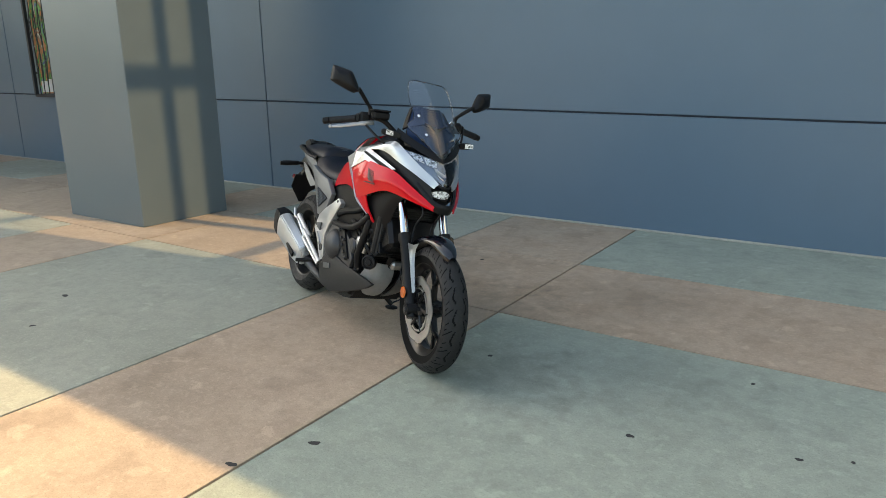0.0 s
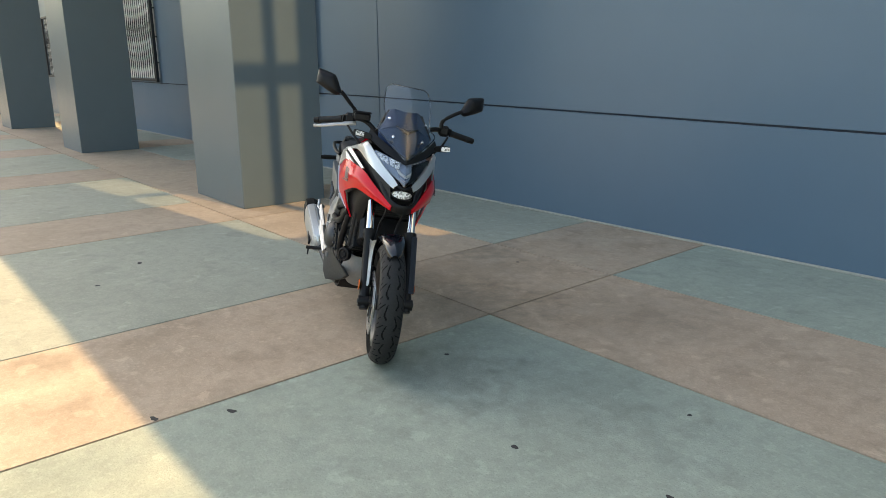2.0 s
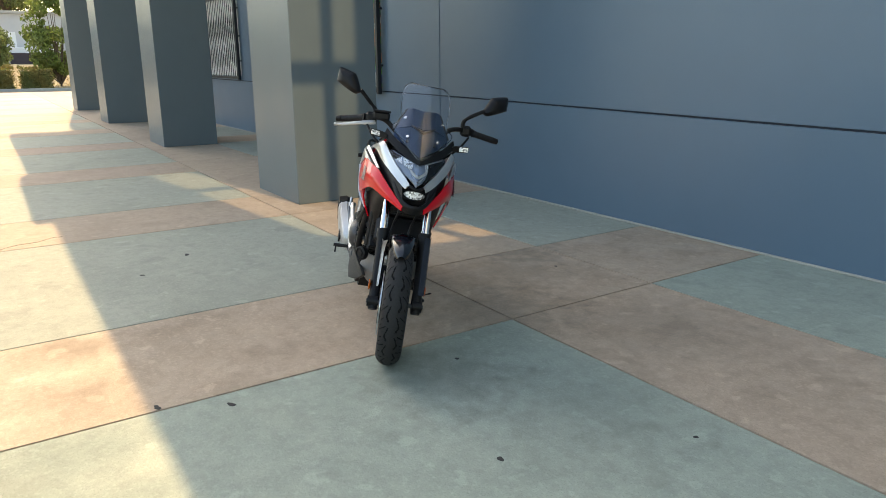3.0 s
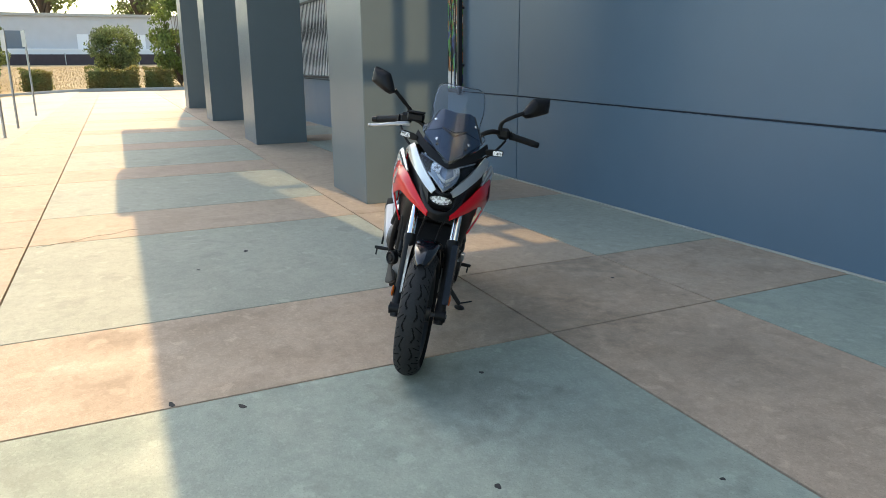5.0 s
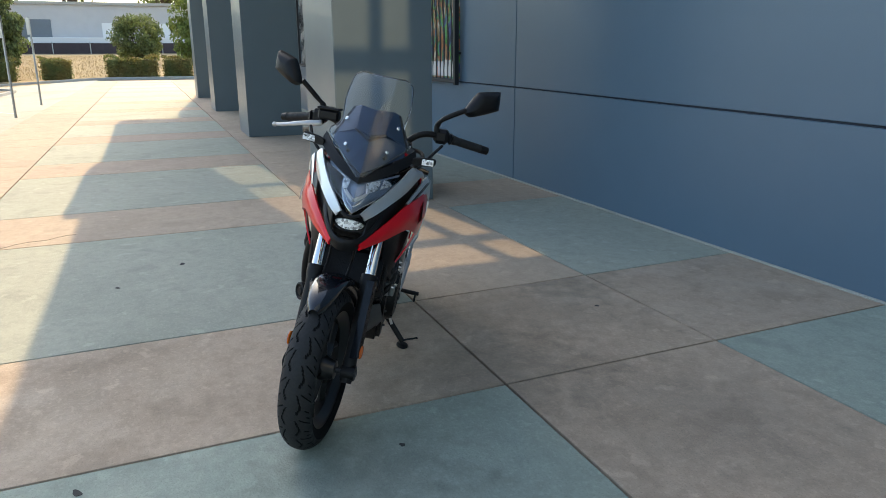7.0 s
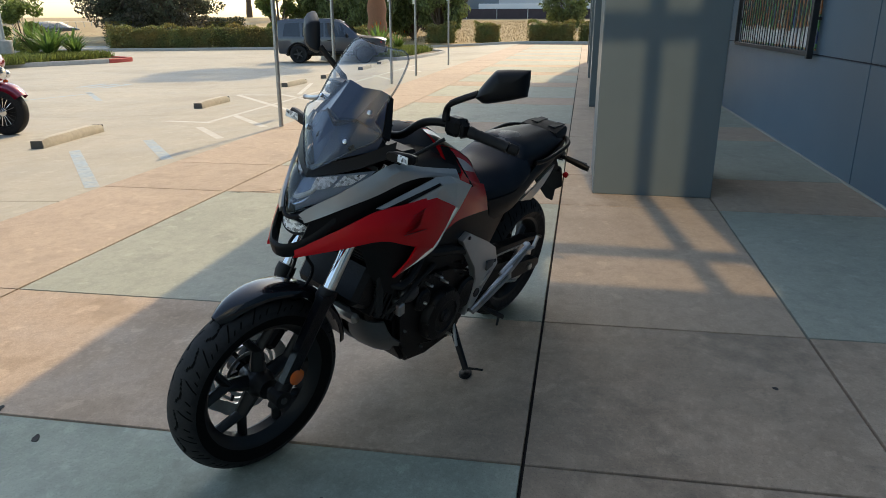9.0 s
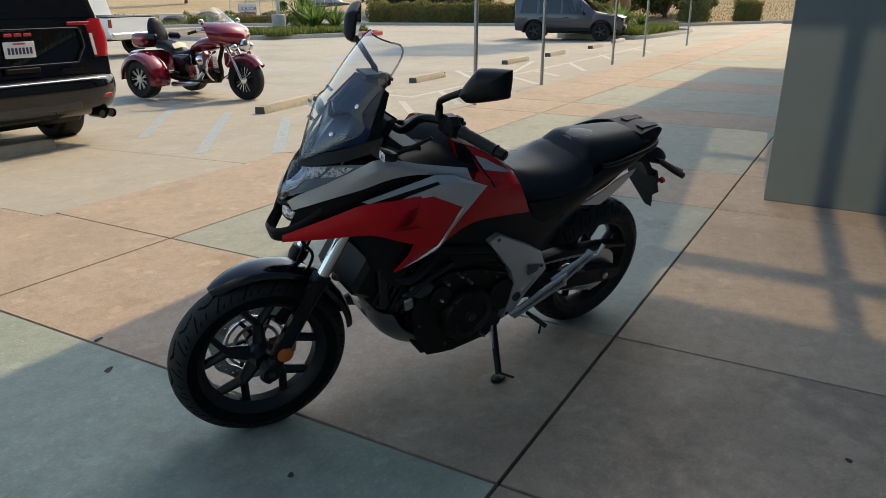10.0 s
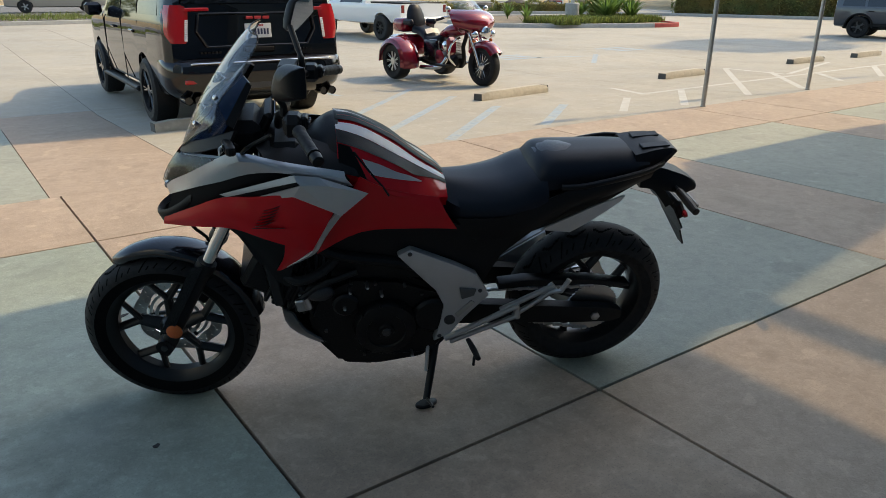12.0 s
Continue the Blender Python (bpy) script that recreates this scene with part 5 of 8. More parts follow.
for s in (1, -1):
    part("tank_lid", tank_band(0, 1, s, 0.004), M_BLACK, bike, "black ridge of the storage lid")
    part("tank_stripe", tank_band(2, 3, s, 0.003), M_STRIPE, bike, "pale stripe along the tank lid")
    part("lid_strip", tank_band(3, 4, s, 0.0025), M_BLACK, bike)
    # black cheek between the nose and the shut line
    grid = []
    for u in (0, 0.25, 0.5, 0.75, 1.0):
        row = []
        for k in range(5):
            x = -0.594 - (0.036 + 0.052 * u) * k / 4
            (ya, za), (yb, zb) = tank_at(x)[4:6]
            row.append((x, (ya + (yb - ya) * u + 0.004) * s, za + (zb - za) * u + 0.001))
        grid.append(row)
    bm = bmesh.new()
    fl = loft(bm, grid)
    bmesh.ops.solidify(bm, geom=fl, thickness=0.003)
    part("tank_cheek", bm, M_BLACK, bike)
    # pale flash on the red flank, and the shut line of the tank cover
    top, low = [(-0.664, 1.006), (-0.715, 0.986), (-0.770, 0.956), (-0.815, 0.934), (-0.852, 0.910)], [(-0.688, 0.962), (-0.722, 0.950), (-0.770, 0.936), (-0.815, 0.921), (-0.852, 0.907)]
    bm = bmesh.new()
    grid = []
    for (xa, za), (xb, zb) in zip(top, low):
        grid.append([(xa + (xb - xa) * k / 3, (tank_side(xa + (xb - xa) * k / 3, za + (zb - za) * k / 3) + 0.003) * s, za + (zb - za) * k / 3) for k in range(4)])
    fl = loft(bm, grid)
    bmesh.ops.solidify(bm, geom=fl, thickness=0.002)
    part("tank_flash", bm, M_STRIPE, bike, "pale flash on the red flank")
    bm = bmesh.new()
    tube(bm, [(x, (tank_side(x, z) + 0.001) * s, z) for x, z in ((-0.640, 1.025), (-0.668, 0.990), (-0.700, 0.950), (-0.722, 0.925))] + [(-0.742, 0.204 * s, 0.896)], 0.0036, 6, 2)
    part("shut_line", bm, M_BLACK, bike)
bm = bmesh.new()
box(bm, (-0.44, 0, 1.00), (0.12, 0.30, 0.10), 0.03)
part("dash_cover", bm, M_BLACK, bike)
for s in (1, -1):
    rows = [[(-0.34, 0.06, 1.02), (-0.36, 0.14, 1.040), (-0.38, 0.185, 1.028)], [(-0.48, 0.08, 1.05), (-0.50, 0.15, 1.03), (-0.52, 0.192, 0.998)], [(-0.58, 0.12, 1.03), (-0.63, 0.17, 0.995), (-0.655, 0.198, 0.963)]]
    part("side_infill", skin(rows, 0.005, 3, 3, s), M_BLACK, bike)

# seat: rider and pillion
SEAT = [(-0.935, 0.870, 0.070, 0.110, 0.78), (-0.985, 0.862, 0.085, 0.140, 0.75), (-1.06, 0.858, 0.105, 0.155, 0.74), (-1.15, 0.868, 0.125, 0.165, 0.745), (-1.22, 0.896, 0.128, 0.166, 0.765), (-1.275, 0.912, 0.122, 0.160, 0.79)]
PILL = [(-1.232, 0.895, 0.080, 0.118, 0.840), (-1.252, 0.932, 0.094, 0.128, 0.842), (-1.295, 0.952, 0.102, 0.133, 0.848), (-1.42, 0.952, 0.102, 0.130, 0.862), (-1.56, 0.951, 0.096, 0.120, 0.878), (-1.640, 0.948, 0.086, 0.108, 0.888)]
for nm, st, mt, lb in (("rider_seat", SEAT, M_VINYL, "black vinyl rider seat"), ("pillion_seat", PILL, M_VINYL, "black vinyl pillion seat")):
    rings = []
    for x, zt, wt, wb, zb in st:
        half = [(0, zt), (wt * 0.6, zt - 0.003), (wt, zt - 0.018), (wb, zt - 0.5 * (zt - zb)), (wb * 0.98, zb)]
        rings.append([(x, y, z) for y, z in half] + [(x, -y, z) for y, z in half[:0:-1]])
    cols = [smooth_path([r[j] for r in rings], 4) for j in range(len(rings[0]))]
    bm = bmesh.new()
    loft(bm, [[c[i] for c in cols] for i in range(len(cols[0]))], ring=True, cap=True)
    bmesh.ops.subdivide_edges(bm, edges=list(bm.edges), cuts=1, smooth=0.6, use_grid_fill=True)
    part(nm, bm, mt, bike, lb, angle=60)
bm = bmesh.new()
rows = [[(x - 0.012 * q * q, q * hw, zt + 0.0055 - 0.014 * q * q) for q in (-1, -0.5, 0, 0.5, 1)] for x, zt, hw in ((-1.256, 0.932, 0.070), (-1.276, 0.944, 0.082), (-1.315, 0.951, 0.078), (-1.355, 0.9515, 0.060), (-1.39, 0.947, 0.030))]
loft(bm, [smooth_path(r, 3) for r in rows])
part("seat_hump", bm, M_VINYL2, bike, "lighter grey vinyl patch")
# tail, grab rails, lamp
bm = bmesh.new()
rows = []
for x, zt, w, zb in ((-1.590, 0.950, 0.106, 0.885), (-1.640, 0.959, 0.100, 0.880), (-1.690, 0.964, 0.090, 0.893), (-1.730, 0.961, 0.078, 0.925), (-1.752, 0.952, 0.068, 0.942)):
    rows.append([(x, y * w, z) for y, z in ((-1, zb), (-1, (zt + zb) / 2), (-0.85, zt - 0.004), (0, zt), (0.85, zt - 0.004), (1, (zt + zb) / 2), (1, zb))])
loft(bm, rows, ring=True, cap=True)
tail = part("tail_cowl", bm, M_BLACK, bike, "black tail cowl with carrier", angle=25)
for s in (1, -1):
    bm = bmesh.new()
    box(bm, (-1.675, 0.045 * s, 0.9605), (0.10, 0.036, 0.006), 0.002, Matrix.Rotation(radians(3), 4, "Y"))
    part("carrier_rib", bm, M_SKID, tail)
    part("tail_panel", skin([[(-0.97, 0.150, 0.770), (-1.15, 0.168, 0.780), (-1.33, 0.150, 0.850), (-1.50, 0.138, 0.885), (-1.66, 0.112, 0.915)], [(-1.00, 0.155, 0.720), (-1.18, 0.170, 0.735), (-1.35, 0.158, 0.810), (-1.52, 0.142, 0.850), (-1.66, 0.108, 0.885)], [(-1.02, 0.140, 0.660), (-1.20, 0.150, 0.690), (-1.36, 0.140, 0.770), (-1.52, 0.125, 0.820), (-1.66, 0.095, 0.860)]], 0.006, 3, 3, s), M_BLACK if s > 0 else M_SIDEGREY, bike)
    bm = bmesh.new()
    tube(bm, [(-1.32, 0.150 * s, 0.868), (-1.40, 0.168 * s, 0.880), (-1.58, 0.160 * s, 0.912), (-1.68, 0.105 * s, 0.914), (-1.70, 0.070 * s, 0.905)], 0.012, 10, 4, flat=0.8)
    part("grab_rail", bm, M_BLACK, bike)
    part("silver_tail_trim", skin([[(-1.265, 0.150, 0.708), (-1.36, 0.152, 0.752), (-1.46, 0.146, 0.793), (-1.560, 0.134, 0.818)], [(-1.375, 0.146, 0.690), (-1.42, 0.148, 0.718), (-1.475, 0.146, 0.752), (-1.545, 0.136, 0.795)]], 0.006, 3, 2, s), M_SILVER, bike)
    # rear indicators
    bm = bmesh.new()
    tube(bm, [(-1.780, 0.03 * s, 0.800), (-1.785, 0.085 * s, 0.796)], 0.010, 8)
    tube(bm, [(-1.785, 0.080 * s, 0.797), (-1.786, 0.090 * s, 0.796), (-1.790, 0.150 * s, 0.788), (-1.793, 0.200 * s, 0.781), (-1.794, 0.208 * s, 0.780)], [0.010, 0.017, 0.019, 0.016, 0.008], 12, 2, flat=0.8)
    ri = part("rear_indicator", bm, M_BLACK, bike)
    bm = bmesh.new()
    box(bm, (-1.806, 0.145 * s, 0.789), (0.010, 0.090, 0.020), 0.003)
    part("indicator_lens", bm, M_SMOKE, ri)
bm = bmesh.new()
box(bm, (-1.715, 0, 0.917), (0.018, 0.118, 0.056), 0.006, Matrix.Rotation(radians(-52), 4, "Y"))
part("tail_lamp", bm, M_REDLENS, bike, "red tail lamp")
part("plate_hanger", skin([[(-1.660, -0.048, 0.86), (-1.660, 0, 0.865), (-1.660, 0.048, 0.86)], [(-1.735, -0.056, 0.800), (-1.735, 0, 0.805), (-1.735, 0.056, 0.800)], [(-1.790, -0.060, 0.735), (-1.790, 0, 0.74), (-1.790, 0.060, 0.735)]], 0.030, 3, 3), M_BLACK, bike, "black number plate hanger")
part("plate_backing", faceted({"a": (-1.792, -0.094, 0.722), "b": (-1.792, 0.082, 0.722), "c": (-1.842, 0.080, 0.640), "d": (-1.862, 0.040, 0.605), "e": (-1.898, 0.026, 0.533), "f": (-1.898, -0.010, 0.533), "g": (-1.846, -0.094, 0.635)}, [("a", "b", "c", "d", "e", "f", "g")], 0.006), M_BLACK, bike, smooth=False)
bm = bmesh.new()
rows = []
for x, zt, zb, w in ((-1.650, 0.880, 0.800, 0.052), (-1.740, 0.866, 0.790, 0.062), (-1.820, 0.836, 0.768, 0.058), (-1.872, 0.806, 0.778, 0.044), (-1.880, 0.796, 0.786, 0.036)):
    rows.append([(x, y * w, z) for y, z in ((-1, zb), (-1, (zt + zb) / 2), (-0.7, zt), (0.7, zt), (1, (zt + zb) / 2), (1, zb))])
loft(bm, rows, ring=True, cap=True)
box(bm, (-1.825, 0, 0.700), (0.040, 0.130, 0.080), 0.012, Matrix.Rotation(radians(30), 4, "Y"))
part("lamp_bracket", bm, M_BLACK, bike)
for yy, zz, xx in ((0.086, 0.702, -1.832), (-0.086, 0.702, -1.832)):
    bm = bmesh.new()
    lathe(bm, [(0.004, -0.008), (0.014, -0.006), (0.015, 0.004), (0.008, 0.008)], 16, (0, 0, 0))
    part("rear_reflector", bm, M_REDLENS, bike, m=Matrix.Translation((xx, yy, zz)) @ Matrix.Rotation(radians(90 if yy > 0 else -90), 4, "Z") @ Matrix.Rotation(radians(20), 4, "X"))

# engine
bm = bmesh.new()
outline = [(-0.50, 0.30), (-0.47, 0.42), (-0.50, 0.52), (-0.62, 0.58), (-0.78, 0.56), (-0.93, 0.50), (-0.99, 0.40), (-0.97, 0.28), (-0.88, 0.19), (-0.70, 0.17), (-0.58, 0.19)]
f = bm.faces.new([bm.verts.new((x, 0.165, z)) for x, z in outline])
ext = bmesh.ops.extrude_face_region(bm, geom=[f])
for v in ext["geom"]:
    if isinstance(v, bmesh.types.BMVert):
        v.co.y -= 0.33
bmesh.ops.bevel(bm, geom=list(bm.edges), offset=0.02, segments=2, affect="EDGES")
engine = part("engine", bm, M_ENGINE, bike, "dark cast twin-cylinder engine")
bm = bmesh.new()
R = Matrix.Rotation(radians(-28), 4, "Y")
box(bm, tuple(V(-0.50, 0, 0.50) + R @ V(0.11, 0, 0)), (0.26, 0.27, 0.155), 0.018, R)
block = part("cylinder_block", bm, M_ENGINE, engine)
for i in range(6):
    bm = bmesh.new()
    box(bm, tuple(V(-0.50, 0, 0.50) + R @ V(0.028 * i, 0, 0)), (0.014, 0.30, 0.18), 0.004, R)
    part("rib", bm, M_ENGINE, block)
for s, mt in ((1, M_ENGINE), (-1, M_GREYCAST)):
    mir = Matrix.Diagonal((1, s, 1, 1))
    bm = bmesh.new()
    lathe(bm, [(0.112, -0.02), (0.112, 0.012), (0.104, 0.028), (0.070, 0.036), (0.066, 0.030), (0.030, 0.030), (0.026, 0.038), (0.006, 0.040)], 40)
    for v in bm.verts:
        v.co = mir @ (v.co + V(-0.735, 0.172, 0.365))
    if s < 0:
        bm.free()
        bm = bmesh.new()
        lathe(bm, [(0.086, -0.03), (0.086, 0.006), (0.080, 0.026), (0.062, 0.044), (0.036, 0.054), (0.006, 0.057)], 40)
        for v in bm.verts:
            v.co = mir @ (v.co + V(-0.800, 0.178, 0.438))
    cov = part("crank_cover", bm, mt, engine)
    if s > 0:
        bolts("cover_bolt", [V(-0.735 + 0.103 * math.cos(2 * math.pi * k / 9), 0.193, 0.365 + 0.103 * math.sin(2 * math.pi * k / 9)) for k in range(9)], 0.006, s, cov)
        bolts("centre_plug", [V(-0.735, 0.207, 0.365)], 0.017, s, cov)
    else:
        part("clutch_case", plate([(-0.945, 0.36), (-0.92, 0.49), (-0.84, 0.555), (-0.72, 0.56), (-0.62, 0.50), (-0.56, 0.41), (-0.59, 0.32), (-0.74, 0.29), (-0.90, 0.29)], 0.186, 0.04, s, 0.008), M_GREYCAST, engine, "grey cast clutch case")
        part("bolt_strip", plate([(-0.752, 0.545), (-0.690, 0.560), (-0.640, 0.480), (-0.590, 0.400), (-0.625, 0.385), (-0.680, 0.440), (-0.730, 0.500)], 0.197, 0.02, s, 0.004), M_BLACK, engine)
        bolts("strip_bolt", [mir @ V(x, 0.199, z) for x, z in ((-0.722, 0.532), (-0.690, 0.495), (-0.668, 0.462), (-0.640, 0.428), (-0.612, 0.402), (-0.695, 0.540), (-0.655, 0.490))], 0.0085, s, engine)
        # dark plastic skid cover over the sump
        part("skid_cover", plate([(-0.955, 0.300), (-0.880, 0.372), (-0.780, 0.392), (-0.640, 0.368), (-0.520, 0.352), (-0.352, 0.322), (-0.400, 0.292), (-0.470, 0.262), (-0.580, 0.226), (-0.760, 0.178), (-0.910, 0.196)], 0.196, 0.02, s, 0.006, lambda x, z: -0.16 * max(0.0, x + 0.62)), M_SKID, bike, "dark grey plastic skid cover")
        part("skid_badge", plate([(-0.880, 0.318), (-0.800, 0.330), (-0.790, 0.302), (-0.870, 0.288)], 0.203, 0.01, s, 0.004), M_GREYPLATE, bike)
        bm = bmesh.new()
        tube(bm, [V(-0.830, -0.192, 0.552), V(-0.70, -0.205, 0.560), V(-0.560, -0.208, 0.575), V(-0.470, -0.202, 0.615), V(-0.415, -0.190, 0.665)], 0.016, 12, 4)
        tube(bm, [V(-0.425, -0.180, 0.640), V(-0.450, -0.190, 0.540), V(-0.490, -0.188, 0.440), V(-0.505, -0.170, 0.380)], 0.018, 12, 4)
        part("water_pipe", bm, M_BLACK, bike)
        bm = bmesh.new()
        lathe(bm, [(0.036, -0.020), (0.038, -0.004), (0.036, 0.006), (0.030, 0.008), (0.026, 0.002), (0.018, 0.002), (0.014, 0.008), (0.004, 0.008)], 26)
        part("horn", bm, M_BLACK, bike, "round black horn", m=Matrix.Translation((-0.372, -0.180, 0.432)) @ Matrix.Rotation(radians(-140), 4, "Z"))
        bm = bmesh.new()
        box(bm, (-0.372, -0.158, 0.575), (0.030, 0.026, 0.20), 0.008, Matrix.Rotation(radians(8), 4, "Y"))
        part("radiator_tank", bm, M_SKID, bike)
    bm = bmesh.new()
    if s < 0:
        lathe(bm, [(0.034, -0.02), (0.034, 0.010), (0.026, 0.016), (0.004, 0.018)], 20, (-0.545, 0.158, 0.50))
        for v in bm.verts:
            v.co = mir @ v.co
        part("water_pump", bm, M_ALU, engine)
        bm = bmesh.new()
    lathe(bm, [(0.070, -0.02), (0.070, 0.014), (0.060, 0.024), (0.004, 0.026)], 30, (-0.90, 0.165, 0.40))
    for v in bm.verts:
        v.co = mir @ v.co
    part("gear_cover", bm, mt, engine)
    bm = bmesh.new()
    lathe(bm, [(0.045, -0.02), (0.045, 0.012), (0.036, 0.02), (0.004, 0.022)], 24, (-0.60, 0.165, 0.47))
    for v in bm.verts:
        v.co = mir @ v.co
    part("pump_cover", bm, mt, engine)
    bolts("case_bolt", [mir @ V(x, 0.168, z) for x, z in ((-0.53, 0.36), (-0.56, 0.52), (-0.70, 0.545), (-0.80, 0.53), (-0.86, 0.49), (-0.62, 0.555), (-0.66, 0.24), (-0.83, 0.22), (-0.95, 0.31))], 0.006, s, engine)
    # hoses and brackets in the gap under the shroud
    bm = bmesh.new()
    tube(bm, [mir @ V(-0.38, 0.13, 0.62), mir @ V(-0.44, 0.17, 0.58), mir @ V(-0.52, 0.165, 0.60), mir @ V(-0.60, 0.14, 0.66)], 0.017, 10, 4)
    tube(bm, [mir @ V(-0.42, 0.12, 0.44), mir @ V(-0.45, 0.17, 0.50), mir @ V(-0.52, 0.18, 0.56), mir @ V(-0.64, 0.17, 0.60)], 0.011, 8, 4)
    part("coolant_hose", bm, M_RUBBER, bike)
    bm = bmesh.new()
    tube(bm, [mir @ V(-0.46, 0.155, 0.52), mir @ V(-0.475, 0.165, 0.46)], 0.018, 12)
    part("horn_can", bm, M_STEEL, bike)
    # frame tubes
    bm = bmesh.new()
    tube(bm, [mir @ V(-0.40, 0.07, 0.93), mir @ V(-0.46, 0.14, 0.80), mir @ V(-0.55, 0.165, 0.68), mir @ V(-0.80, 0.170, 0.62), mir @ V(-0.98, 0.150, 0.52), mir @ V(-1.0, 0.13, 0.34)], 0.020, 10, 4)
    tube(bm, [mir @ V(-0.42, 0.07, 0.86), mir @ V(-0.43, 0.12, 0.66), mir @ V(-0.47, 0.14, 0.50)], 0.017, 10, 3)
    tube(bm, [mir @ V(-0.84, 0.15, 0.64), mir @ V(-1.10, 0.13, 0.70), mir @ V(-1.60, 0.08, 0.86)], 0.014, 8, 3)
    part("frame_rail", bm, M_BLACK, bike)
    # black body infill between engine and side cover
    part("body_infill", skin([[(-0.56, 0.170, 0.745), (-0.72, 0.172, 0.790), (-0.86, 0.165, 0.775), (-1.04, 0.145, 0.735), (-1.20, 0.130, 0.70)], [(-0.55, 0.160, 0.66), (-0.72, 0.170, 0.68), (-0.88, 0.165, 0.66), (-1.04, 0.150, 0.62), (-1.14, 0.130, 0.60)], [(-0.56, 0.150, 0.56), (-0.72, 0.160, 0.57), (-0.88, 0.160, 0.55), (-1.02, 0.145, 0.50), (-1.08, 0.125, 0.48)]], 0.01, 3, 3, s), M_BLACK, bike)
    # silver pivot cover
    cover = [(-0.770, 0.668), (-0.815, 0.690), (-0.90, 0.648), (-0.975, 0.612), (-1.045, 0.570), (-1.095, 0.482), (-1.015, 0.395), (-0.965, 0.325), (-0.905, 0.292), (-0.925, 0.370), (-0.935, 0.450), (-0.905, 0.515), (-0.860, 0.565)]
    part("pivot_cover", plate(cover, 0.196, 0.035, s, 0.007), M_SILVER, bike, "matte silver frame pivot cover")
    bm = plate([(-0.985, 0.525), (-1.045, 0.515), (-1.038, 0.490), (-0.995, 0.478)], 0.2045, 0.010, s, 0.003)
    part("cover_recess", bm, M_GREYPLATE, bike)
    bm = plate([(-1.03, 0.468), (-1.045, 0.458), (-0.985, 0.398), (-0.975, 0.412)], 0.203, 0.008, s, 0.002)
    part("cover_slot", bm, M_ALU, bike)
    bm = bmesh.new()
    lathe(bm, [(0.020, 0.0), (0.020, 0.004), (0.016, 0.005), (0.015, 0.002), (0.004, 0.002)], 20)
    part("cover_emblem", bm, M_GREYCAST, bike, m=Matrix.Translation((-0.958, 0.196 * s, 0.388)) @ Matrix.Rotation(0 if s > 0 else math.pi, 4, "Z"))
    bolts("cover_screw", [V(x, 0.192 * s, z) for x, z in ((-0.812, 0.672), (-1.060, 0.505), (-0.925, 0.318))], 0.008, s, bike)
    # footrest hanger
    bm = bmesh.new()
    for a, b, r in (((-0.945, 0.305), (-1.200, 0.440), 0.013), ((-0.965, 0.290), (-1.20, 0.395), 0.012), ((-1.14, 0.415), (-1.320, 0.515), 0.013), ((-1.19, 0.385), (-1.315, 0.490), 0.012), ((-1.31, 0.515), (-1.325, 0.495), 0.013), ((-1.195, 0.445), (-1.20, 0.385), 0.014)):
        tube(bm, [mir @ V(a[0], 0.198, a[1]), mir @ V(b[0], 0.212, b[1])], r, 8, flat=0.8)
    hang = part("footrest_hanger", bm, M_ALU, bike, "polished aluminium footrest hanger")
    bm = bmesh.new()
    tube(bm, [mir @ V(-1.03, 0.205, 0.295), mir @ V(-1.04, 0.255, 0.290), mir @ V(-1.045, 0.300, 0.288)], [0.012, 0.015, 0.013], 10, 1, flat=0.7)
    tube(bm, [mir @ V(-1.035, 0.285, 0.288), mir @ V(-1.035, 0.285, 0.245)], 0.005, 6)
    part("footrest", bm, M_RUBBER, hang)
    bm = bmesh.new()
    tube(bm, [mir @ V(-1.30, 0.215, 0.49), mir @ V(-1.345, 0.225, 0.50), mir @ V(-1.37, 0.222, 0.545)], 0.009, 8)
    part("pillion_footrest", bm, M_ALU, hang)
    # swingarm
    bm = bmesh.new()
    loft(bm, [[(x, (y + dy) * s, z + dz) for dy, dz in ((-0.02, -h), (0.02, -h), (0.022, 0), (0.02, h), (-0.02, h))] for x, y, z, h in ((-0.98, 0.115, 0.365, 0.045), (-1.20, 0.125, 0.350, 0.040), (-1.45, 0.125, 0.322, 0.036), (-1.60, 0.122, 0.305, 0.030), (-1.64, 0.12, 0.302, 0.016))], ring=True, cap=True)
    sarm = part("swingarm", bm, M_BLACK, bike)
    bm = bmesh.new()
    lathe(bm, [(0.018, 0.0), (0.018, 0.012), (0.010, 0.016)], 6, (-1.53, 0.142, RR))
    for v in bm.verts:
        v.co = mir @ v.co
    part("axle_nut", bm, M_STEEL, sarm)
for x, z, r in ((-0.645, 0.345, 0.009), (-0.723, 0.350, 0.013), (-0.672, 0.548, 0.006), (-0.720, 0.511, 0.006), (-0.615, 0.531, 0.006), (-0.595, 0.466, 0.006), (-0.83, 0.235, 0.006)):
    bm = bmesh.new()
    lathe(bm, [(r, -0.03), (r, 0.006), (r * 0.75, 0.009), (r * 0.45, 0.007), (r * 0.2, 0.007)], 14, (x, 0.190, z))
    part("engine_plug", bm, M_STEEL, engine, "bright steel plug")
bm = bmesh.new()
box(bm, (-0.452, 0.185, 0.490), (0.032, 0.022, 0.048), 0.005, Matrix.Rotation(radians(12), 4, "Y"))
part("switch_box", bm, M_STEEL, engine, "bright metal switch box")
bm = bmesh.new()
ball(bm, (-0.515, 0.165, 0.525), (0.050, 0.030, 0.034), 16, 10)
part("thermostat", bm, M_GREYCAST, engine)
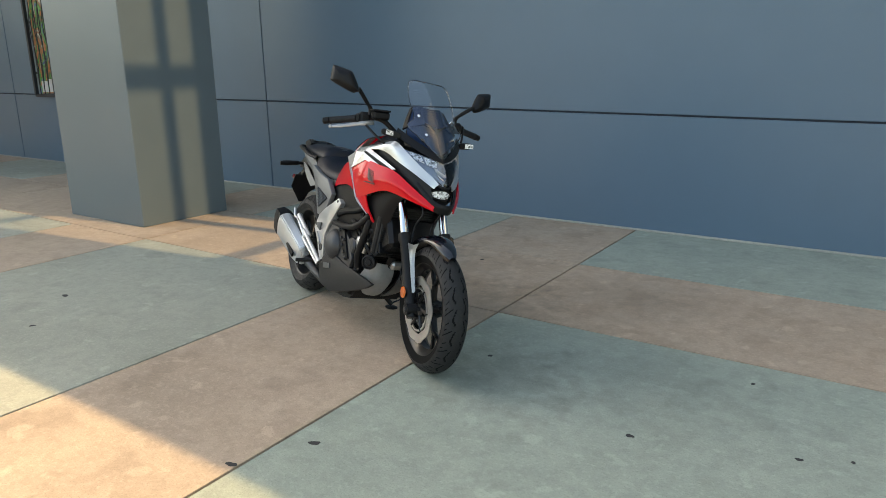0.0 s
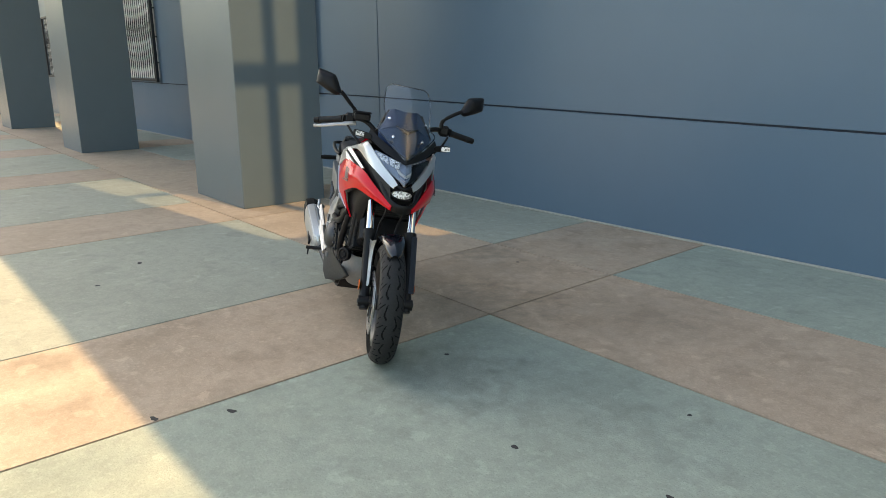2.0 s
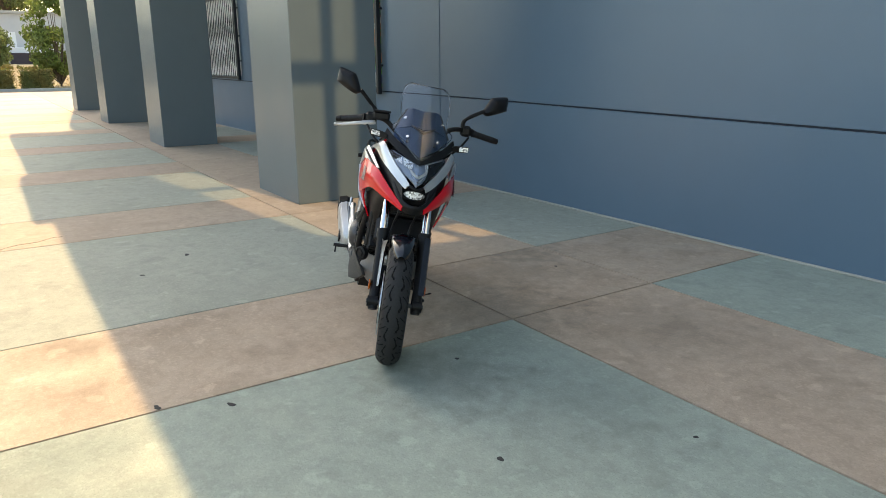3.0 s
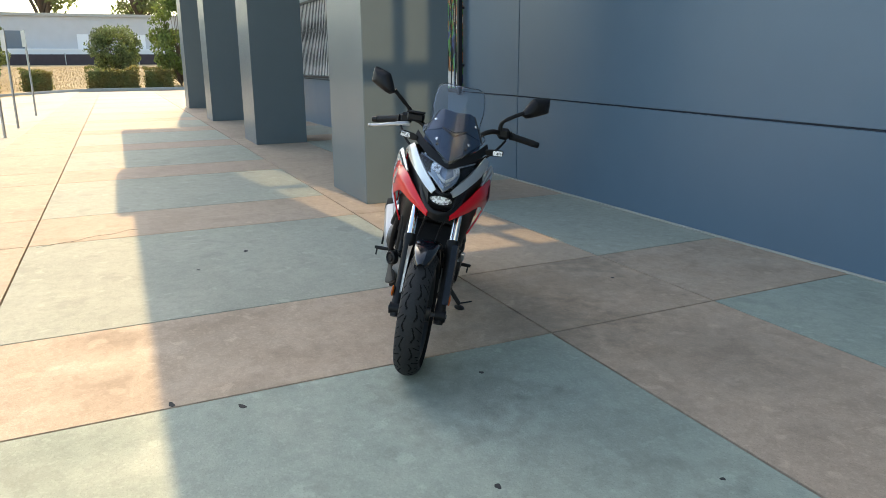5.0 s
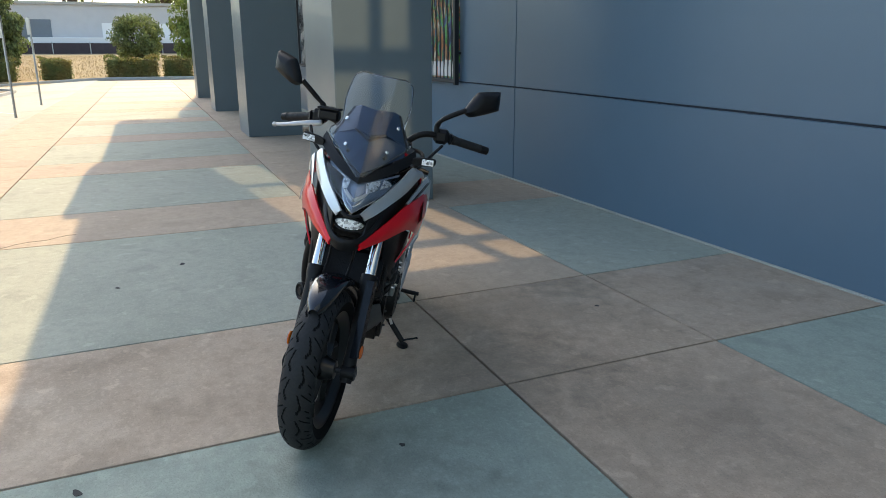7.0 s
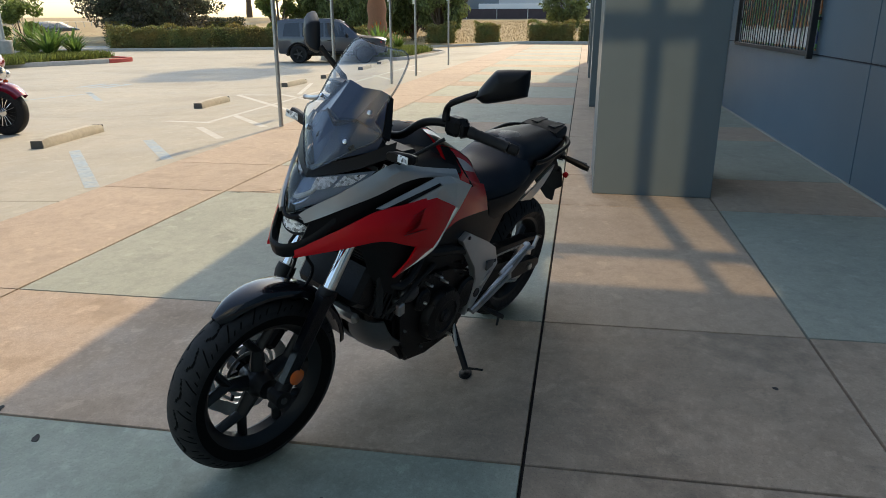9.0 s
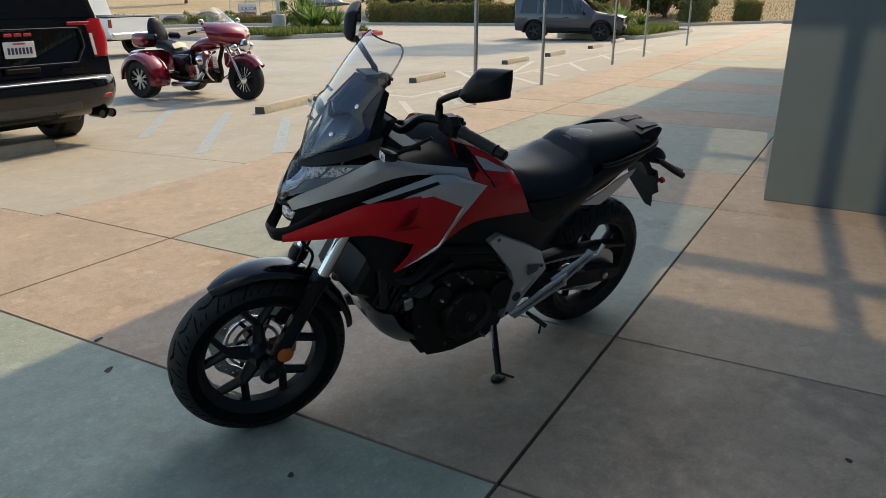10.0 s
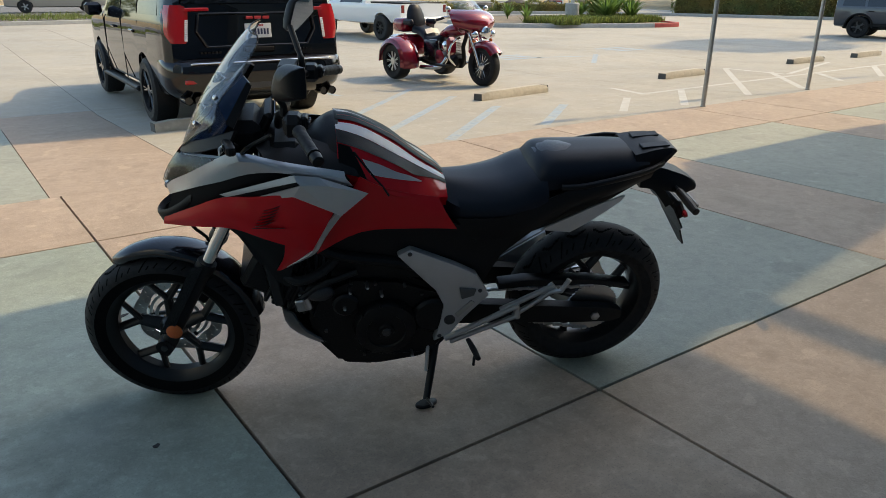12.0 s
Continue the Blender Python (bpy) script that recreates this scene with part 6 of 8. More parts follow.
# chain: upper and lower run, guard
bm = bmesh.new()
for i in range(26):
    t = i / 25
    for za, zb in ((0.435, 0.413), (0.335, 0.215)):
        x = -1.02 - 0.50 * t
        box(bm, (x, 0.095, za + (zb - za) * t), (0.022, 0.014 if i % 2 else 0.008, 0.013), 0.003)
tagged(part("chain", bm, M_STEEL, bike), kind="stuff")
bm = plate([(-1.15, 0.470), (-1.25, 0.478), (-1.50, 0.462), (-1.66, 0.430), (-1.66, 0.415), (-1.50, 0.438), (-1.25, 0.448), (-1.15, 0.445)], 0.120, 0.05, 1, 0.005)
part("chain_guard", bm, M_BLACK, bike)
bm = bmesh.new()
tube(bm, [(-0.99, 0.05, 0.44), (-1.05, 0.05, 0.62), (-1.12, 0.04, 0.78)], 0.03, 12)
part("shock", bm, M_ENGINE, bike)
bm = bmesh.new()
loft(bm, [[(x, y, zb), (x, y, zt)] + [(x, -y, zt), (x, -y, zb)] for x, y, zb, zt in ((-0.95, 0.12, 0.52, 0.76), (-1.10, 0.12, 0.56, 0.76), (-1.25, 0.11, 0.68, 0.80), (-1.45, 0.10, 0.74, 0.86), (-1.62, 0.08, 0.83, 0.89))], ring=True, cap=True)
part("under_tail", bm, M_BLACK, bike)
# radiator and its guard
bm = bmesh.new()
Rr = Matrix.Rotation(radians(8), 4, "Y")
box(bm, (-0.365, 0, 0.60), (0.035, 0.31, 0.27), 0.006, Rr)
rad = part("radiator", bm, M_MESH, bike)
bm = bmesh.new()
for i in range(22):
    box(bm, tuple(V(-0.365, 0, 0.60) + Rr @ V(0.021, 0, -0.125 + 0.012 * i)), (0.006, 0.29, 0.003), 0, Rr)
part("radiator_fins", bm, M_BLACK, rad)
# grey quarter panel with a mesh vent, on its right
part("quarter_panel", plate([(-0.915, 0.700), (-1.000, 0.770), (-1.120, 0.790), (-1.250, 0.830), (-1.200, 0.740), (-1.130, 0.640), (-1.085, 0.560), (-1.030, 0.560), (-0.960, 0.620)], 0.196, 0.03, -1, 0.008), M_SIDEGREY, bike, "grey moulded quarter panel")
vent = part("vent", plate([(-0.960, 0.668), (-1.120, 0.712), (-1.070, 0.600)], 0.200, 0.008, -1, 0.002), M_BLACK, bike, "triangular mesh vent")
for k in range(7):
    bm = bmesh.new()
    t = (k + 0.6) / 7.2
    tube(bm, [V(-0.960, -0.203, 0.668).lerp(V(-1.120, -0.203, 0.712), t), V(-0.960, -0.203, 0.668).lerp(V(-1.070, -0.203, 0.600), t)], 0.0028, 5)
    tube(bm, [V(-1.120, -0.203, 0.712).lerp(V(-0.960, -0.203, 0.668), t), V(-1.120, -0.203, 0.712).lerp(V(-1.070, -0.203, 0.600), t)], 0.0028, 5)
    part("mesh_bar", bm, M_GREYPLATE, vent)
# bright exhaust flange at the front of the engine
bm = bmesh.new()
box(bm, (-0.372, 0.008, 0.424), (0.040, 0.125, 0.050), 0.012, Matrix.Rotation(radians(30), 4, "Y"))
part("exhaust_flange", bm, M_ALU, bike, "bright cast exhaust flange")
# header pipes
for y in (-0.05, 0.05):
    bm = bmesh.new()
    tube(bm, [(-0.37, y, 0.47), (-0.42, y, 0.38), (-0.49, y - 0.01, 0.29), (-0.60, -0.02, 0.22), (-0.75, -0.09, 0.185)], 0.019, 12, 5)
    part("header_pipe", bm, M_ENGINE, bike)
# belly pan and keel: left halves in darker colours than the right
for s in (1, -1):
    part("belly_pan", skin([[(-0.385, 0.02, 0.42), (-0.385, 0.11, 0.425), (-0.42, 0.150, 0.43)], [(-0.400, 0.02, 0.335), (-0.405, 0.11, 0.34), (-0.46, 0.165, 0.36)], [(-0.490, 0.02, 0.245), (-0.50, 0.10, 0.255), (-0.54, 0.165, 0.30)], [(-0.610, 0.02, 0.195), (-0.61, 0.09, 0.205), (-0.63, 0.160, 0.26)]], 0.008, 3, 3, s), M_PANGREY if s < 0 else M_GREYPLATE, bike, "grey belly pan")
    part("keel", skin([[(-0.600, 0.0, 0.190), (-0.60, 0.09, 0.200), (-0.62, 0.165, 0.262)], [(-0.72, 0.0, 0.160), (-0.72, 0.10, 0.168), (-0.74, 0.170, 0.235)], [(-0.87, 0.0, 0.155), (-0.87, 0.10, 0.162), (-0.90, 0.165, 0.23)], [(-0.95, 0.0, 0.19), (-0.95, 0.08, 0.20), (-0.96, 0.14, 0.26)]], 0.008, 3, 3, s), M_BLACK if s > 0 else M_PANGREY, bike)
# exhaust on its right
bm = bmesh.new()
tube(bm, [(-0.75, -0.09, 0.175), (-0.92, -0.135, 0.185), (-1.06, -0.165, 0.225), (-1.18, -0.190, 0.285)], [0.024, 0.022, 0.024, 0.028], 14, 4)
part("exhaust_pipe", bm, M_GREYCAST, bike)
rows = []
for t, sc in ((0, 0.45), (0.02, 0.85), (0.08, 1.0), (0.20, 1.04), (0.295, 1.06)):
    c = V(-1.15 - t, -0.205 - 0.13 * t, 0.278 + 0.50 * t)
    rows.append([c + V(z * 0.30, y, z) * sc for y, z in ((-0.052, 0.02), (-0.045, 0.062), (0.0, 0.078), (0.040, 0.060), (0.046, -0.03), (0.01, -0.070), (-0.040, -0.058))])
bm = bmesh.new()
loft(bm, rows, ring=True, cap=True)
bmesh.ops.bevel(bm, geom=list(bm.edges), offset=0.006, segments=2, affect="EDGES")
muf = part("muffler", bm, M_SILVER, bike, "angular brushed silver muffler", angle=25)
rows = []
for t, sc in ((0.290, 1.0), (0.295, 1.09), (0.345, 1.02), (0.362, 0.9), (0.362, 0.5), (0.340, 0.45)):
    c = V(-1.15 - t, -0.205 - 0.13 * t, 0.278 + 0.50 * t)
    rows.append([c + V(z * 0.30, y, z) * sc for y, z in ((-0.052, 0.02), (-0.045, 0.062), (0.0, 0.078), (0.040, 0.060), (0.046, -0.03), (0.01, -0.070), (-0.040, -0.058))])
bm = bmesh.new()
loft(bm, rows, ring=True, cap=True)
part("muffler_cap", bm, M_BLACK, muf, angle=25)
part("muffler_guard", plate([(-1.19, 0.30), (-1.26, 0.335), (-1.36, 0.385), (-1.37, 0.360), (-1.27, 0.305), (-1.20, 0.272)], 0.272, 0.012, -1, 0.003), M_BLACK, muf)
# gear shift, side stand down to the concrete
bm = bmesh.new()
foot = BIKE.inverted() @ V(-2.348, 3.291, 0.012)
piv = V(-0.925, 0.125, 0.235)
tube(bm, [piv + V(0, -0.02, 0.03), piv, piv.lerp(foot, 0.5) + V(0, 0.004, 0), foot + V(0, 0, 0.012)], [0.022, 0.017, 0.014, 0.013], 12)
stand = part("side_stand", bm, M_BLACK, bike, "black side stand propped on the concrete")
bm = bmesh.new()
inv = BIKE.inverted().to_3x3()
rows = []
for h, g in ((0.0, 0.9), (0.003, 1.0), (0.009, 1.0), (0.012, 0.85)):
    rows.append([foot + inv @ V(0.044 * g * math.cos(a), 0.026 * g * math.sin(a), h - 0.011) for a in [2 * math.pi * j / 20 for j in range(20)]])
loft(bm, rows, ring=True, cap=True)
tube(bm, [foot + inv @ V(0, 0, 0.02), foot + inv @ V(0.02, 0.075, 0.028)], 0.005, 8)
part("stand_foot", bm, M_BLACK, stand)
bm = bmesh.new()
tube(bm, [piv + V(0.03, 0.02, 0.04), piv.lerp(foot, 0.45) + V(0.02, 0.01, 0)], 0.007, 8)
part("stand_spring", bm, M_STEEL, stand)


# ---- vehicles ----
def tyre_and_rim(parent, x, y, r, w, rim_mat, spokes, side, wide=0.62):
    """A road wheel: tyre, rim dish, hub cap and spokes."""
    m = Matrix.Translation((x, y, r)) @ Matrix.Rotation(0 if side > 0 else math.pi, 4, "Z")
    bm = bmesh.new()
    ri = r * wide
    lathe(bm, [(ri, -w / 2), (r * 0.86, -w / 2 - 0.004), (r * 0.97, -w * 0.42), (r, -w * 0.30), (r, w * 0.30), (r * 0.97, w * 0.42), (r * 0.86, w / 2 + 0.004), (ri, w / 2), (ri - 0.008, w * 0.40), (ri - 0.008, -w * 0.40)], 44, closed=True)
    wh = part("wheel", bm, M_RUBBER, parent, m=m)
    bm = bmesh.new()
    lathe(bm, [(ri, w * 0.44), (ri - 0.02, w * 0.47), (ri - 0.03, w * 0.36), (ri * 0.9, w * 0.16), (0.02, w * 0.14), (0.02, w * 0.10), (ri * 0.9, w * 0.10), (ri - 0.012, w * 0.2)], 40, closed=True)
    rim = part("rim", bm, M_BLACK, wh)
    for k in range(spokes):
        bm = bmesh.new()
        a = 2 * math.pi * k / spokes
        for d in ((-0.10, 0.10) if spokes < 12 else (0.0,)):
            tube(bm, [(0.03 * math.cos(a), w * 0.36, 0.03 * math.sin(a)), ((ri - 0.018) * math.cos(a + d), w * 0.41, (ri - 0.018) * math.sin(a + d))], (0.018 if spokes < 9 else 0.010 if spokes < 12 else 0.0055) * r / 0.38, 6, flat=0.7)
        part("spoke", bm, rim_mat, wh)
    bm = bmesh.new()
    lathe(bm, [(0.07 * r / 0.38, w * 0.33), (0.07 * r / 0.38, w * 0.42), (0.03, w * 0.44)], 20)
    part("hub_cap", bm, rim_mat, wh)


def car_rings(st):
    """Closed cross-sections from stations: x, sill half-width and height, belt half-width and height, roof half-width and height."""
    out = []
    for x, ws, zs, wb, zb, wr, zr in st:
        half = [(0, zs - 0.02), (ws * 0.8, zs - 0.02), (ws, zs + 0.03), (max(ws, wb) + 0.015, zs + 0.45 * (zb - zs)), (wb + 0.008, zb - 0.05), (wb, zb), (wr + 0.03, zr - 0.10 * (zr - zb) - 0.02), (wr - 0.06, zr - 0.004), (0, zr + 0.012)]
        out.append([(x, y, z) for y, z in half] + [(x, -y, z) for y, z in half[-2:0:-1]])
    return out


def car_shell(st, wells, r, width, n=3):
    rings = car_rings(st)
    cols = [smooth_path([q[j] for q in rings], n) for j in range(len(rings[0]))]
    bm = bmesh.new()
    loft(bm, [[c[i] for c in cols] for i in range(len(cols[0]))], ring=True, cap=True)
    ct = bmesh.new()
    for x in wells:
        for s in (1, -1):
            lathe(ct, [(r * 1.13, -0.19), (r * 1.13, 0.30)] if s > 0 else [(r * 1.13, -0.30), (r * 1.13, 0.19)], 36, (x, s * width, r * 1.02))
    return cut(bm, ct)


def side_glass(st, x0, x1, x0t, x1t, f0, f1, s, out=0.006):
    """A pane set on the upper flank between two stations, between belt and roof."""
    def at(x):
        for a, b in zip(st, st[1:]):
            if min(a[0], b[0]) <= x <= max(a[0], b[0]):
                t = (x - a[0]) / (b[0] - a[0])
                return [p + (q - p) * t for p, q in zip(a, b)]
        return st[0] if abs(x - st[0][0]) < abs(x - st[-1][0]) else st[-1]
    bm = bmesh.new()
    rows = []
    for f in (f0, (f0 + f1) / 2, f1):
        row = []
        for k in range(5):
            t = (f - f0) / (f1 - f0)
            x = (x0 + (x0t - x0) * t) * (1 - k / 4) + (x1 + (x1t - x1) * t) * k / 4
            q = at(x)
            y = q[3] + (q[5] + 0.03 - q[3]) * f + out
            z = q[4] + (q[6] - 0.10 * (q[6] - q[4]) - 0.02 - q[4]) * f
            row.append((x, y * s, z))
        rows.append(row)
    fs = loft(bm, rows)
    bmesh.ops.recalc_face_normals(bm, faces=fs)
    bmesh.ops.solidify(bm, geom=fs, thickness=0.004)
    return bm


def slab_panel(quad, thick=0.008):
    bm = bmesh.new()
    f = bm.faces.new([bm.verts.new(p) for p in quad])
    bmesh.ops.solidify(bm, geom=[f], thickness=thick)
    return bm


# large black sport utility vehicle, nose to the south
SUV = Matrix.Translation((-4.22, -5.46, -0.185)) @ pose(0, 0, 0, 0, 0, -91.0)
suv = thing("sport_utility_vehicle", "large gloss black sport utility vehicle backed towards the walk", "car", SUV)
# x ahead; the rear axle at -1.50, the front one at 1.57
ST = [(-2.58, 0.88, 0.48, 0.94, 1.24, 0.86, 1.40), (-2.50, 0.94, 0.44, 1.00, 1.24, 0.85, 1.62), (-2.42, 0.95, 0.43, 1.01, 1.24, 0.84, 1.84), (-2.20, 0.97, 0.40, 1.02, 1.23, 0.86, 1.92), (-1.50, 0.98, 0.40, 1.02, 1.22, 0.86, 1.95), (0.0, 0.98, 0.40, 1.01, 1.20, 0.84, 1.94), (0.65, 0.98, 0.40, 1.01, 1.19, 0.80, 1.88), (1.05, 0.98, 0.40, 1.00, 1.18, 0.78, 1.55), (1.45, 0.98, 0.42, 0.99, 1.17, 0.86, 1.24), (2.2, 0.96, 0.44, 0.96, 1.08, 0.84, 1.16), (2.60, 0.88, 0.50, 0.88, 0.98, 0.76, 1.06), (2.70, 0.80, 0.55, 0.80, 0.90, 0.70, 0.96)]
part("body", car_shell(ST, (-1.50, 1.57), 0.39, 0.93), M_SUVPAINT, suv, "gloss black bodywork", angle=28)
bm = bmesh.new()
box(bm, (0, 0, 0.55), (4.6, 1.5, 0.5), 0.05)
part("chassis", bm, M_BLACK, suv)
for x in (-1.50, 1.57):
    for s in (1, -1):
        tyre_and_rim(suv, x, 0.90 * s, 0.39, 0.28, M_GLOSSBLACK, 6, s, 0.66)
for s in (1, -1):
    for k, (a, b, at_, bt) in enumerate(((-2.32, -1.42, -2.22, -1.46), (-1.34, -0.42, -1.36, -0.42), (-0.34, 0.72, -0.34, 0.30))):
        part("side_window", side_glass(ST, a, b, at_, bt, 0.08, 0.92, s), M_CARGLASS, suv)
    bm = bmesh.new()
    box(bm, (0.03, 1.0 * s, 0.36), (2.15, 0.13, 0.06), 0.02)
    part("running_board", bm, M_BLACK, suv)
    bm = bmesh.new()
    box(bm, (0.78, 1.14 * s, 1.26), (0.12, 0.22, 0.17), 0.04)
    part("door_mirror", bm, M_GLOSSBLACK, suv)
    for x in (-1.02, 0.10):
        bm = bmesh.new()
        box(bm, (x, 1.035 * s, 1.06), (0.22, 0.03, 0.035), 0.012)
        part("door_handle", bm, M_GLOSSBLACK, suv)
    for x in (-1.38, -0.38, 0.80):
        bm = bmesh.new()
        box(bm, (x, 1.022 * s, 0.80), (0.008, 0.012, 0.78))
        part("door_gap", bm, M_BLACK, suv)
    bm = bmesh.new()
    tube(bm, [(-1.9, 0.76 * s, 1.975), (-1.8, 0.76 * s, 2.0), (0.2, 0.74 * s, 1.99), (0.3, 0.74 * s, 1.955)], 0.018, 8, 2)
    part("roof_rail", bm, M_GLOSSBLACK, suv)
    # tall tail lamps
    rows = []
    for z, y0, y1 in ((1.00, 0.80, 0.985), (1.12, 0.775, 1.005), (1.27, 0.755, 0.99), (1.39, 0.735, 0.955)):
        rows.append([(-2.590 + 0.02 * (z > 1.3), y0 * s, z), (-2.60 + 0.02 * (z > 1.3), (y0 + 0.08) * s, z), (-2.575, (y1 - 0.03) * s, z), (-2.44, (y1 + 0.012) * s, z)])
    lamp = part("tail_lamp", skin([[(p[0], p[1] * s, p[2]) for p in r] for r in rows], 0.03, 3, 3, s), M_CARLAMP, suv, "tall red tail lamp")
    bm = bmesh.new()
    for k in range(12):
        box(bm, (-2.604, (0.802 - 0.0022 * k) * s, 1.030 + 0.0185 * k), (0.008, 0.034, 0.0165), 0.003)
    part("lamp_segments", bm, M_STRIPE, lamp)
    bm = bmesh.new()
    box(bm, (-2.600, 0.66 * s, 1.345), (0.02, 0.26, 0.035), 0.006)
    part("lamp_arm", bm, M_CARLAMP, lamp)
    bm = bmesh.new()
    box(bm, (-2.665, 0.76 * s, 0.60), (0.03, 0.24, 0.045), 0.008)
    part("bumper_reflector", bm, M_CARLAMP, suv)
    bm = bmesh.new()
    for d in (-0.055, 0.055):
        tube(bm, [(-2.45, (0.80 + d) * s, 0.40), (-2.66, (0.80 + d) * s, 0.40)], 0.048, 18, cap=False)
        tube(bm, [(-2.64, (0.80 + d) * s, 0.40), (-2.45, (0.80 + d) * s, 0.40)], 0.040, 18)
    part("exhaust_tip", bm, M_GLOSSBLACK, suv)
# rear bumper, tailgate glass, trim
rows = []
for z, x, w in ((0.42, -2.56, 0.90), (0.50, -2.66, 0.97), (0.66, -2.70, 1.00), (0.78, -2.68, 1.00), (0.82, -2.60, 0.98)):
    rows.append([(-2.20, -w - 0.02, z), (x + 0.16, -w, z), (x + 0.02, -w * 0.72, z), (x, 0, z), (x + 0.02, w * 0.72, z), (x + 0.16, w, z), (-2.20, w + 0.02, z)])
part("rear_bumper", skin(rows, 0.02, 4, 3), M_SUVPAINT, suv, "gloss black rear bumper")
bm = bmesh.new()
box(bm, (-2.694, 0, 0.57), (0.02, 1.0, 0.15), 0.008)
part("bumper_insert", bm, mat("grey_bumper_insert", (0.06, 0.06, 0.062), 0.4), suv)
bm = bmesh.new()
box(bm, (-2.700, 0, 0.79), (0.02, 1.62, 0.018), 0.006)
part("bumper_trim", bm, M_CHROME, suv, "thin chrome bumper strip")
part("rear_window", slab_panel([(-2.600, -0.82, 1.405), (-2.600, 0.82, 1.405), (-2.450, 0.76, 1.83), (-2.450, -0.76, 1.83)], 0.014), M_CARGLASS, suv)
bm = bmesh.new()
box(bm, (-2.44, 0, 1.875), (0.26, 1.52, 0.05), 0.02)
part("spoiler", bm, M_SUVPAINT, suv)
# recess round the plate
bm = bmesh.new()
for c, s_ in (((-2.606, 0, 1.30), (0.03, 1.30, 0.022)), ((-2.606, 0, 0.955), (0.03, 1.16, 0.022))):
    box(bm, c, s_, 0.006)
for s in (1, -1):
    tube(bm, [(-2.608, 0.65 * s, 1.30), (-2.608, 0.68 * s, 1.12), (-2.608, 0.58 * s, 0.955)], 0.014, 8)
part("tailgate_trim", bm, M_GLOSSBLACK, suv)
bm = bmesh.new()
box(bm, (-2.612, 0, 1.115), (0.012, 0.305, 0.155), 0.004)
pl = part("number_plate", bm, M_PLATE, suv, "white number plate with dark bars")
bm = bmesh.new()
for k in range(7):
    box(bm, (-2.620, -0.108 + 0.036 * k, 1.105), (0.003, 0.022, 0.062))
part("plate_bars", bm, M_PLATEINK, pl)
bm = bmesh.new()
box(bm, (-2.620, 0, 1.172), (0.003, 0.12, 0.014))
part("plate_header", bm, M_SIGNRED, pl)
bm = bmesh.new()
for k in range(3):
    box(bm, (-2.624, -0.095 + 0.095 * k, 1.255), (0.010, 0.080, 0.034), 0.007)
part("emblem", bm, M_SIGNRED, suv, "three red emblem blocks")
bm = bmesh.new()
box(bm, (-2.612, 0, 0.915), (0.03, 0.36, 0.075), 0.02)
part("tailgate_handle", bm, M_BLACK, suv)
bm = bmesh.new()
for y in (-0.52, 0.55):
    for k in range(6):
        box(bm, (-2.615, y - 0.1 + 0.04 * k, 0.895), (0.004, 0.026, 0.022))
part("tailgate_letters", bm, M_BLACK, suv)

# compact grey-blue four-wheel-drive, nose to the walk
JV = Vector((-27.35, -5.03, 0)) - Vector((-26.7, -7.53, 0))
JANG = math.degrees(math.atan2(JV.y, JV.x))
JEEP = Matrix.Translation((-27.12, -6.00, -0.2)) @ pose(0, 0, 0, 0, 0, JANG) @ Matrix.Translation((0, 0.80, 0))
jeep = thing("compact_suv", "small boxy blue-grey car parked nose to the planter", "car", JEEP)
JS = [(-2.05, 0.74, 0.40, 0.84, 0.98, 0.70, 1.55), (-1.95, 0.82, 0.36, 0.89, 0.98, 0.74, 1.62), (-1.2, 0.84, 0.34, 0.90, 0.97, 0.74, 1.67), (0.0, 0.84, 0.34, 0.90, 0.96, 0.73, 1.66), (0.45, 0.84, 0.34, 0.90, 0.96, 0.70, 1.58), (0.90, 0.84, 0.36, 0.89, 0.96, 0.70, 1.22), (1.15, 0.84, 0.38, 0.89, 0.97, 0.78, 1.05), (1.85, 0.82, 0.40, 0.86, 0.92, 0.76, 0.99), (2.10, 0.76, 0.44, 0.80, 0.84, 0.70, 0.92)]
part("body", car_shell(JS, (-1.27, 1.28), 0.345, 0.82), M_JEEPPAINT, jeep, "blue-grey bodywork", angle=28)
bm = bmesh.new()
box(bm, (0, 0, 0.45), (3.6, 1.35, 0.35), 0.04)
part("chassis", bm, M_BLACK, jeep)
for x in (-1.27, 1.28):
    for s in (1, -1):
        tyre_and_rim(jeep, x, 0.79 * s, 0.345, 0.22, M_GREYCAST, 5, s, 0.62)
        bm = bmesh.new()
        P = [(x + 0.42 * math.cos(a), 0.905 * s, 0.35 + 0.42 * math.sin(a)) for a in [math.pi * k / 12 for k in range(13)]]
        tube(bm, P, 0.032, 8)
        part("wheel_arch", bm, M_BLACK, jeep)
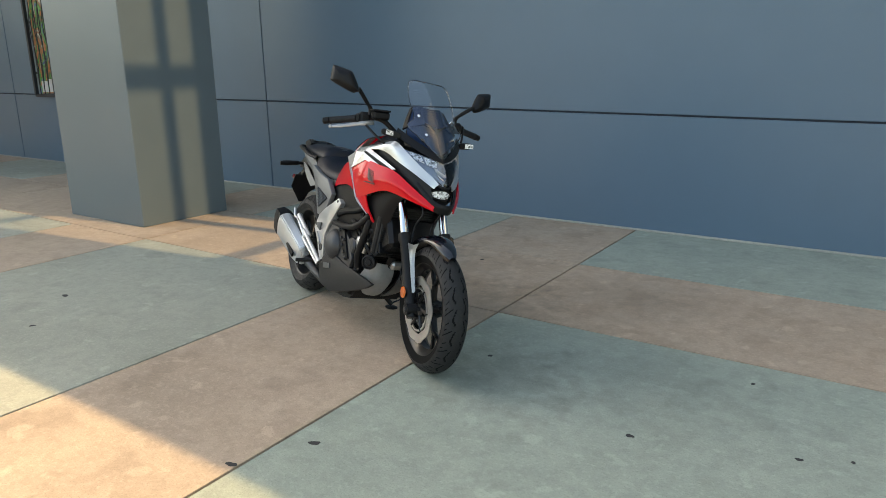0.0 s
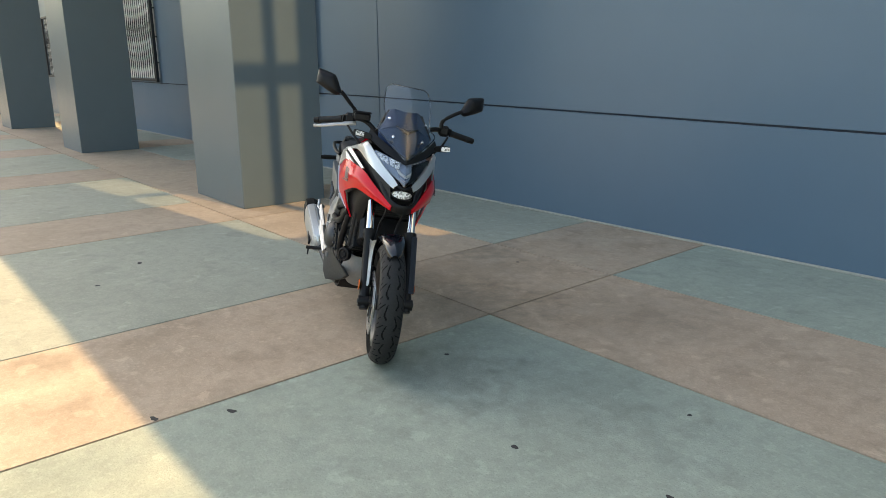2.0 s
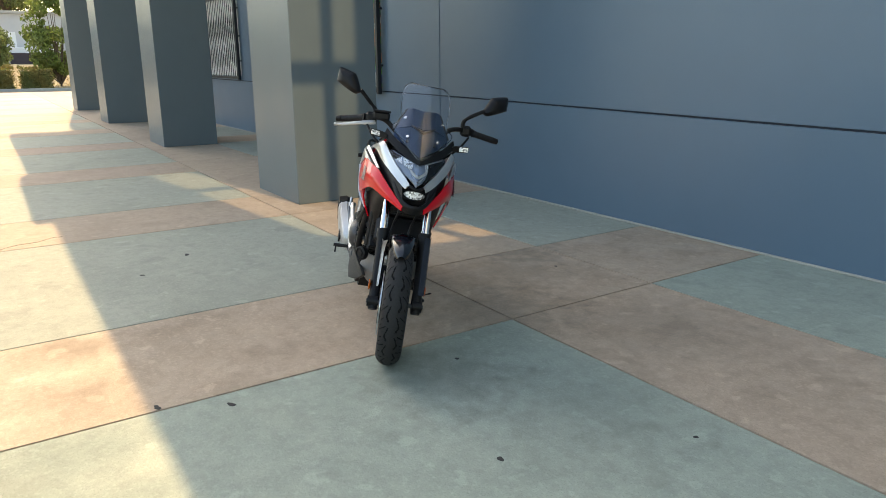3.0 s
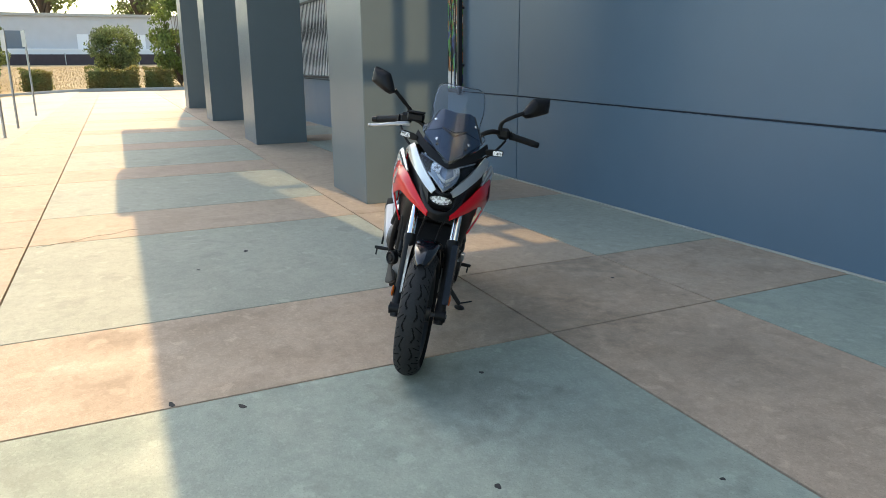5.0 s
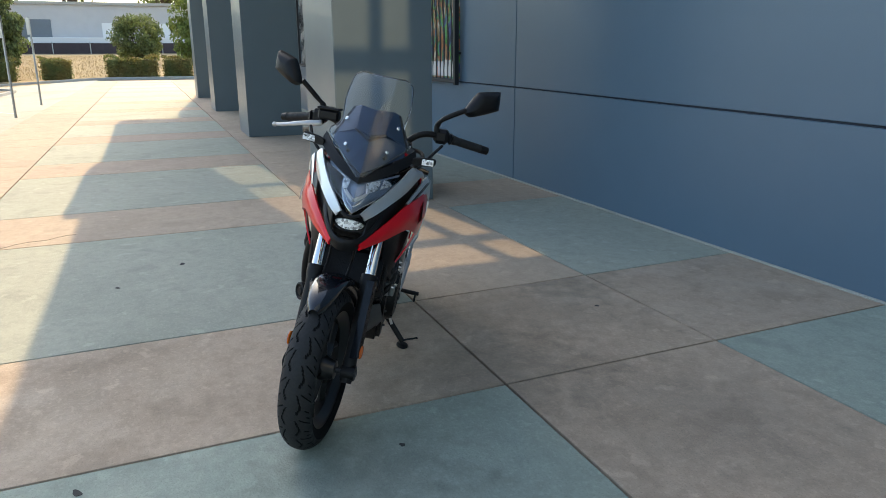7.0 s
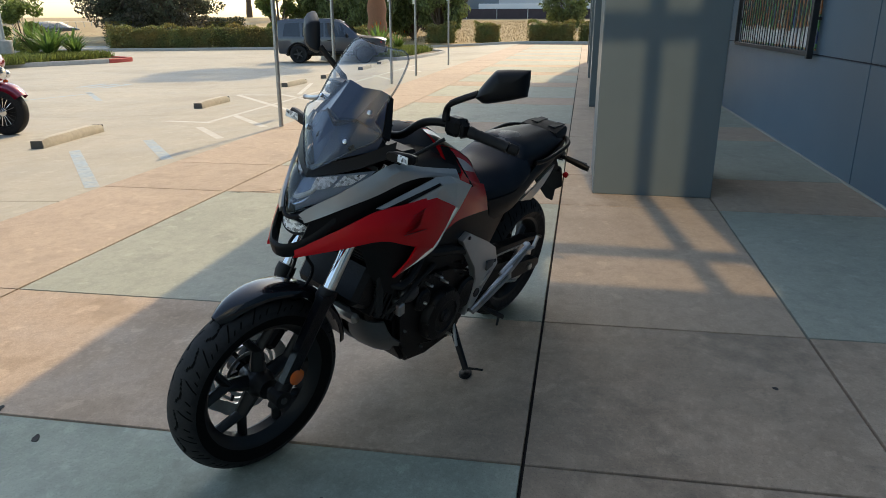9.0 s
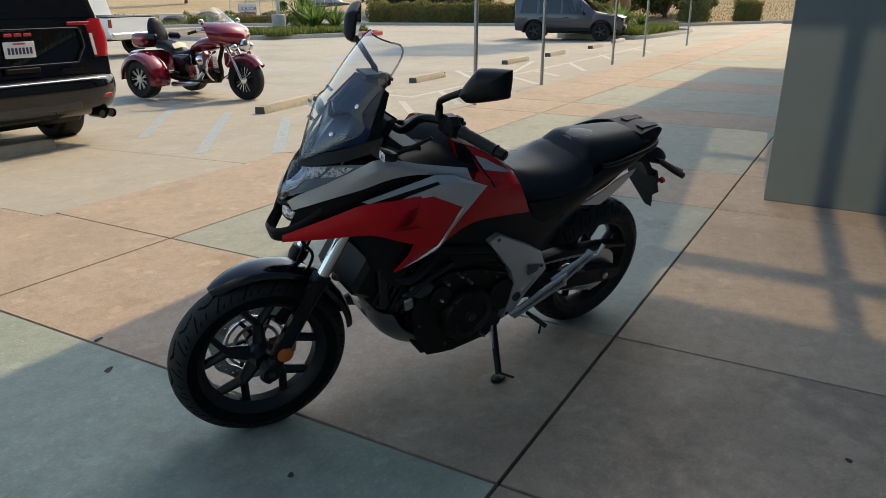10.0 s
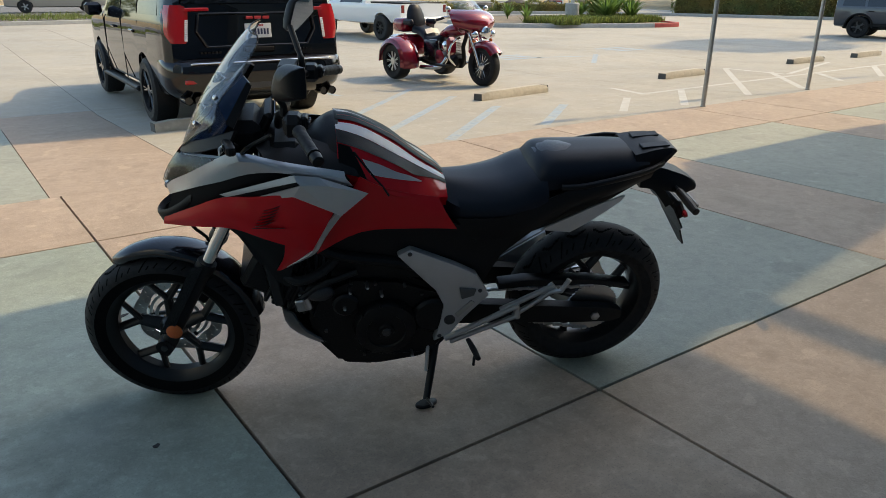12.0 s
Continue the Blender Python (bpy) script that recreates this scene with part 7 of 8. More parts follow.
for s in (1, -1):
    for a, b, at_, bt in ((-1.85, -1.18, -1.75, -1.20), (-1.10, -0.28, -1.10, -0.28), (-0.20, 0.72, -0.20, 0.42)):
        part("side_window", side_glass(JS, a, b, at_, bt, 0.06, 0.90, s), M_CARGLASS, jeep)
    for x in (-0.95, -0.05):
        bm = bmesh.new()
        box(bm, (x, 0.915 * s, 0.86), (0.18, 0.03, 0.03), 0.01)
        part("door_handle", bm, M_BLACK, jeep)
    bm = bmesh.new()
    box(bm, (0.0, 0.905 * s, 0.42), (1.9, 0.03, 0.10), 0.012)
    part("sill_cladding", bm, M_BLACK, jeep)
    bm = bmesh.new()
    box(bm, (0.62, 1.0 * s, 1.04), (0.1, 0.18, 0.14), 0.03)
    part("door_mirror", bm, M_BLACK, jeep)
    bm = bmesh.new()
    lathe(bm, [(0.095, -0.02), (0.10, 0.0), (0.085, 0.03), (0.02, 0.035)], 24)
    part("headlamp", bm, M_REFLECTOR, jeep, m=Matrix.Translation((2.10, 0.60 * s, 0.80)) @ Matrix.Rotation(radians(-90), 4, "Z"))
    bm = bmesh.new()
    box(bm, (1.92, 0.845 * s, 0.80), (0.12, 0.03, 0.06), 0.01)
    part("side_marker", bm, M_SIGNRED, jeep)
    bm = bmesh.new()
    box(bm, (-2.06, 0.68 * s, 0.92), (0.03, 0.2, 0.2), 0.02)
    part("tail_lamp", bm, M_REDLENS, jeep)
bm = bmesh.new()
for k in range(7):
    box(bm, (2.115, -0.27 + 0.09 * k, 0.80), (0.02, 0.045, 0.17), 0.015)
part("grille_slots", bm, M_BLACK, jeep)
bm = bmesh.new()
box(bm, (2.10, 0, 0.50), (0.16, 1.55, 0.20), 0.05)
part("front_bumper", bm, M_BLACK, jeep)
bm = bmesh.new()
box(bm, (2.185, 0, 0.52), (0.01, 0.32, 0.14), 0.004)
part("number_plate", bm, M_PLATE, jeep)
part("windscreen", slab_panel([(1.06, -0.72, 1.10), (1.06, 0.72, 1.10), (0.52, 0.62, 1.57), (0.52, -0.62, 1.57)], 0.008), M_CARGLASS, jeep)

# white pickup in the next row
PICK = Matrix.Translation((-13.1, -15.85, -0.2)) @ pose(0, 0, 0, 0, 0, -90 + 6)
pick = thing("pickup_truck", "white pickup truck with dark wheels in the next parking row", "truck", PICK)
PS = [(-2.52, 0.80, 0.52, 0.88, 1.02, 0.84, 1.06), (-0.75, 0.84, 0.46, 0.90, 1.02, 0.86, 1.06), (-0.72, 0.84, 0.46, 0.90, 1.02, 0.70, 1.70), (-0.4, 0.84, 0.46, 0.90, 1.02, 0.70, 1.76), (0.35, 0.84, 0.46, 0.90, 1.02, 0.68, 1.74), (0.95, 0.84, 0.48, 0.89, 1.03, 0.72, 1.22), (1.15, 0.84, 0.50, 0.89, 1.02, 0.80, 1.12), (2.2, 0.82, 0.52, 0.85, 0.96, 0.78, 1.02), (2.42, 0.76, 0.55, 0.8, 0.86, 0.72, 0.94)]
part("body", car_shell(PS, (-1.55, 1.52), 0.37, 0.82, 1), M_WHITEPAINT, pick, "white bodywork", angle=28)
bm = bmesh.new()
box(bm, (0, 0, 0.6), (4.4, 1.3, 0.3), 0.04)
part("chassis", bm, M_BLACK, pick)
for x in (-1.55, 1.52):
    for s in (1, -1):
        tyre_and_rim(pick, x, 0.80 * s, 0.37, 0.27, M_ENGINE, 8, s, 0.55)
for s in (1, -1):
    part("side_window", side_glass(PS, -0.60, 0.66, -0.58, 0.30, 0.06, 0.88, s), M_CARGLASS, pick)
    bm = bmesh.new()
    box(bm, (-2.50, 0.80 * s, 0.92), (0.06, 0.14, 0.24), 0.02)
    part("tail_lamp", bm, M_REDLENS, pick)
bm = bmesh.new()
box(bm, (-2.58, 0, 0.60), (0.12, 1.7, 0.16), 0.03)
part("rear_bumper", bm, M_CHROME, pick)
bm = bmesh.new()
box(bm, (-1.64, 0, 1.075), (1.6, 1.5, 0.05), 0.01)
part("bed_cover", bm, M_BLACK, pick)
part("rear_window", slab_panel([(-0.735, -0.62, 1.15), (-0.735, 0.62, 1.15), (-0.725, 0.56, 1.62), (-0.725, -0.56, 1.62)]), M_CARGLASS, pick)


# cars far off on the street
def street_car(name, label, x, y, paint, ang, van=False):
    c = thing(name, label, "car", Matrix.Translation((x, y, -0.13)) @ pose(0, 0, 0, 0, 0, ang), "cars on the street")
    h = 1.72 if van else 1.45
    st = [(-2.35, 0.78, 0.38, 0.86, 0.92, 0.6, 1.0 if not van else 1.25), (-2.1, 0.82, 0.32, 0.90, 0.95, 0.64, 1.15 if not van else h - 0.1), (-1.3, 0.84, 0.30, 0.90, 0.95, 0.66, h - 0.05), (0.2, 0.84, 0.30, 0.90, 0.93, 0.66, h), (0.8, 0.84, 0.30, 0.90, 0.93, 0.64, h - 0.15), (1.35, 0.84, 0.32, 0.88, 0.92, 0.74, 1.02), (2.1, 0.8, 0.36, 0.84, 0.80, 0.7, 0.88), (2.4, 0.7, 0.4, 0.72, 0.66, 0.6, 0.72)]
    part("body", car_shell(st, (-1.45, 1.45), 0.32, 0.82, 2), paint, c, angle=28)
    for wx in (-1.45, 1.45):
        for s in (1, -1):
            tyre_and_rim(c, wx, 0.78 * s, 0.32, 0.2, M_ALU, 5, s)
    for s in (1, -1):
        part("side_window", side_glass(st, -1.75, -0.55, -1.6, -0.55, 0.08, 0.85, s), M_CLEARGLASS, c)
        part("side_window", side_glass(st, -0.47, 0.95, -0.47, 0.5, 0.08, 0.85, s), M_CLEARGLASS, c)
    bm = bmesh.new()
    box(bm, (0, 0, 0.42), (3.9, 1.35, 0.25), 0.03)
    part("chassis", bm, M_BLACK, c)
    return c


street_car("minivan", "beige minivan parked along the street", -6.9, -38.2, M_BEIGEPAINT, 176, True)
street_car("saloon_car", "silver saloon car parked along the street", -14.5, -40.0, M_SILVER, 178)
street_car("saloon_car", "grey saloon car parked along the far street", -60.0, -44.5, M_JEEPPAINT, 170)

# ---- maroon three-wheeler ----
TRK = Matrix.Translation((-8.60, -4.36, -0.175)) @ pose(0, 0, 0, 0, 0, 95.5)
trike = thing("touring_trike", "maroon three-wheeled touring motorcycle with chrome and a fairing", "motor tricycle", TRK)
# x ahead, the front wheel over x = 0
tyre_and_rim(trike, 0.0, 0.0, 0.33, 0.14, M_CHROME, 18, 1, 0.68)
tyre_and_rim(trike, 0.0, -0.004, 0.329, 0.138, M_CHROME, 18, -1, 0.68)
for s in (1, -1):
    tyre_and_rim(trike, -1.67, 0.55 * s, 0.315, 0.22, M_STEEL, 9, s, 0.62)
    # rear mudguard over each wheel
    rows = []
    for deg in range(-15, 200, 18):
        a = radians(deg)
        rows.append([(-1.67 + math.cos(a) * (0.385 - d), (0.55 + y) * s, 0.315 + math.sin(a) * (0.385 - d)) for y, d in ((-0.22, 0.02), (-0.10, -0.03), (0.02, -0.03), (0.13, 0.0), (0.165, 0.07))])
    part("rear_mudguard", skin([[(p[0], p[1] * s, p[2]) for p in r] for r in rows], 0.012, 2, 2, s), M_MAROON, trike, "glossy maroon rear mudguard")
    # fork leg
    bm = bmesh.new()
    tube(bm, [(0, 0.10 * s, 0.33), (-0.10, 0.105 * s, 0.55), (-0.30, 0.11 * s, 0.92)], 0.032, 12)
    part("fork_leg", bm, M_CHROME, trike)
    bm = bmesh.new()
    ball(bm, (-0.03, 0.190 * s, 0.835), (0.06, 0.062, 0.062), 16, 10)
    part("auxiliary_lamp", bm, M_REFLECTOR, trike)
    bm = bmesh.new()
    ball(bm, (-0.05, 0.19 * s, 0.735), (0.035, 0.03, 0.03), 12, 8)
    part("indicator", bm, M_AMBER, trike)
    bm = bmesh.new()
    tube(bm, [(-0.46, 0.12 * s, 1.05), (-0.52, 0.33 * s, 1.10), (-0.66, 0.43 * s, 1.05)], 0.016, 10, 3)
    hb = part("handlebar", bm, M_CHROME, trike)
    bm = bmesh.new()
    tube(bm, [(-0.58, 0.38 * s, 1.08), (-0.70, 0.45 * s, 1.04)], 0.022, 10)
    part("grip", bm, M_RUBBER, hb)
    bm = bmesh.new()
    tube(bm, [(-0.48, 0.34 * s, 1.10), (-0.44, 0.40 * s, 1.18)], 0.008, 8)
    ball(bm, (-0.43, 0.42 * s, 1.22), (0.02, 0.06, 0.045), 12, 8)
    part("mirror", bm, M_CHROME, trike)
    # leg guard, floorboards, engine cover, exhaust
    bm = bmesh.new()
    tube(bm, [(-0.52, 0.08 * s, 0.75), (-0.48, 0.30 * s, 0.66), (-0.50, 0.34 * s, 0.45), (-0.58, 0.12 * s, 0.30)], 0.019, 10, 4)
    part("leg_guard", bm, M_CHROME, trike)
    bm = bmesh.new()
    box(bm, (-0.72, 0.30 * s, 0.30), (0.34, 0.14, 0.03), 0.01)
    part("floorboard", bm, M_BLACK, trike)
    bm = bmesh.new()
    box(bm, (-0.54, 0.25 * s, 0.62), (0.10, 0.22, 0.30), 0.05)
    part("fairing_lower", bm, M_MAROON, trike)
    bm = bmesh.new()
    tube(bm, [(-0.70, 0.20 * s, 0.42), (-0.85, 0.26 * s, 0.26), (-1.3, 0.30 * s, 0.22)], 0.04, 12, 3)
    part("exhaust", bm, M_CHROME, trike)
    bm = bmesh.new()
    lathe(bm, [(0.12, -0.05), (0.12, 0.03), (0.09, 0.06), (0.01, 0.065)], 28, (-0.90, 0.16 * s, 0.42))
    part("engine_cover", bm, M_CHROME, trike)
# front mudguard
rows = []
for deg in range(34, 160, 14):
    a = radians(deg)
    rows.append([(math.cos(a) * (0.385 - d) + 0.02, y, 0.345 + math.sin(a) * (0.385 - d)) for y, d in ((-0.105, 0.10), (-0.098, 0.03), (-0.06, 0.0), (0, -0.008), (0.06, 0.0), (0.098, 0.03), (0.105, 0.10))])
part("front_mudguard", skin(rows, 0.006, 2, 2), M_MAROON, trike, "glossy maroon front mudguard")
# batwing fairing
rows = []
for z, xf, w in ((0.83, -0.10, 0.13), (0.87, -0.03, 0.24), (0.92, 0.00, 0.35), (0.99, 0.01, 0.41), (1.07, -0.02, 0.43), (1.14, -0.08, 0.40), (1.19, -0.17, 0.33), (1.21, -0.26, 0.28)):
    rows.append([(xf - 0.34, -w, z), (xf - 0.16, -w * 0.88, z), (xf - 0.04, -w * 0.5, z), (xf, 0, z), (xf - 0.04, w * 0.5, z), (xf - 0.16, w * 0.88, z), (xf - 0.34, w, z)])
part("fairing", skin(rows, 0.015, 3, 3), M_MAROON, trike, "wide glossy maroon handlebar fairing")
bm = bmesh.new()
lathe(bm, [(0.095, -0.05), (0.10, 0.0), (0.085, 0.03), (0.02, 0.04)], 26)
part("headlamp", bm, M_REFLECTOR, trike, m=Matrix.Translation((0.03, 0, 0.86)) @ Matrix.Rotation(radians(-90), 4, "Z"))
bm = bmesh.new()
rows = [[(-0.24 - 0.10 * q * q - 0.28 * t, q * (0.30 - 0.06 * t), 1.17 + 0.26 * t - 0.04 * q * q * t) for q in (-1, -0.6, -0.2, 0.2, 0.6, 1)] for t in (0, 0.35, 0.7, 1.0)]
fs = loft(bm, [smooth_path(r, 2) for r in rows])
ws = part("windshield", bm, M_SCREEN, trike, "clear touring windshield")
ws.visible_shadow = False
# tank, engine, frame
bm = bmesh.new()
rows = []
for x, w, zt, zb in ((-0.48, 0.07, 0.93, 0.80), (-0.60, 0.14, 0.98, 0.76), (-0.80, 0.16, 0.96, 0.74), (-1.00, 0.11, 0.86, 0.72), (-1.08, 0.06, 0.80, 0.72)):
    rows.append([(x, w * math.cos(a), (zt + zb) / 2 + (zt - zb) / 2 * math.sin(a)) for a in [2 * math.pi * j / 16 for j in range(16)]])
loft(bm, rows, ring=True, cap=True)
part("tank", bm, M_MAROON, trike, "maroon fuel tank", angle=60)
for dx, tilt in ((-0.66, -22), (-0.86, 22)):
    bm = bmesh.new()
    Rt = Matrix.Rotation(radians(tilt), 4, "Y")
    for i in range(9):
        box(bm, tuple(V(dx, 0, 0.47) + Rt @ V(0, 0, 0.028 * i)), (0.15, 0.19, 0.016), 0.003, Rt)
    box(bm, tuple(V(dx, 0, 0.47) + Rt @ V(0, 0, 0.27)), (0.13, 0.17, 0.06), 0.02, Rt)
    part("cylinder", bm, M_STEEL, trike)
bm = bmesh.new()
box(bm, (-0.80, 0, 0.36), (0.52, 0.30, 0.22), 0.06)
box(bm, (-1.15, 0, 0.40), (0.40, 0.26, 0.24), 0.05)
part("crankcase", bm, M_ENGINE, trike)
bm = bmesh.new()
ball(bm, (-0.76, -0.20, 0.60), (0.09, 0.04, 0.09), 18, 10)
part("air_cleaner", bm, M_CHROME, trike)
bm = bmesh.new()
tube(bm, [(-0.36, 0, 0.95), (-0.52, 0, 0.60), (-0.55, 0, 0.28), (-1.4, 0, 0.26), (-1.67, 0, 0.32)], 0.035, 10, 2)
tube(bm, [(-1.67, -0.5, 0.315), (-1.67, 0.5, 0.315)], 0.04, 12)
part("frame", bm, M_BLACK, trike)
# seat, trunk, backrest
bm = bmesh.new()
rows = []
for x, w, z in ((-1.02, 0.09, 0.76), (-1.15, 0.17, 0.72), (-1.32, 0.19, 0.71), (-1.40, 0.18, 0.80), (-1.55, 0.16, 0.86), (-1.72, 0.16, 0.88)):
    rows.append([(x, y * w, z + d) for y, d in ((-1, -0.10), (-1, -0.02), (-0.7, 0.02), (0, 0.0), (0.7, 0.02), (1, -0.02), (1, -0.10))])
cols = [smooth_path([r[j] for r in rows], 3) for j in range(7)]
loft(bm, [[c[i] for c in cols] for i in range(len(cols[0]))], ring=True, cap=True)
part("seat", bm, M_VINYL, trike, "black and pale grey stepped seat", angle=60)
bm = bmesh.new()
rows = [[(-1.28 - 0.09 * t, y * 0.15, 0.745 + 0.13 * t - 0.02 * abs(y)) for y in (-1, -0.5, 0, 0.5, 1)] for t in (0.4, 0.7, 1.0)]
loft(bm, rows)
part("seat_insert", bm, M_CREAM, trike)
bm = bmesh.new()
rows = []
for z, w, d in ((0.88, 0.15, 0.03), (0.90, 0.19, 0.055), (0.98, 0.205, 0.065), (1.08, 0.19, 0.062), (1.17, 0.155, 0.055), (1.23, 0.115, 0.045), (1.255, 0.075, 0.020)):
    rows.append([(-1.77 - 0.20 * (z - 0.9) + d * math.cos(a) - 0.03 * (1 - abs(math.cos(a))), w * math.sin(a) * (1.0 if abs(math.sin(a)) > 0.9 else 0.97), z) for a in [2 * math.pi * k / 16 for k in range(16)]])
loft(bm, rows, ring=True, cap=True)
box(bm, (-1.70, 0.26, 0.96), (0.26, 0.08, 0.10), 0.03)
box(bm, (-1.70, -0.26, 0.96), (0.26, 0.08, 0.10), 0.03)
part("backrest", bm, M_VINYL, trike)
bm = bmesh.new()
box(bm, (-2.00, 0, 0.90), (0.36, 0.56, 0.24), 0.08, None, 3)
part("luggage_trunk", bm, M_MAROON, trike, "maroon luggage trunk", angle=40)
bm = bmesh.new()
box(bm, (-1.90, 0, 0.56), (0.62, 0.74, 0.36), 0.10, None, 2)
part("rear_body", bm, M_MAROON, trike, angle=40)
for s in (1, -1):
    bm = bmesh.new()
    box(bm, (-1.16, 0.17 * s, 0.55), (0.36, 0.10, 0.30), 0.04, None, 2)
    part("side_panel", bm, M_GLOSSBLACK, trike)


# ---- posts, wheel stops, marks on the ground ----
for i, (x, y, h) in enumerate(((-8.98, -0.35, 2.28), (-11.65, -0.48, 2.30), (-16.1, -0.66, 2.30), (-18.75, -0.69, 2.30), (-23.7, -0.72, 2.50))):
    p = thing("sign_post", "galvanised steel parking sign post at the edge of the walk", "sign post", Matrix.Translation((x, y, 0)), "parking sign posts")
    bm = bmesh.new()
    tube(bm, [(0, 0, -0.02), (0, 0, h)], 0.028, 14)
    part("post", bm, M_GALV, p)
    bm = bmesh.new()
    lathe(bm, [(0.034, 0), (0.034, 0.012), (0.03, 0.016)], 16)
    part("base_collar", bm, M_GALV, p, m=Matrix.Rotation(radians(90), 4, "X"))
    bm = bmesh.new()
    box(bm, (-0.04, 0.0, h - 0.27), (0.012, 0.30, 0.46), 0.004)
    s = part("sign_plate", bm, M_SIGNBACK, p, "bare aluminium back of a parking sign", m=Matrix.Rotation(radians(114), 4, "Z"))

for x, y, ln, ang in ((-3.70, -3.06, 1.50, 3), (-8.0, -2.90, 1.45, 8), (-12.15, -3.08, 1.22, 4), (-16.62, -3.28, 1.22, 0), (-19.30, -3.30, 1.22, 2), (-22.9, -3.38, 1.25, 4), (-26.5, -3.75, 1.5, 4)):
    w = thing("wheel_stop", "worn cream concrete wheel stop on the parking lot", "wheel stop", Matrix.Translation((x, y, lot_z(y) + 0.001)) @ pose(0, 0, 0, 2.0, 0, ang), "concrete wheel stops")
    rng = random.Random(int(-x * 10))
    bm = bmesh.new()
    rows = []
    for k in range(9):
        t = -ln / 2 + ln * k / 8
        j = rng.uniform(-0.004, 0.004)
        e = 0.02 if k in (0, 8) else 0
        rows.append([(t, -0.085, 0.0), (t, -0.082, 0.06), (t, -0.052 + j, 0.115 - e + j), (t, 0.052 + j, 0.115 - e + j), (t, 0.082, 0.06), (t, 0.085, 0.0)])
    loft(bm, rows, ring=True, cap=True)
    part("block", bm, M_STOP, w)
    for s in (1, -1):
        bm = bmesh.new()
        box(bm, (s * (ln / 2 + 0.003), 0, 0.05), (0.006, 0.15, 0.095), 0.002)
        part("end_face", bm, M_STOPEND, w)


def blob(name, x, y, r, label, material, z=0.0, stretch=1.0, ang=0.0, t=0.002):
    rng = random.Random(int(x * 997 + y * 131))
    bm = bmesh.new()
    ring = []
    ph = [rng.uniform(0, 6.28) for _ in range(3)]
    for j in range(18):
        a = 2 * math.pi * j / 18
        q = r * (1 + 0.16 * math.sin(2 * a + ph[0]) + 0.12 * math.sin(3 * a + ph[1]) + 0.08 * math.sin(5 * a + ph[2]))
        ring.append((q * math.cos(a) * stretch, q * math.sin(a)))
    loft(bm, [[(px, py, 0) for px, py in ring], [(px * 0.96, py * 0.96, t) for px, py in ring]], ring=True, cap=True)
    ob = part(name, bm, material, None)
    ob.matrix_world = Matrix.Translation((x, y, z + 0.0005)) @ pose(0, 0, 0, 0, 0, ang)
    return tagged(ob, label, "ground mark", "marks on the walk")


for x, y, r, st, an in ((-0.615, 2.608, 0.012, 1.3, 20), (-0.044, 2.777, 0.010, 1.2, 0), (-1.606, 1.895, 0.014, 1.5, 30), (-1.753, 1.618, 0.013, 1.7, 15), (-1.475, 2.99, 0.011, 1.0, 0), (-2.464, 4.516, 0.010, 1.2, 0), (-4.3, 2.35, 0.018, 1.4, 0), (-3.9, 1.95, 0.012, 1.2, 50), (0.12, 2.86, 0.008, 1, 0), (0.2, 2.6, 0.010, 1, 0), (-0.32, 3.35, 0.009, 1, 0)):
    blob("gum_spot", x, y, r, "flattened black gum spot on the concrete", M_GUM, 0, st, an)
rng = random.Random(5)
bm = bmesh.new()
P = [(-5.15, 0.82, 0.0012)]
for k in range(14):
    P.append((P[-1][0] - rng.uniform(0.0, 0.05), P[-1][1] + 0.055 + rng.uniform(-0.02, 0.02), 0.0012))
tube(bm, P, 0.0016, 5, flat=0.5)
tagged(part("crack", bm, M_GUM, None), "crooked crack in the sunlit concrete", "ground mark")


# ---- planting ----
RNG = np.random.default_rng(3)


def hedge(name, label, path, depth, height, z, material, dens=420, leaf=0.055):
    """A clipped hedge: woody core and many small leaves with an uneven outline."""
    h = thing(name, label, "hedge")
    P = [Vector((x, y, 0)) for x, y in path]
    pts = []
    core = bmesh.new()
    for a, b in zip(P, P[1:]):
        d = b - a
        L = d.length
        s = Vector((-d.y, d.x, 0)) / L
        n = int(dens * L * (height * 2 + depth))
        u = RNG.uniform(-0.1, L + 0.1, n)
        side = RNG.uniform(0, 2 * height + depth, n)
        for k in range(n):
            q = side[k]
            bulge = 0.10 * math.sin(u[k] * 2.1 + a.x) + 0.07 * math.sin(u[k] * 5.3 + a.y) + RNG.normal() * 0.05
            if q < height:
                v, zz = -depth / 2 - bulge, q
            elif q < height + depth:
                v, zz = -depth / 2 + (q - height), height + bulge
            else:
                v, zz = depth / 2 + bulge, q - height - depth
            w = a + d * (u[k] / L) + s * v
            pts.append((w.x, w.y, z + max(0.03, zz)))
        m = Matrix.Rotation(math.atan2(d.y, d.x), 4, "Z")
        box(core, ((a + b) / 2 + Vector((0, 0, z + height * 0.46)))[:], (L * 0.98, depth * 0.72, height * 0.92), 0.06, m)
    part("core", core, M_LEAF, h)
    quads("leaves", leaf_quads(np.array(pts), leaf, RNG), material, h)


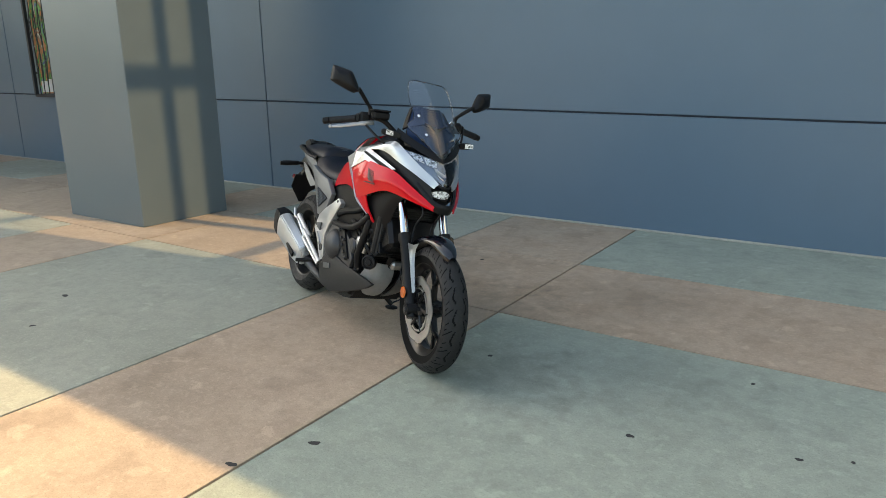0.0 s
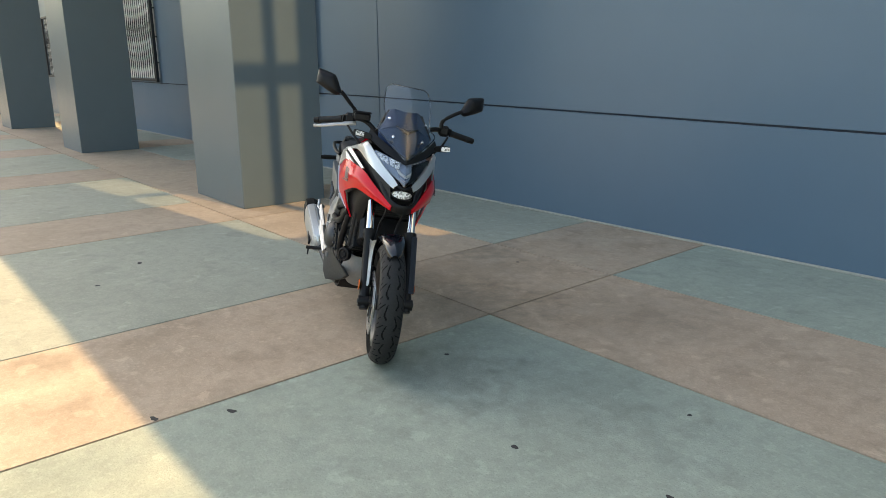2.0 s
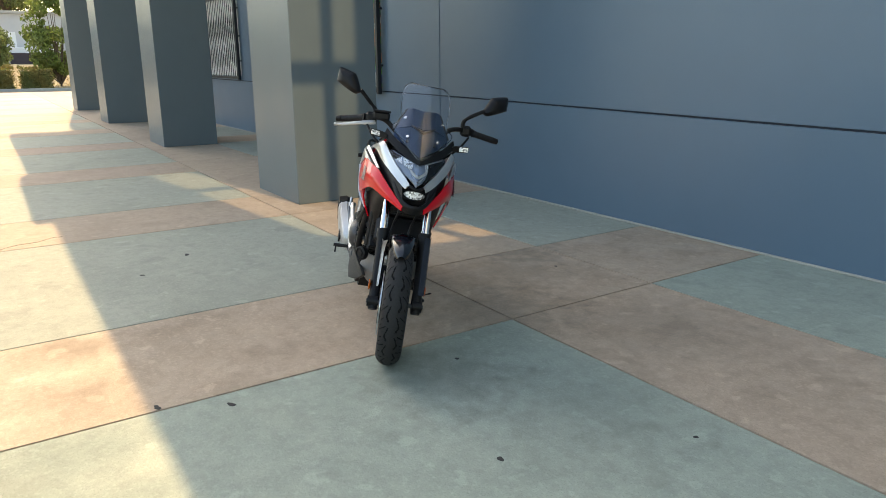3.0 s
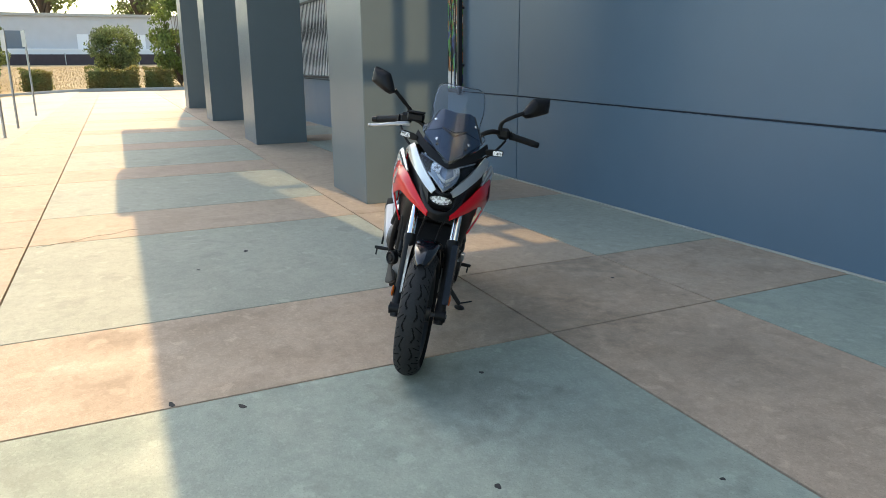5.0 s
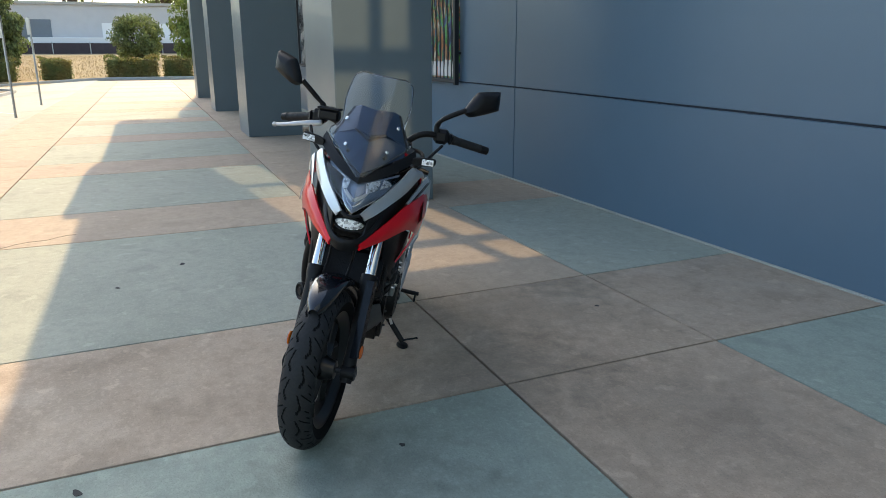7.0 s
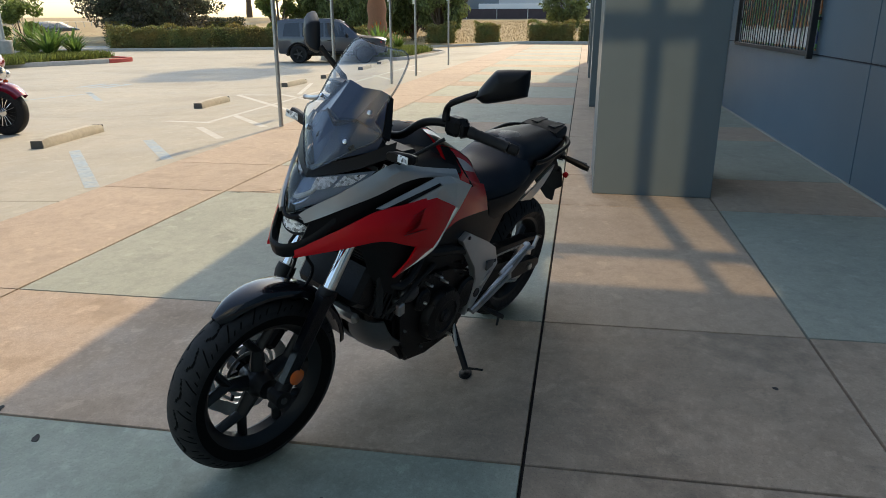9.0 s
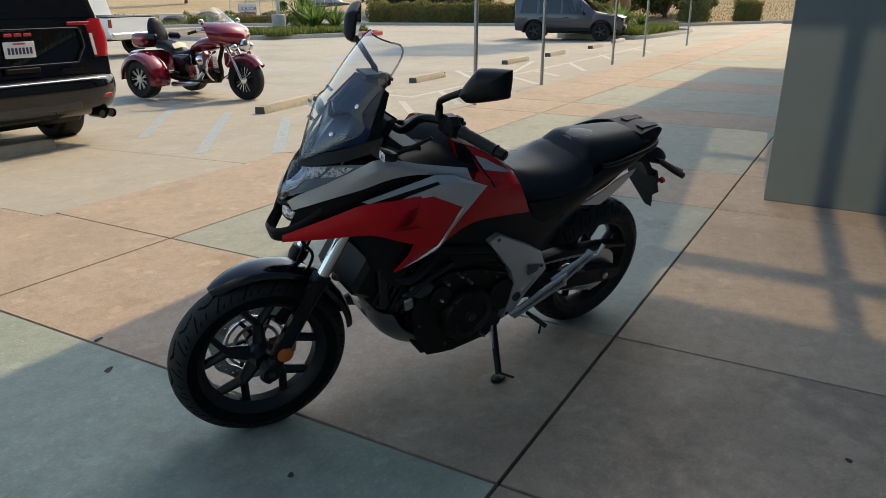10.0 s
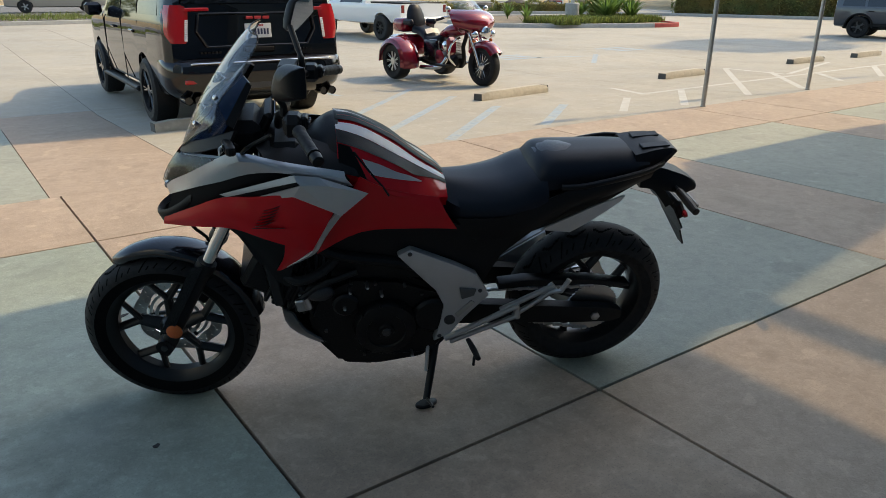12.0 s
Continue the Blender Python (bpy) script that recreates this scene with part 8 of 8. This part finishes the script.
def tree(name, label, x, y, z, height, crown, material, trunk_r=0.16, n=5200, leaf=0.13, lean=(0, 0), base=0.35, blobs=14, droop=0.3, seed=1):
    """A tapered trunk, limbs to each clump, and a crown of many leaves with gaps."""
    rng = np.random.default_rng(seed)
    t = thing(name, label, "tree", Matrix.Translation((x, y, z)))
    cz0 = height * base
    bm = bmesh.new()
    top = V(lean[0], lean[1], height * 0.8)
    tube(bm, [(0, 0, -0.1), (lean[0] * 0.2, lean[1] * 0.2, cz0 * 0.5), (lean[0] * 0.5, lean[1] * 0.5, cz0 * 1.1), top], [trunk_r * 1.25, trunk_r, trunk_r * 0.7, trunk_r * 0.15], 10, 3)
    part("trunk", bm, M_BARK, t)
    pts = []
    limb = bmesh.new()
    for k in range(blobs):
        f = rng.uniform(0, 1)
        a = rng.uniform(0, 6.28)
        rr = crown * (0.25 + 0.75 * math.sin(math.pi * (0.15 + 0.75 * f))) * rng.uniform(0.45, 0.9)
        c = np.array([math.cos(a) * rr + lean[0] * f, math.sin(a) * rr + lean[1] * f, cz0 + (height - cz0) * (0.1 + 0.86 * f)])
        s = crown * rng.uniform(0.28, 0.46)
        m = n // blobs
        d = rng.normal(size=(m, 3))
        d /= np.linalg.norm(d, axis=1)[:, None]
        q = rng.uniform(0.35, 1.0, (m, 1)) ** 0.6
        pts.append(c + d * q * np.array([s, s, s * 0.8]))
        tube(limb, [(lean[0] * 0.5 * f, lean[1] * 0.5 * f, cz0 * (0.6 + 0.5 * f)), tuple(c * 0.5 + np.array([0, 0, cz0 * 0.45])), tuple(c)], [trunk_r * 0.45, trunk_r * 0.28, trunk_r * 0.06], 6, 3)
    part("branchwork", limb, M_BARK, t)
    quads("crown", leaf_quads(np.concatenate(pts), leaf, rng, droop), material, t)
    return t


def strap_plant(name, label, x, y, z, n, length, material, seed, flower=False):
    """A clump of long arching leaves."""
    rng = random.Random(seed)
    p = thing(name, label, "plant", Matrix.Translation((x, y, z)))
    bm = bmesh.new()
    for k in range(n):
        a = rng.uniform(0, 6.28)
        L = length * rng.uniform(0.6, 1.1)
        out = rng.uniform(0.15, 0.75)
        w = 0.045 * length
        d = V(math.cos(a), math.sin(a), 0)
        s = V(-d.y, d.x, 0)
        rows = []
        for i in range(6):
            t = i / 5
            c = d * (L * out * t * (0.5 + 0.6 * t)) + V(0, 0, L * (t - 0.45 * out * t * t))
            ww = w * math.sin(math.pi * (0.12 + 0.86 * t)) * (0.4 if t < 0.3 else 1)
            rows.append([c - s * ww, c + V(0, 0, 0.2 * ww), c + s * ww])
        loft(bm, rows)
    part("leaves", bm, material, p)
    if flower:
        bm = bmesh.new()
        for k in range(5):
            a = rng.uniform(0, 6.28)
            c = V(math.cos(a) * 0.35, math.sin(a) * 0.35, length * rng.uniform(0.75, 1.0))
            tube(bm, [c, c + V(0.06, 0.02, 0.12)], [0.02, 0.004], 5)
        part("flowers", bm, M_AMBER, p)


def blades(name, label, region, n, h, material, zf, seed):
    """Uncountable short grass."""
    rng = np.random.default_rng(seed)
    x0, x1, y0, y1 = region
    c = np.stack([rng.uniform(x0, x1, n), rng.uniform(y0, y1, n), np.zeros(n)], 1)
    c[:, 2] = [zf(a, b) for a, b in c[:, :2]]
    d = rng.normal(size=(n, 3)) * 0.35
    d[:, 2] = 1
    hh = h * rng.uniform(0.4, 1.3, (n, 1))
    s = rng.normal(size=(n, 3))
    s[:, 2] = 0
    s *= 0.12 * h / np.linalg.norm(s, axis=1)[:, None]
    pts = np.stack([c - s, c + s, c + d * hh + s * 0.2, c + d * hh - s * 0.2], 1)
    return tagged(quads(name, pts, material), label, "grass", kind="stuff")


# planting bed surfaces
def bed_surface(name, outline, z, material, label):
    bm = bmesh.new()
    f = bm.faces.new([bm.verts.new((x, y, z)) for x, y in outline])
    ext = bmesh.ops.extrude_face_region(bm, geom=[f])
    for v in ext["geom"]:
        if isinstance(v, bmesh.types.BMVert):
            v.co.z -= 0.2
    return structure(name, bm, material, label, "planting bed")


ISL = [(-26.9, -14.6), (-24.3, -15.1), (-21.4, -16.5), (-19.5, -18.6), (-21.0, -23.4), (-26.3, -23.8), (-28.0, -18.5), (-26.9, -14.6)]
bed_surface("planting_bed", ISL[:-1], -0.08, M_SOIL, "raised island of bare soil in the parking lot")
kerb_run("kerb_island", [(-25.4, -14.6), (-24.1, -15.2), (-21.4, -16.5), (-19.5, -18.6), (-21.0, -23.4), (-26.3, -23.8), (-28.0, -18.5), (-27.5, -15.9)], 0.15, 0.16, M_KERB, "concrete kerb round the planting island", -0.2)
kerb_run("kerb_red", [(-27.5, -15.9), (-27.0, -14.7), (-26.2, -14.5), (-25.4, -14.6)], 0.16, 0.165, M_REDKERB, "red painted kerb at the island's tip", -0.2)
PLN = [(-28.5, -4.8), (-28.8, -3.4), (-35.4, -3.1), (-36.4, -5.3), (-32.5, -7.3), (-29.1, -7.1)]
bed_surface("planting_bed", PLN, -0.06, M_SOIL, "raised planter in front of the parked car")
kerb_run("kerb_planter", PLN + [PLN[0]], 0.15, 0.16, M_KERB, "concrete kerb round the planter", -0.16)
blades("ground_cover", "low green ground cover on the island", (-27.6, -21.5, -18.2, -15.8), 11000, 0.24, M_BLADES, lambda x, y: -0.08 if (-27.6 < x < -21.5) else -0.3, 4)
blades("ground_cover", "low green ground cover in the planter", (-36.0, -29.4, -6.6, -3.8), 9000, 0.26, M_BLADES, lambda x, y: -0.06, 5)
for k, (x, y, n, L, sd) in enumerate(((-25.2, -17.0, 80, 1.25, 1), (-25.9, -17.4, 80, 1.45, 2), (-26.6, -16.9, 60, 1.1, 3), (-26.4, -18.6, 70, 1.6, 4), (-27.3, -17.6, 60, 1.3, 8), (-22.3, -18.9, 34, 0.8, 5), (-27.2, -20.5, 40, 1.1, 6), (-23.0, -21.0, 36, 0.9, 7))):
    strap_plant("strap_leaf_plant", "clump of arching green strap leaves", x, y, -0.09, n, L, M_PLANT, sd)
for x, y, n, L, sd in ((-30.4, -5.0, 60, 1.45, 11), (-31.8, -5.4, 50, 1.2, 12), (-33.6, -5.0, 40, 1.0, 13)):
    strap_plant("bird_of_paradise", "bird of paradise clump with orange flowers", x, y, -0.07, n, L, M_PLANT, sd, True)

# lamp standard on the island
lp = thing("lamp_standard", "grey lamp standard on a round concrete footing", "lamp post", Matrix.Translation((-24.2, -18.1, -0.08)))
bm = bmesh.new()
lathe(bm, [(0.30, 0), (0.30, 0.72), (0.27, 0.76)], 28)
part("footing", bm, M_KERB, lp, m=Matrix.Rotation(radians(90), 4, "X"))
bm = bmesh.new()
tube(bm, [(0, 0, 0.7), (0, 0, 6.5)], [0.085, 0.06], 14)
part("pole", bm, M_GALV, lp)

# hedges along the far kerb
hedge("hedge", "long clipped hedge with russet tips along the kerb", [(-36.4, -22.2), (-39.0, -17.4), (-41.2, -13.0), (-43.2, -9.4)], 1.1, 1.12, -0.1, M_LEAF, 300, 0.06)
hedge("hedge", "clipped square hedge along the kerb", [(-46.4, -6.3), (-46.9, -4.6)], 1.1, 1.15, 0.0, M_LEAF, 340, 0.06)
hedge("hedge", "clipped square hedge along the kerb", [(-48.2, -3.4), (-48.5, -1.9)], 1.2, 1.2, 0.0, M_LEAF, 340, 0.06)
hedge("hedge", "clipped square hedge along the kerb", [(-48.6, 0.1), (-48.6, 3.0)], 1.2, 1.25, 0.0, M_LEAF, 340, 0.06)
hedge("hedge", "clipped square hedge along the kerb", [(-48.6, 3.4), (-48.6, 5.0)], 1.2, 1.25, 0.0, M_LEAF, 340, 0.06)
hedge("hedge", "rough hedge beside the street", [(-44.5, -28.0), (-52, -22.0)], 1.6, 1.5, 0.0, M_LEAFDARK, 200, 0.08)
hedge("hedge", "low shrubs along the verge", [(-29.0, -29.6), (-35.0, -25.0)], 0.9, 0.5, -0.15, M_LEAF, 240, 0.06)
hedge("hedge", "low shrubs along the verge", [(-18.5, -30.6), (-27.0, -30.0)], 1.2, 0.45, -0.15, M_LEAF, 220, 0.06)
blades("verge_grass", "sparse green verge grass", (-34.0, 6.0, -34.4, -29.4), 9000, 0.16, M_BLADES, lambda x, y: -0.12, 6)
blades("field_grass", "dry straw grass in the field", (-78.0, -49.8, -16.0, 14.0), 34000, 0.17, M_STRAW, lambda x, y: field_rise(x) - 0.12, 7)

# trees
tree("shrub", "bright green leafy shrub on the island", -28.5, -20.8, -0.1, 2.3, 0.95, M_LEAFBRIGHT, 0.05, 4200, 0.07, base=0.0, blobs=14, seed=71)
tree("shrub", "green leafy shrub beside the planter", -33.8, -6.2, -0.1, 1.5, 0.8, M_LEAF, 0.04, 3000, 0.06, base=0.0, blobs=12, seed=72)
tree("tree", "leafy bright green tree beside the arcade", -53.0, 5.9, 0.0, 6.2, 1.8, M_LEAFBRIGHT, 0.08, 7500, 0.12, base=0.05, blobs=38, droop=0.7, seed=21)
tree("tree", "round dark green shrub tree in the field", -66.0, 2.1, 0.75, 4.0, 2.0, M_LEAF2, 0.08, 9000, 0.11, base=0.0, blobs=46, droop=0.7, seed=22)
for k, (x, y, h, c, mt) in enumerate(((-49.5, -6.0, 5.2, 1.7, M_LEAF2), (-52.0, -8.5, 5.6, 2.1, M_LEAF2), (-50.0, -11.0, 5.4, 2.0, M_LEAF2), (-51.0, -13.4, 5.8, 2.1, M_LEAF2), (-53.0, -16.2, 5.6, 2.2, M_LEAF2), (-55.0, -12.0, 6.5, 2.4, M_LEAFDARK), (-56.0, -7.5, 6.0, 2.0, M_LEAFDARK))):
    tree("tree", "weeping pepper tree behind the hedge", x, y, 0.0, h, c, mt, 0.2, 13000, 0.11, base=0.05, droop=1.6, blobs=34, seed=23 + k)
tree("tree", "yellow-green young tree behind the hedge", -50.0, -18.0, 0.0, 4.8, 1.5, M_LEAFBRIGHT, 0.12, 7000, 0.10, base=0.08, droop=0.9, blobs=18, seed=35)
tree("tree", "dark purple-leaved tree beside the street", -47.0, -24.6, 0.0, 5.6, 2.8, M_LEAFDARK, 0.2, 14000, 0.12, base=0.08, blobs=28, seed=26)
tree("tree", "dark green tree beside the street", -49.0, -29.6, 0.0, 6.0, 3.2, M_LEAFDARK, 0.22, 14000, 0.13, base=0.08, blobs=28, seed=27)
tree("tree", "dark green tree beside the street", -58.0, -34.0, 0.0, 8.5, 3.6, M_LEAF2, 0.22, 8000, 0.16, base=0.18, blobs=20, seed=28)
for k, (x, y, h, c) in enumerate(((-104, -30, 17, 5.5), (-106, -16, 15, 5.0), (-108, -6, 18, 5.5), (-110, 6, 16, 5.0), (-106, 16, 17, 5.5), (-100, -44, 14, 5.0))):
    tree("tree", "tall thin eucalyptus behind the warehouse", x, y, 1.0, h, c, M_LEAF2, 0.35, 4200, 0.30, base=0.4, blobs=18, droop=1.0, seed=40 + k)
for k, (x, y, h, c, mt) in enumerate(((-62, -68, 8, 3.4, M_LEAF2), (-48, -66, 7, 3.0, M_LEAFDARK), (-34, -64, 7.5, 3.2, M_LEAF2), (-20, -66, 6.5, 3.0, M_LEAF2), (-8, -64, 7.5, 3.2, M_LEAFDARK), (4, -66, 7, 3.2, M_LEAF2), (-74, -60, 9, 3.6, M_LEAF2), (-84, -44, 9, 3.8, M_LEAFDARK))):
    tree("tree", "street tree across the road", x, y, -0.1, h, c, mt, 0.18, 3600, 0.2, base=0.25, seed=60 + k)


def palm(x, y, h, seed, r=0.30, fronds=34, bend=(0, 0), L=2.6):
    rng = random.Random(seed)
    p = thing("palm_tree", "fan palm with a rough red-brown trunk", "palm tree", Matrix.Translation((x, y, -0.1)))
    bm = bmesh.new()
    n = 26
    pts, rs = [], []
    for i in range(n + 1):
        t = i / n
        pts.append((bend[0] * t * t, bend[1] * t * t, h * t))
        rs.append(r * (1.1 - 0.35 * t) * (1.10 if i % 2 else 0.94))
    tube(bm, pts, rs, 14)
    part("trunk", bm, M_PALMBARK, p)
    bm = bmesh.new()
    top = V(bend[0], bend[1], h)
    for k in range(fronds):
        a = rng.uniform(0, 6.28)
        el = rng.uniform(-0.9, 1.1)
        d = V(math.cos(a) * math.cos(el), math.sin(a) * math.cos(el), math.sin(el))
        s = d.cross(V(0, 0, 1)).normalized()
        ln = L * rng.uniform(0.8, 1.1)
        stem = top + d * ln * 0.5
        tube(bm, [top, stem], [0.02, 0.012], 4)
        nrm = s.cross(d)
        for j in range(17):
            f = (j - 8) / 8 * 1.25
            e = (d * math.cos(f) + s * math.sin(f)).normalized()
            tip = stem + e * ln * 0.55 + V(0, 0, -0.28 * ln * abs(math.sin(f * 0.7)) - 0.10)
            mid = stem + e * ln * 0.30
            w = s * math.cos(f) * 0.065 - d * math.sin(f) * 0.065
            vs = [bm.verts.new(q) for q in (stem, mid + w, tip, mid - w)]
            bm.faces.new(vs)
    part("crown", bm, M_LEAF2, p, smooth=False)


palm(-32.5, -5.65, 10.4, 3, 0.40, 64, (0.2, -0.3), 2.4)
for k, (x, y, h) in enumerate(((-92, -26, 16), (-96, -29, 18), (-88, -30, 15), (-100, -34, 19), (-94, -36, 17))):
    palm(x, y, h, 10 + k, 0.25, 26, (0.3, 0.2), 2.4)

# ---- far buildings and street furniture ----
wh = thing("warehouse", "pale flat-roofed warehouse across the field", "building", Matrix.Translation((-93, -1.5, 1.2)))
bm = bmesh.new()
box(bm, (0, 0, 2.7), (12, 44, 5.6))
part("wall", bm, M_WAREHOUSE, wh, smooth=False)
bm = bmesh.new()
box(bm, (0.1, 0, 5.56), (12.3, 44.3, 0.3))
part("roof", bm, M_KERB, wh, smooth=False)
for y, w_, h_ in ((-7.0, 4.2, 2.9), (14.5, 4.2, 2.9), (-17.0, 3.6, 2.9)):
    bm = bmesh.new()
    box(bm, (6.03, y, 0.4 + h_ / 2 + 0.6), (0.08, w_, h_), 0.02)
    dr = part("door", bm, M_DOORGREY, wh)
    for k in range(7):
        bm = bmesh.new()
        box(bm, (6.09, y, 1.1 + k * h_ / 7.5), (0.05, w_ - 0.2, 0.06))
        part("slat", bm, M_DOORGREY, dr)
for y in (-12.0, 0.5, 6.2, 9.5):
    bm = bmesh.new()
    box(bm, (6.03, y, 2.6), (0.08, 1.1, 2.0), 0.02)
    part("window", bm, M_CARGLASS if y < 0 else M_SIGNWHITE, wh)
wl = thing("lot_fence", "low dark screened fence in front of the warehouse", "fence", Matrix.Translation((-84.0, -1.0, 1.35)))
for k in range(13):
    bm = bmesh.new()
    box(bm, (0, -21 + 3.5 * k, 0.60), (0.06, 3.44, 1.45), 0.01)
    part("fence_panel", bm, M_DARKFENCE, wl)
    bm = bmesh.new()
    tube(bm, [(0.05, -22.75 + 3.5 * k, -0.4), (0.05, -22.75 + 3.5 * k, 1.42)], 0.05, 8)
    part("fence_post", bm, M_GALV, wl)
for y, L in ((-4.0, 9.0), (6.0, 5.0)):
    tr = thing("flatbed_trailer", "white trailer parked behind the dark fence", "trailer", Matrix.Translation((-86.0, y, 1.2)))
    bm = bmesh.new()
    box(bm, (0, 0, 1.7), (2.2, L, 0.7), 0.05)
    part("bed", bm, M_SIGNWHITE, tr)
    for k in (-1, 1):
        bm = bmesh.new()
        tube(bm, [(-0.9, k * L * 0.35, 0.5), (0.9, k * L * 0.35, 0.5)], 0.5, 16)
        part("axle", bm, M_RUBBER, tr)

# chain fence and low wall along the street
fn = thing("chain_link_fence", "grey chain link fence beside the street", "fence")
for k in range(16):
    x, y = -38 - 2.4 * k, -35.5 - 0.9 * k
    bm = bmesh.new()
    tube(bm, [(x, y, -0.2), (x, y, 1.3)], 0.03, 8)
    part("post", bm, M_GALV, fn)
bm = bmesh.new()
tube(bm, [(-38, -35.5, 1.28), (-74, -49.0, 1.28)], 0.022, 6)
tube(bm, [(-38, -35.5, 0.55), (-74, -49.0, 0.55)], 0.012, 6)
part("rail", bm, M_GALV, fn)
for k, (x, y, s) in enumerate(((-34, -33.2, 0.8), (-37.5, -33.8, 0.6), (-31.0, -33.0, 0.55), (-41, -34.4, 0.7), (-27.0, -33.4, 0.5))):
    rng = random.Random(k)
    bm = bmesh.new()
    bmesh.ops.create_icosphere(bm, subdivisions=2, radius=s)
    for v in bm.verts:
        v.co = V(v.co.x * 1.4, v.co.y, v.co.z * 0.55) * (1 + rng.uniform(-0.12, 0.12))
    ob = part("boulder", bm, M_ROCK, None, smooth=False)
    ob.matrix_world = Matrix.Translation((x, y, -0.12 + 0.2 * s))
    tagged(ob, "dark landscape boulder on the verge", "boulder", "verge boulders")
# liquor sign on its stakes
sg = thing("liquor_sign", "white street sign with red lettering on two posts", "sign", Matrix.Translation((-37.95, -33.75, -0.45)) @ pose(0, 0, 0, 0, 0, 42))
bm = bmesh.new()
box(bm, (0, 0, 0.95), (0.06, 1.25, 0.75), 0.01)
part("board", bm, M_SIGNWHITE, sg)
for y in (-0.5, 0.5):
    bm = bmesh.new()
    box(bm, (0, y, 0.3), (0.07, 0.07, 0.9))
    part("stake", bm, M_BARK, sg)
fc = bpy.data.curves.new("lettering", "FONT")
fc.body, fc.size, fc.extrude, fc.align_x, fc.align_y = "LIQUOR", 0.34, 0.004, "CENTER", "CENTER"
fo = new("lettering", fc)
dg = bpy.context.evaluated_depsgraph_get()
fme = bpy.data.meshes.new_from_object(fo.evaluated_get(dg))
bpy.data.objects.remove(fo)
lt = new("lettering", fme)
fme.materials.clear()
fme.materials.append(M_SIGNRED)
lt.parent = sg
lt.matrix_basis = Matrix.Translation((0.035, 0, 1.02)) @ Matrix.Rotation(radians(90), 4, "Z") @ Matrix.Rotation(radians(90), 4, "X")
bm = bmesh.new()
box(bm, (0.034, 0, 0.74), (0.006, 1.0, 0.10))
part("lower_bar", bm, M_SIGNRED, sg)
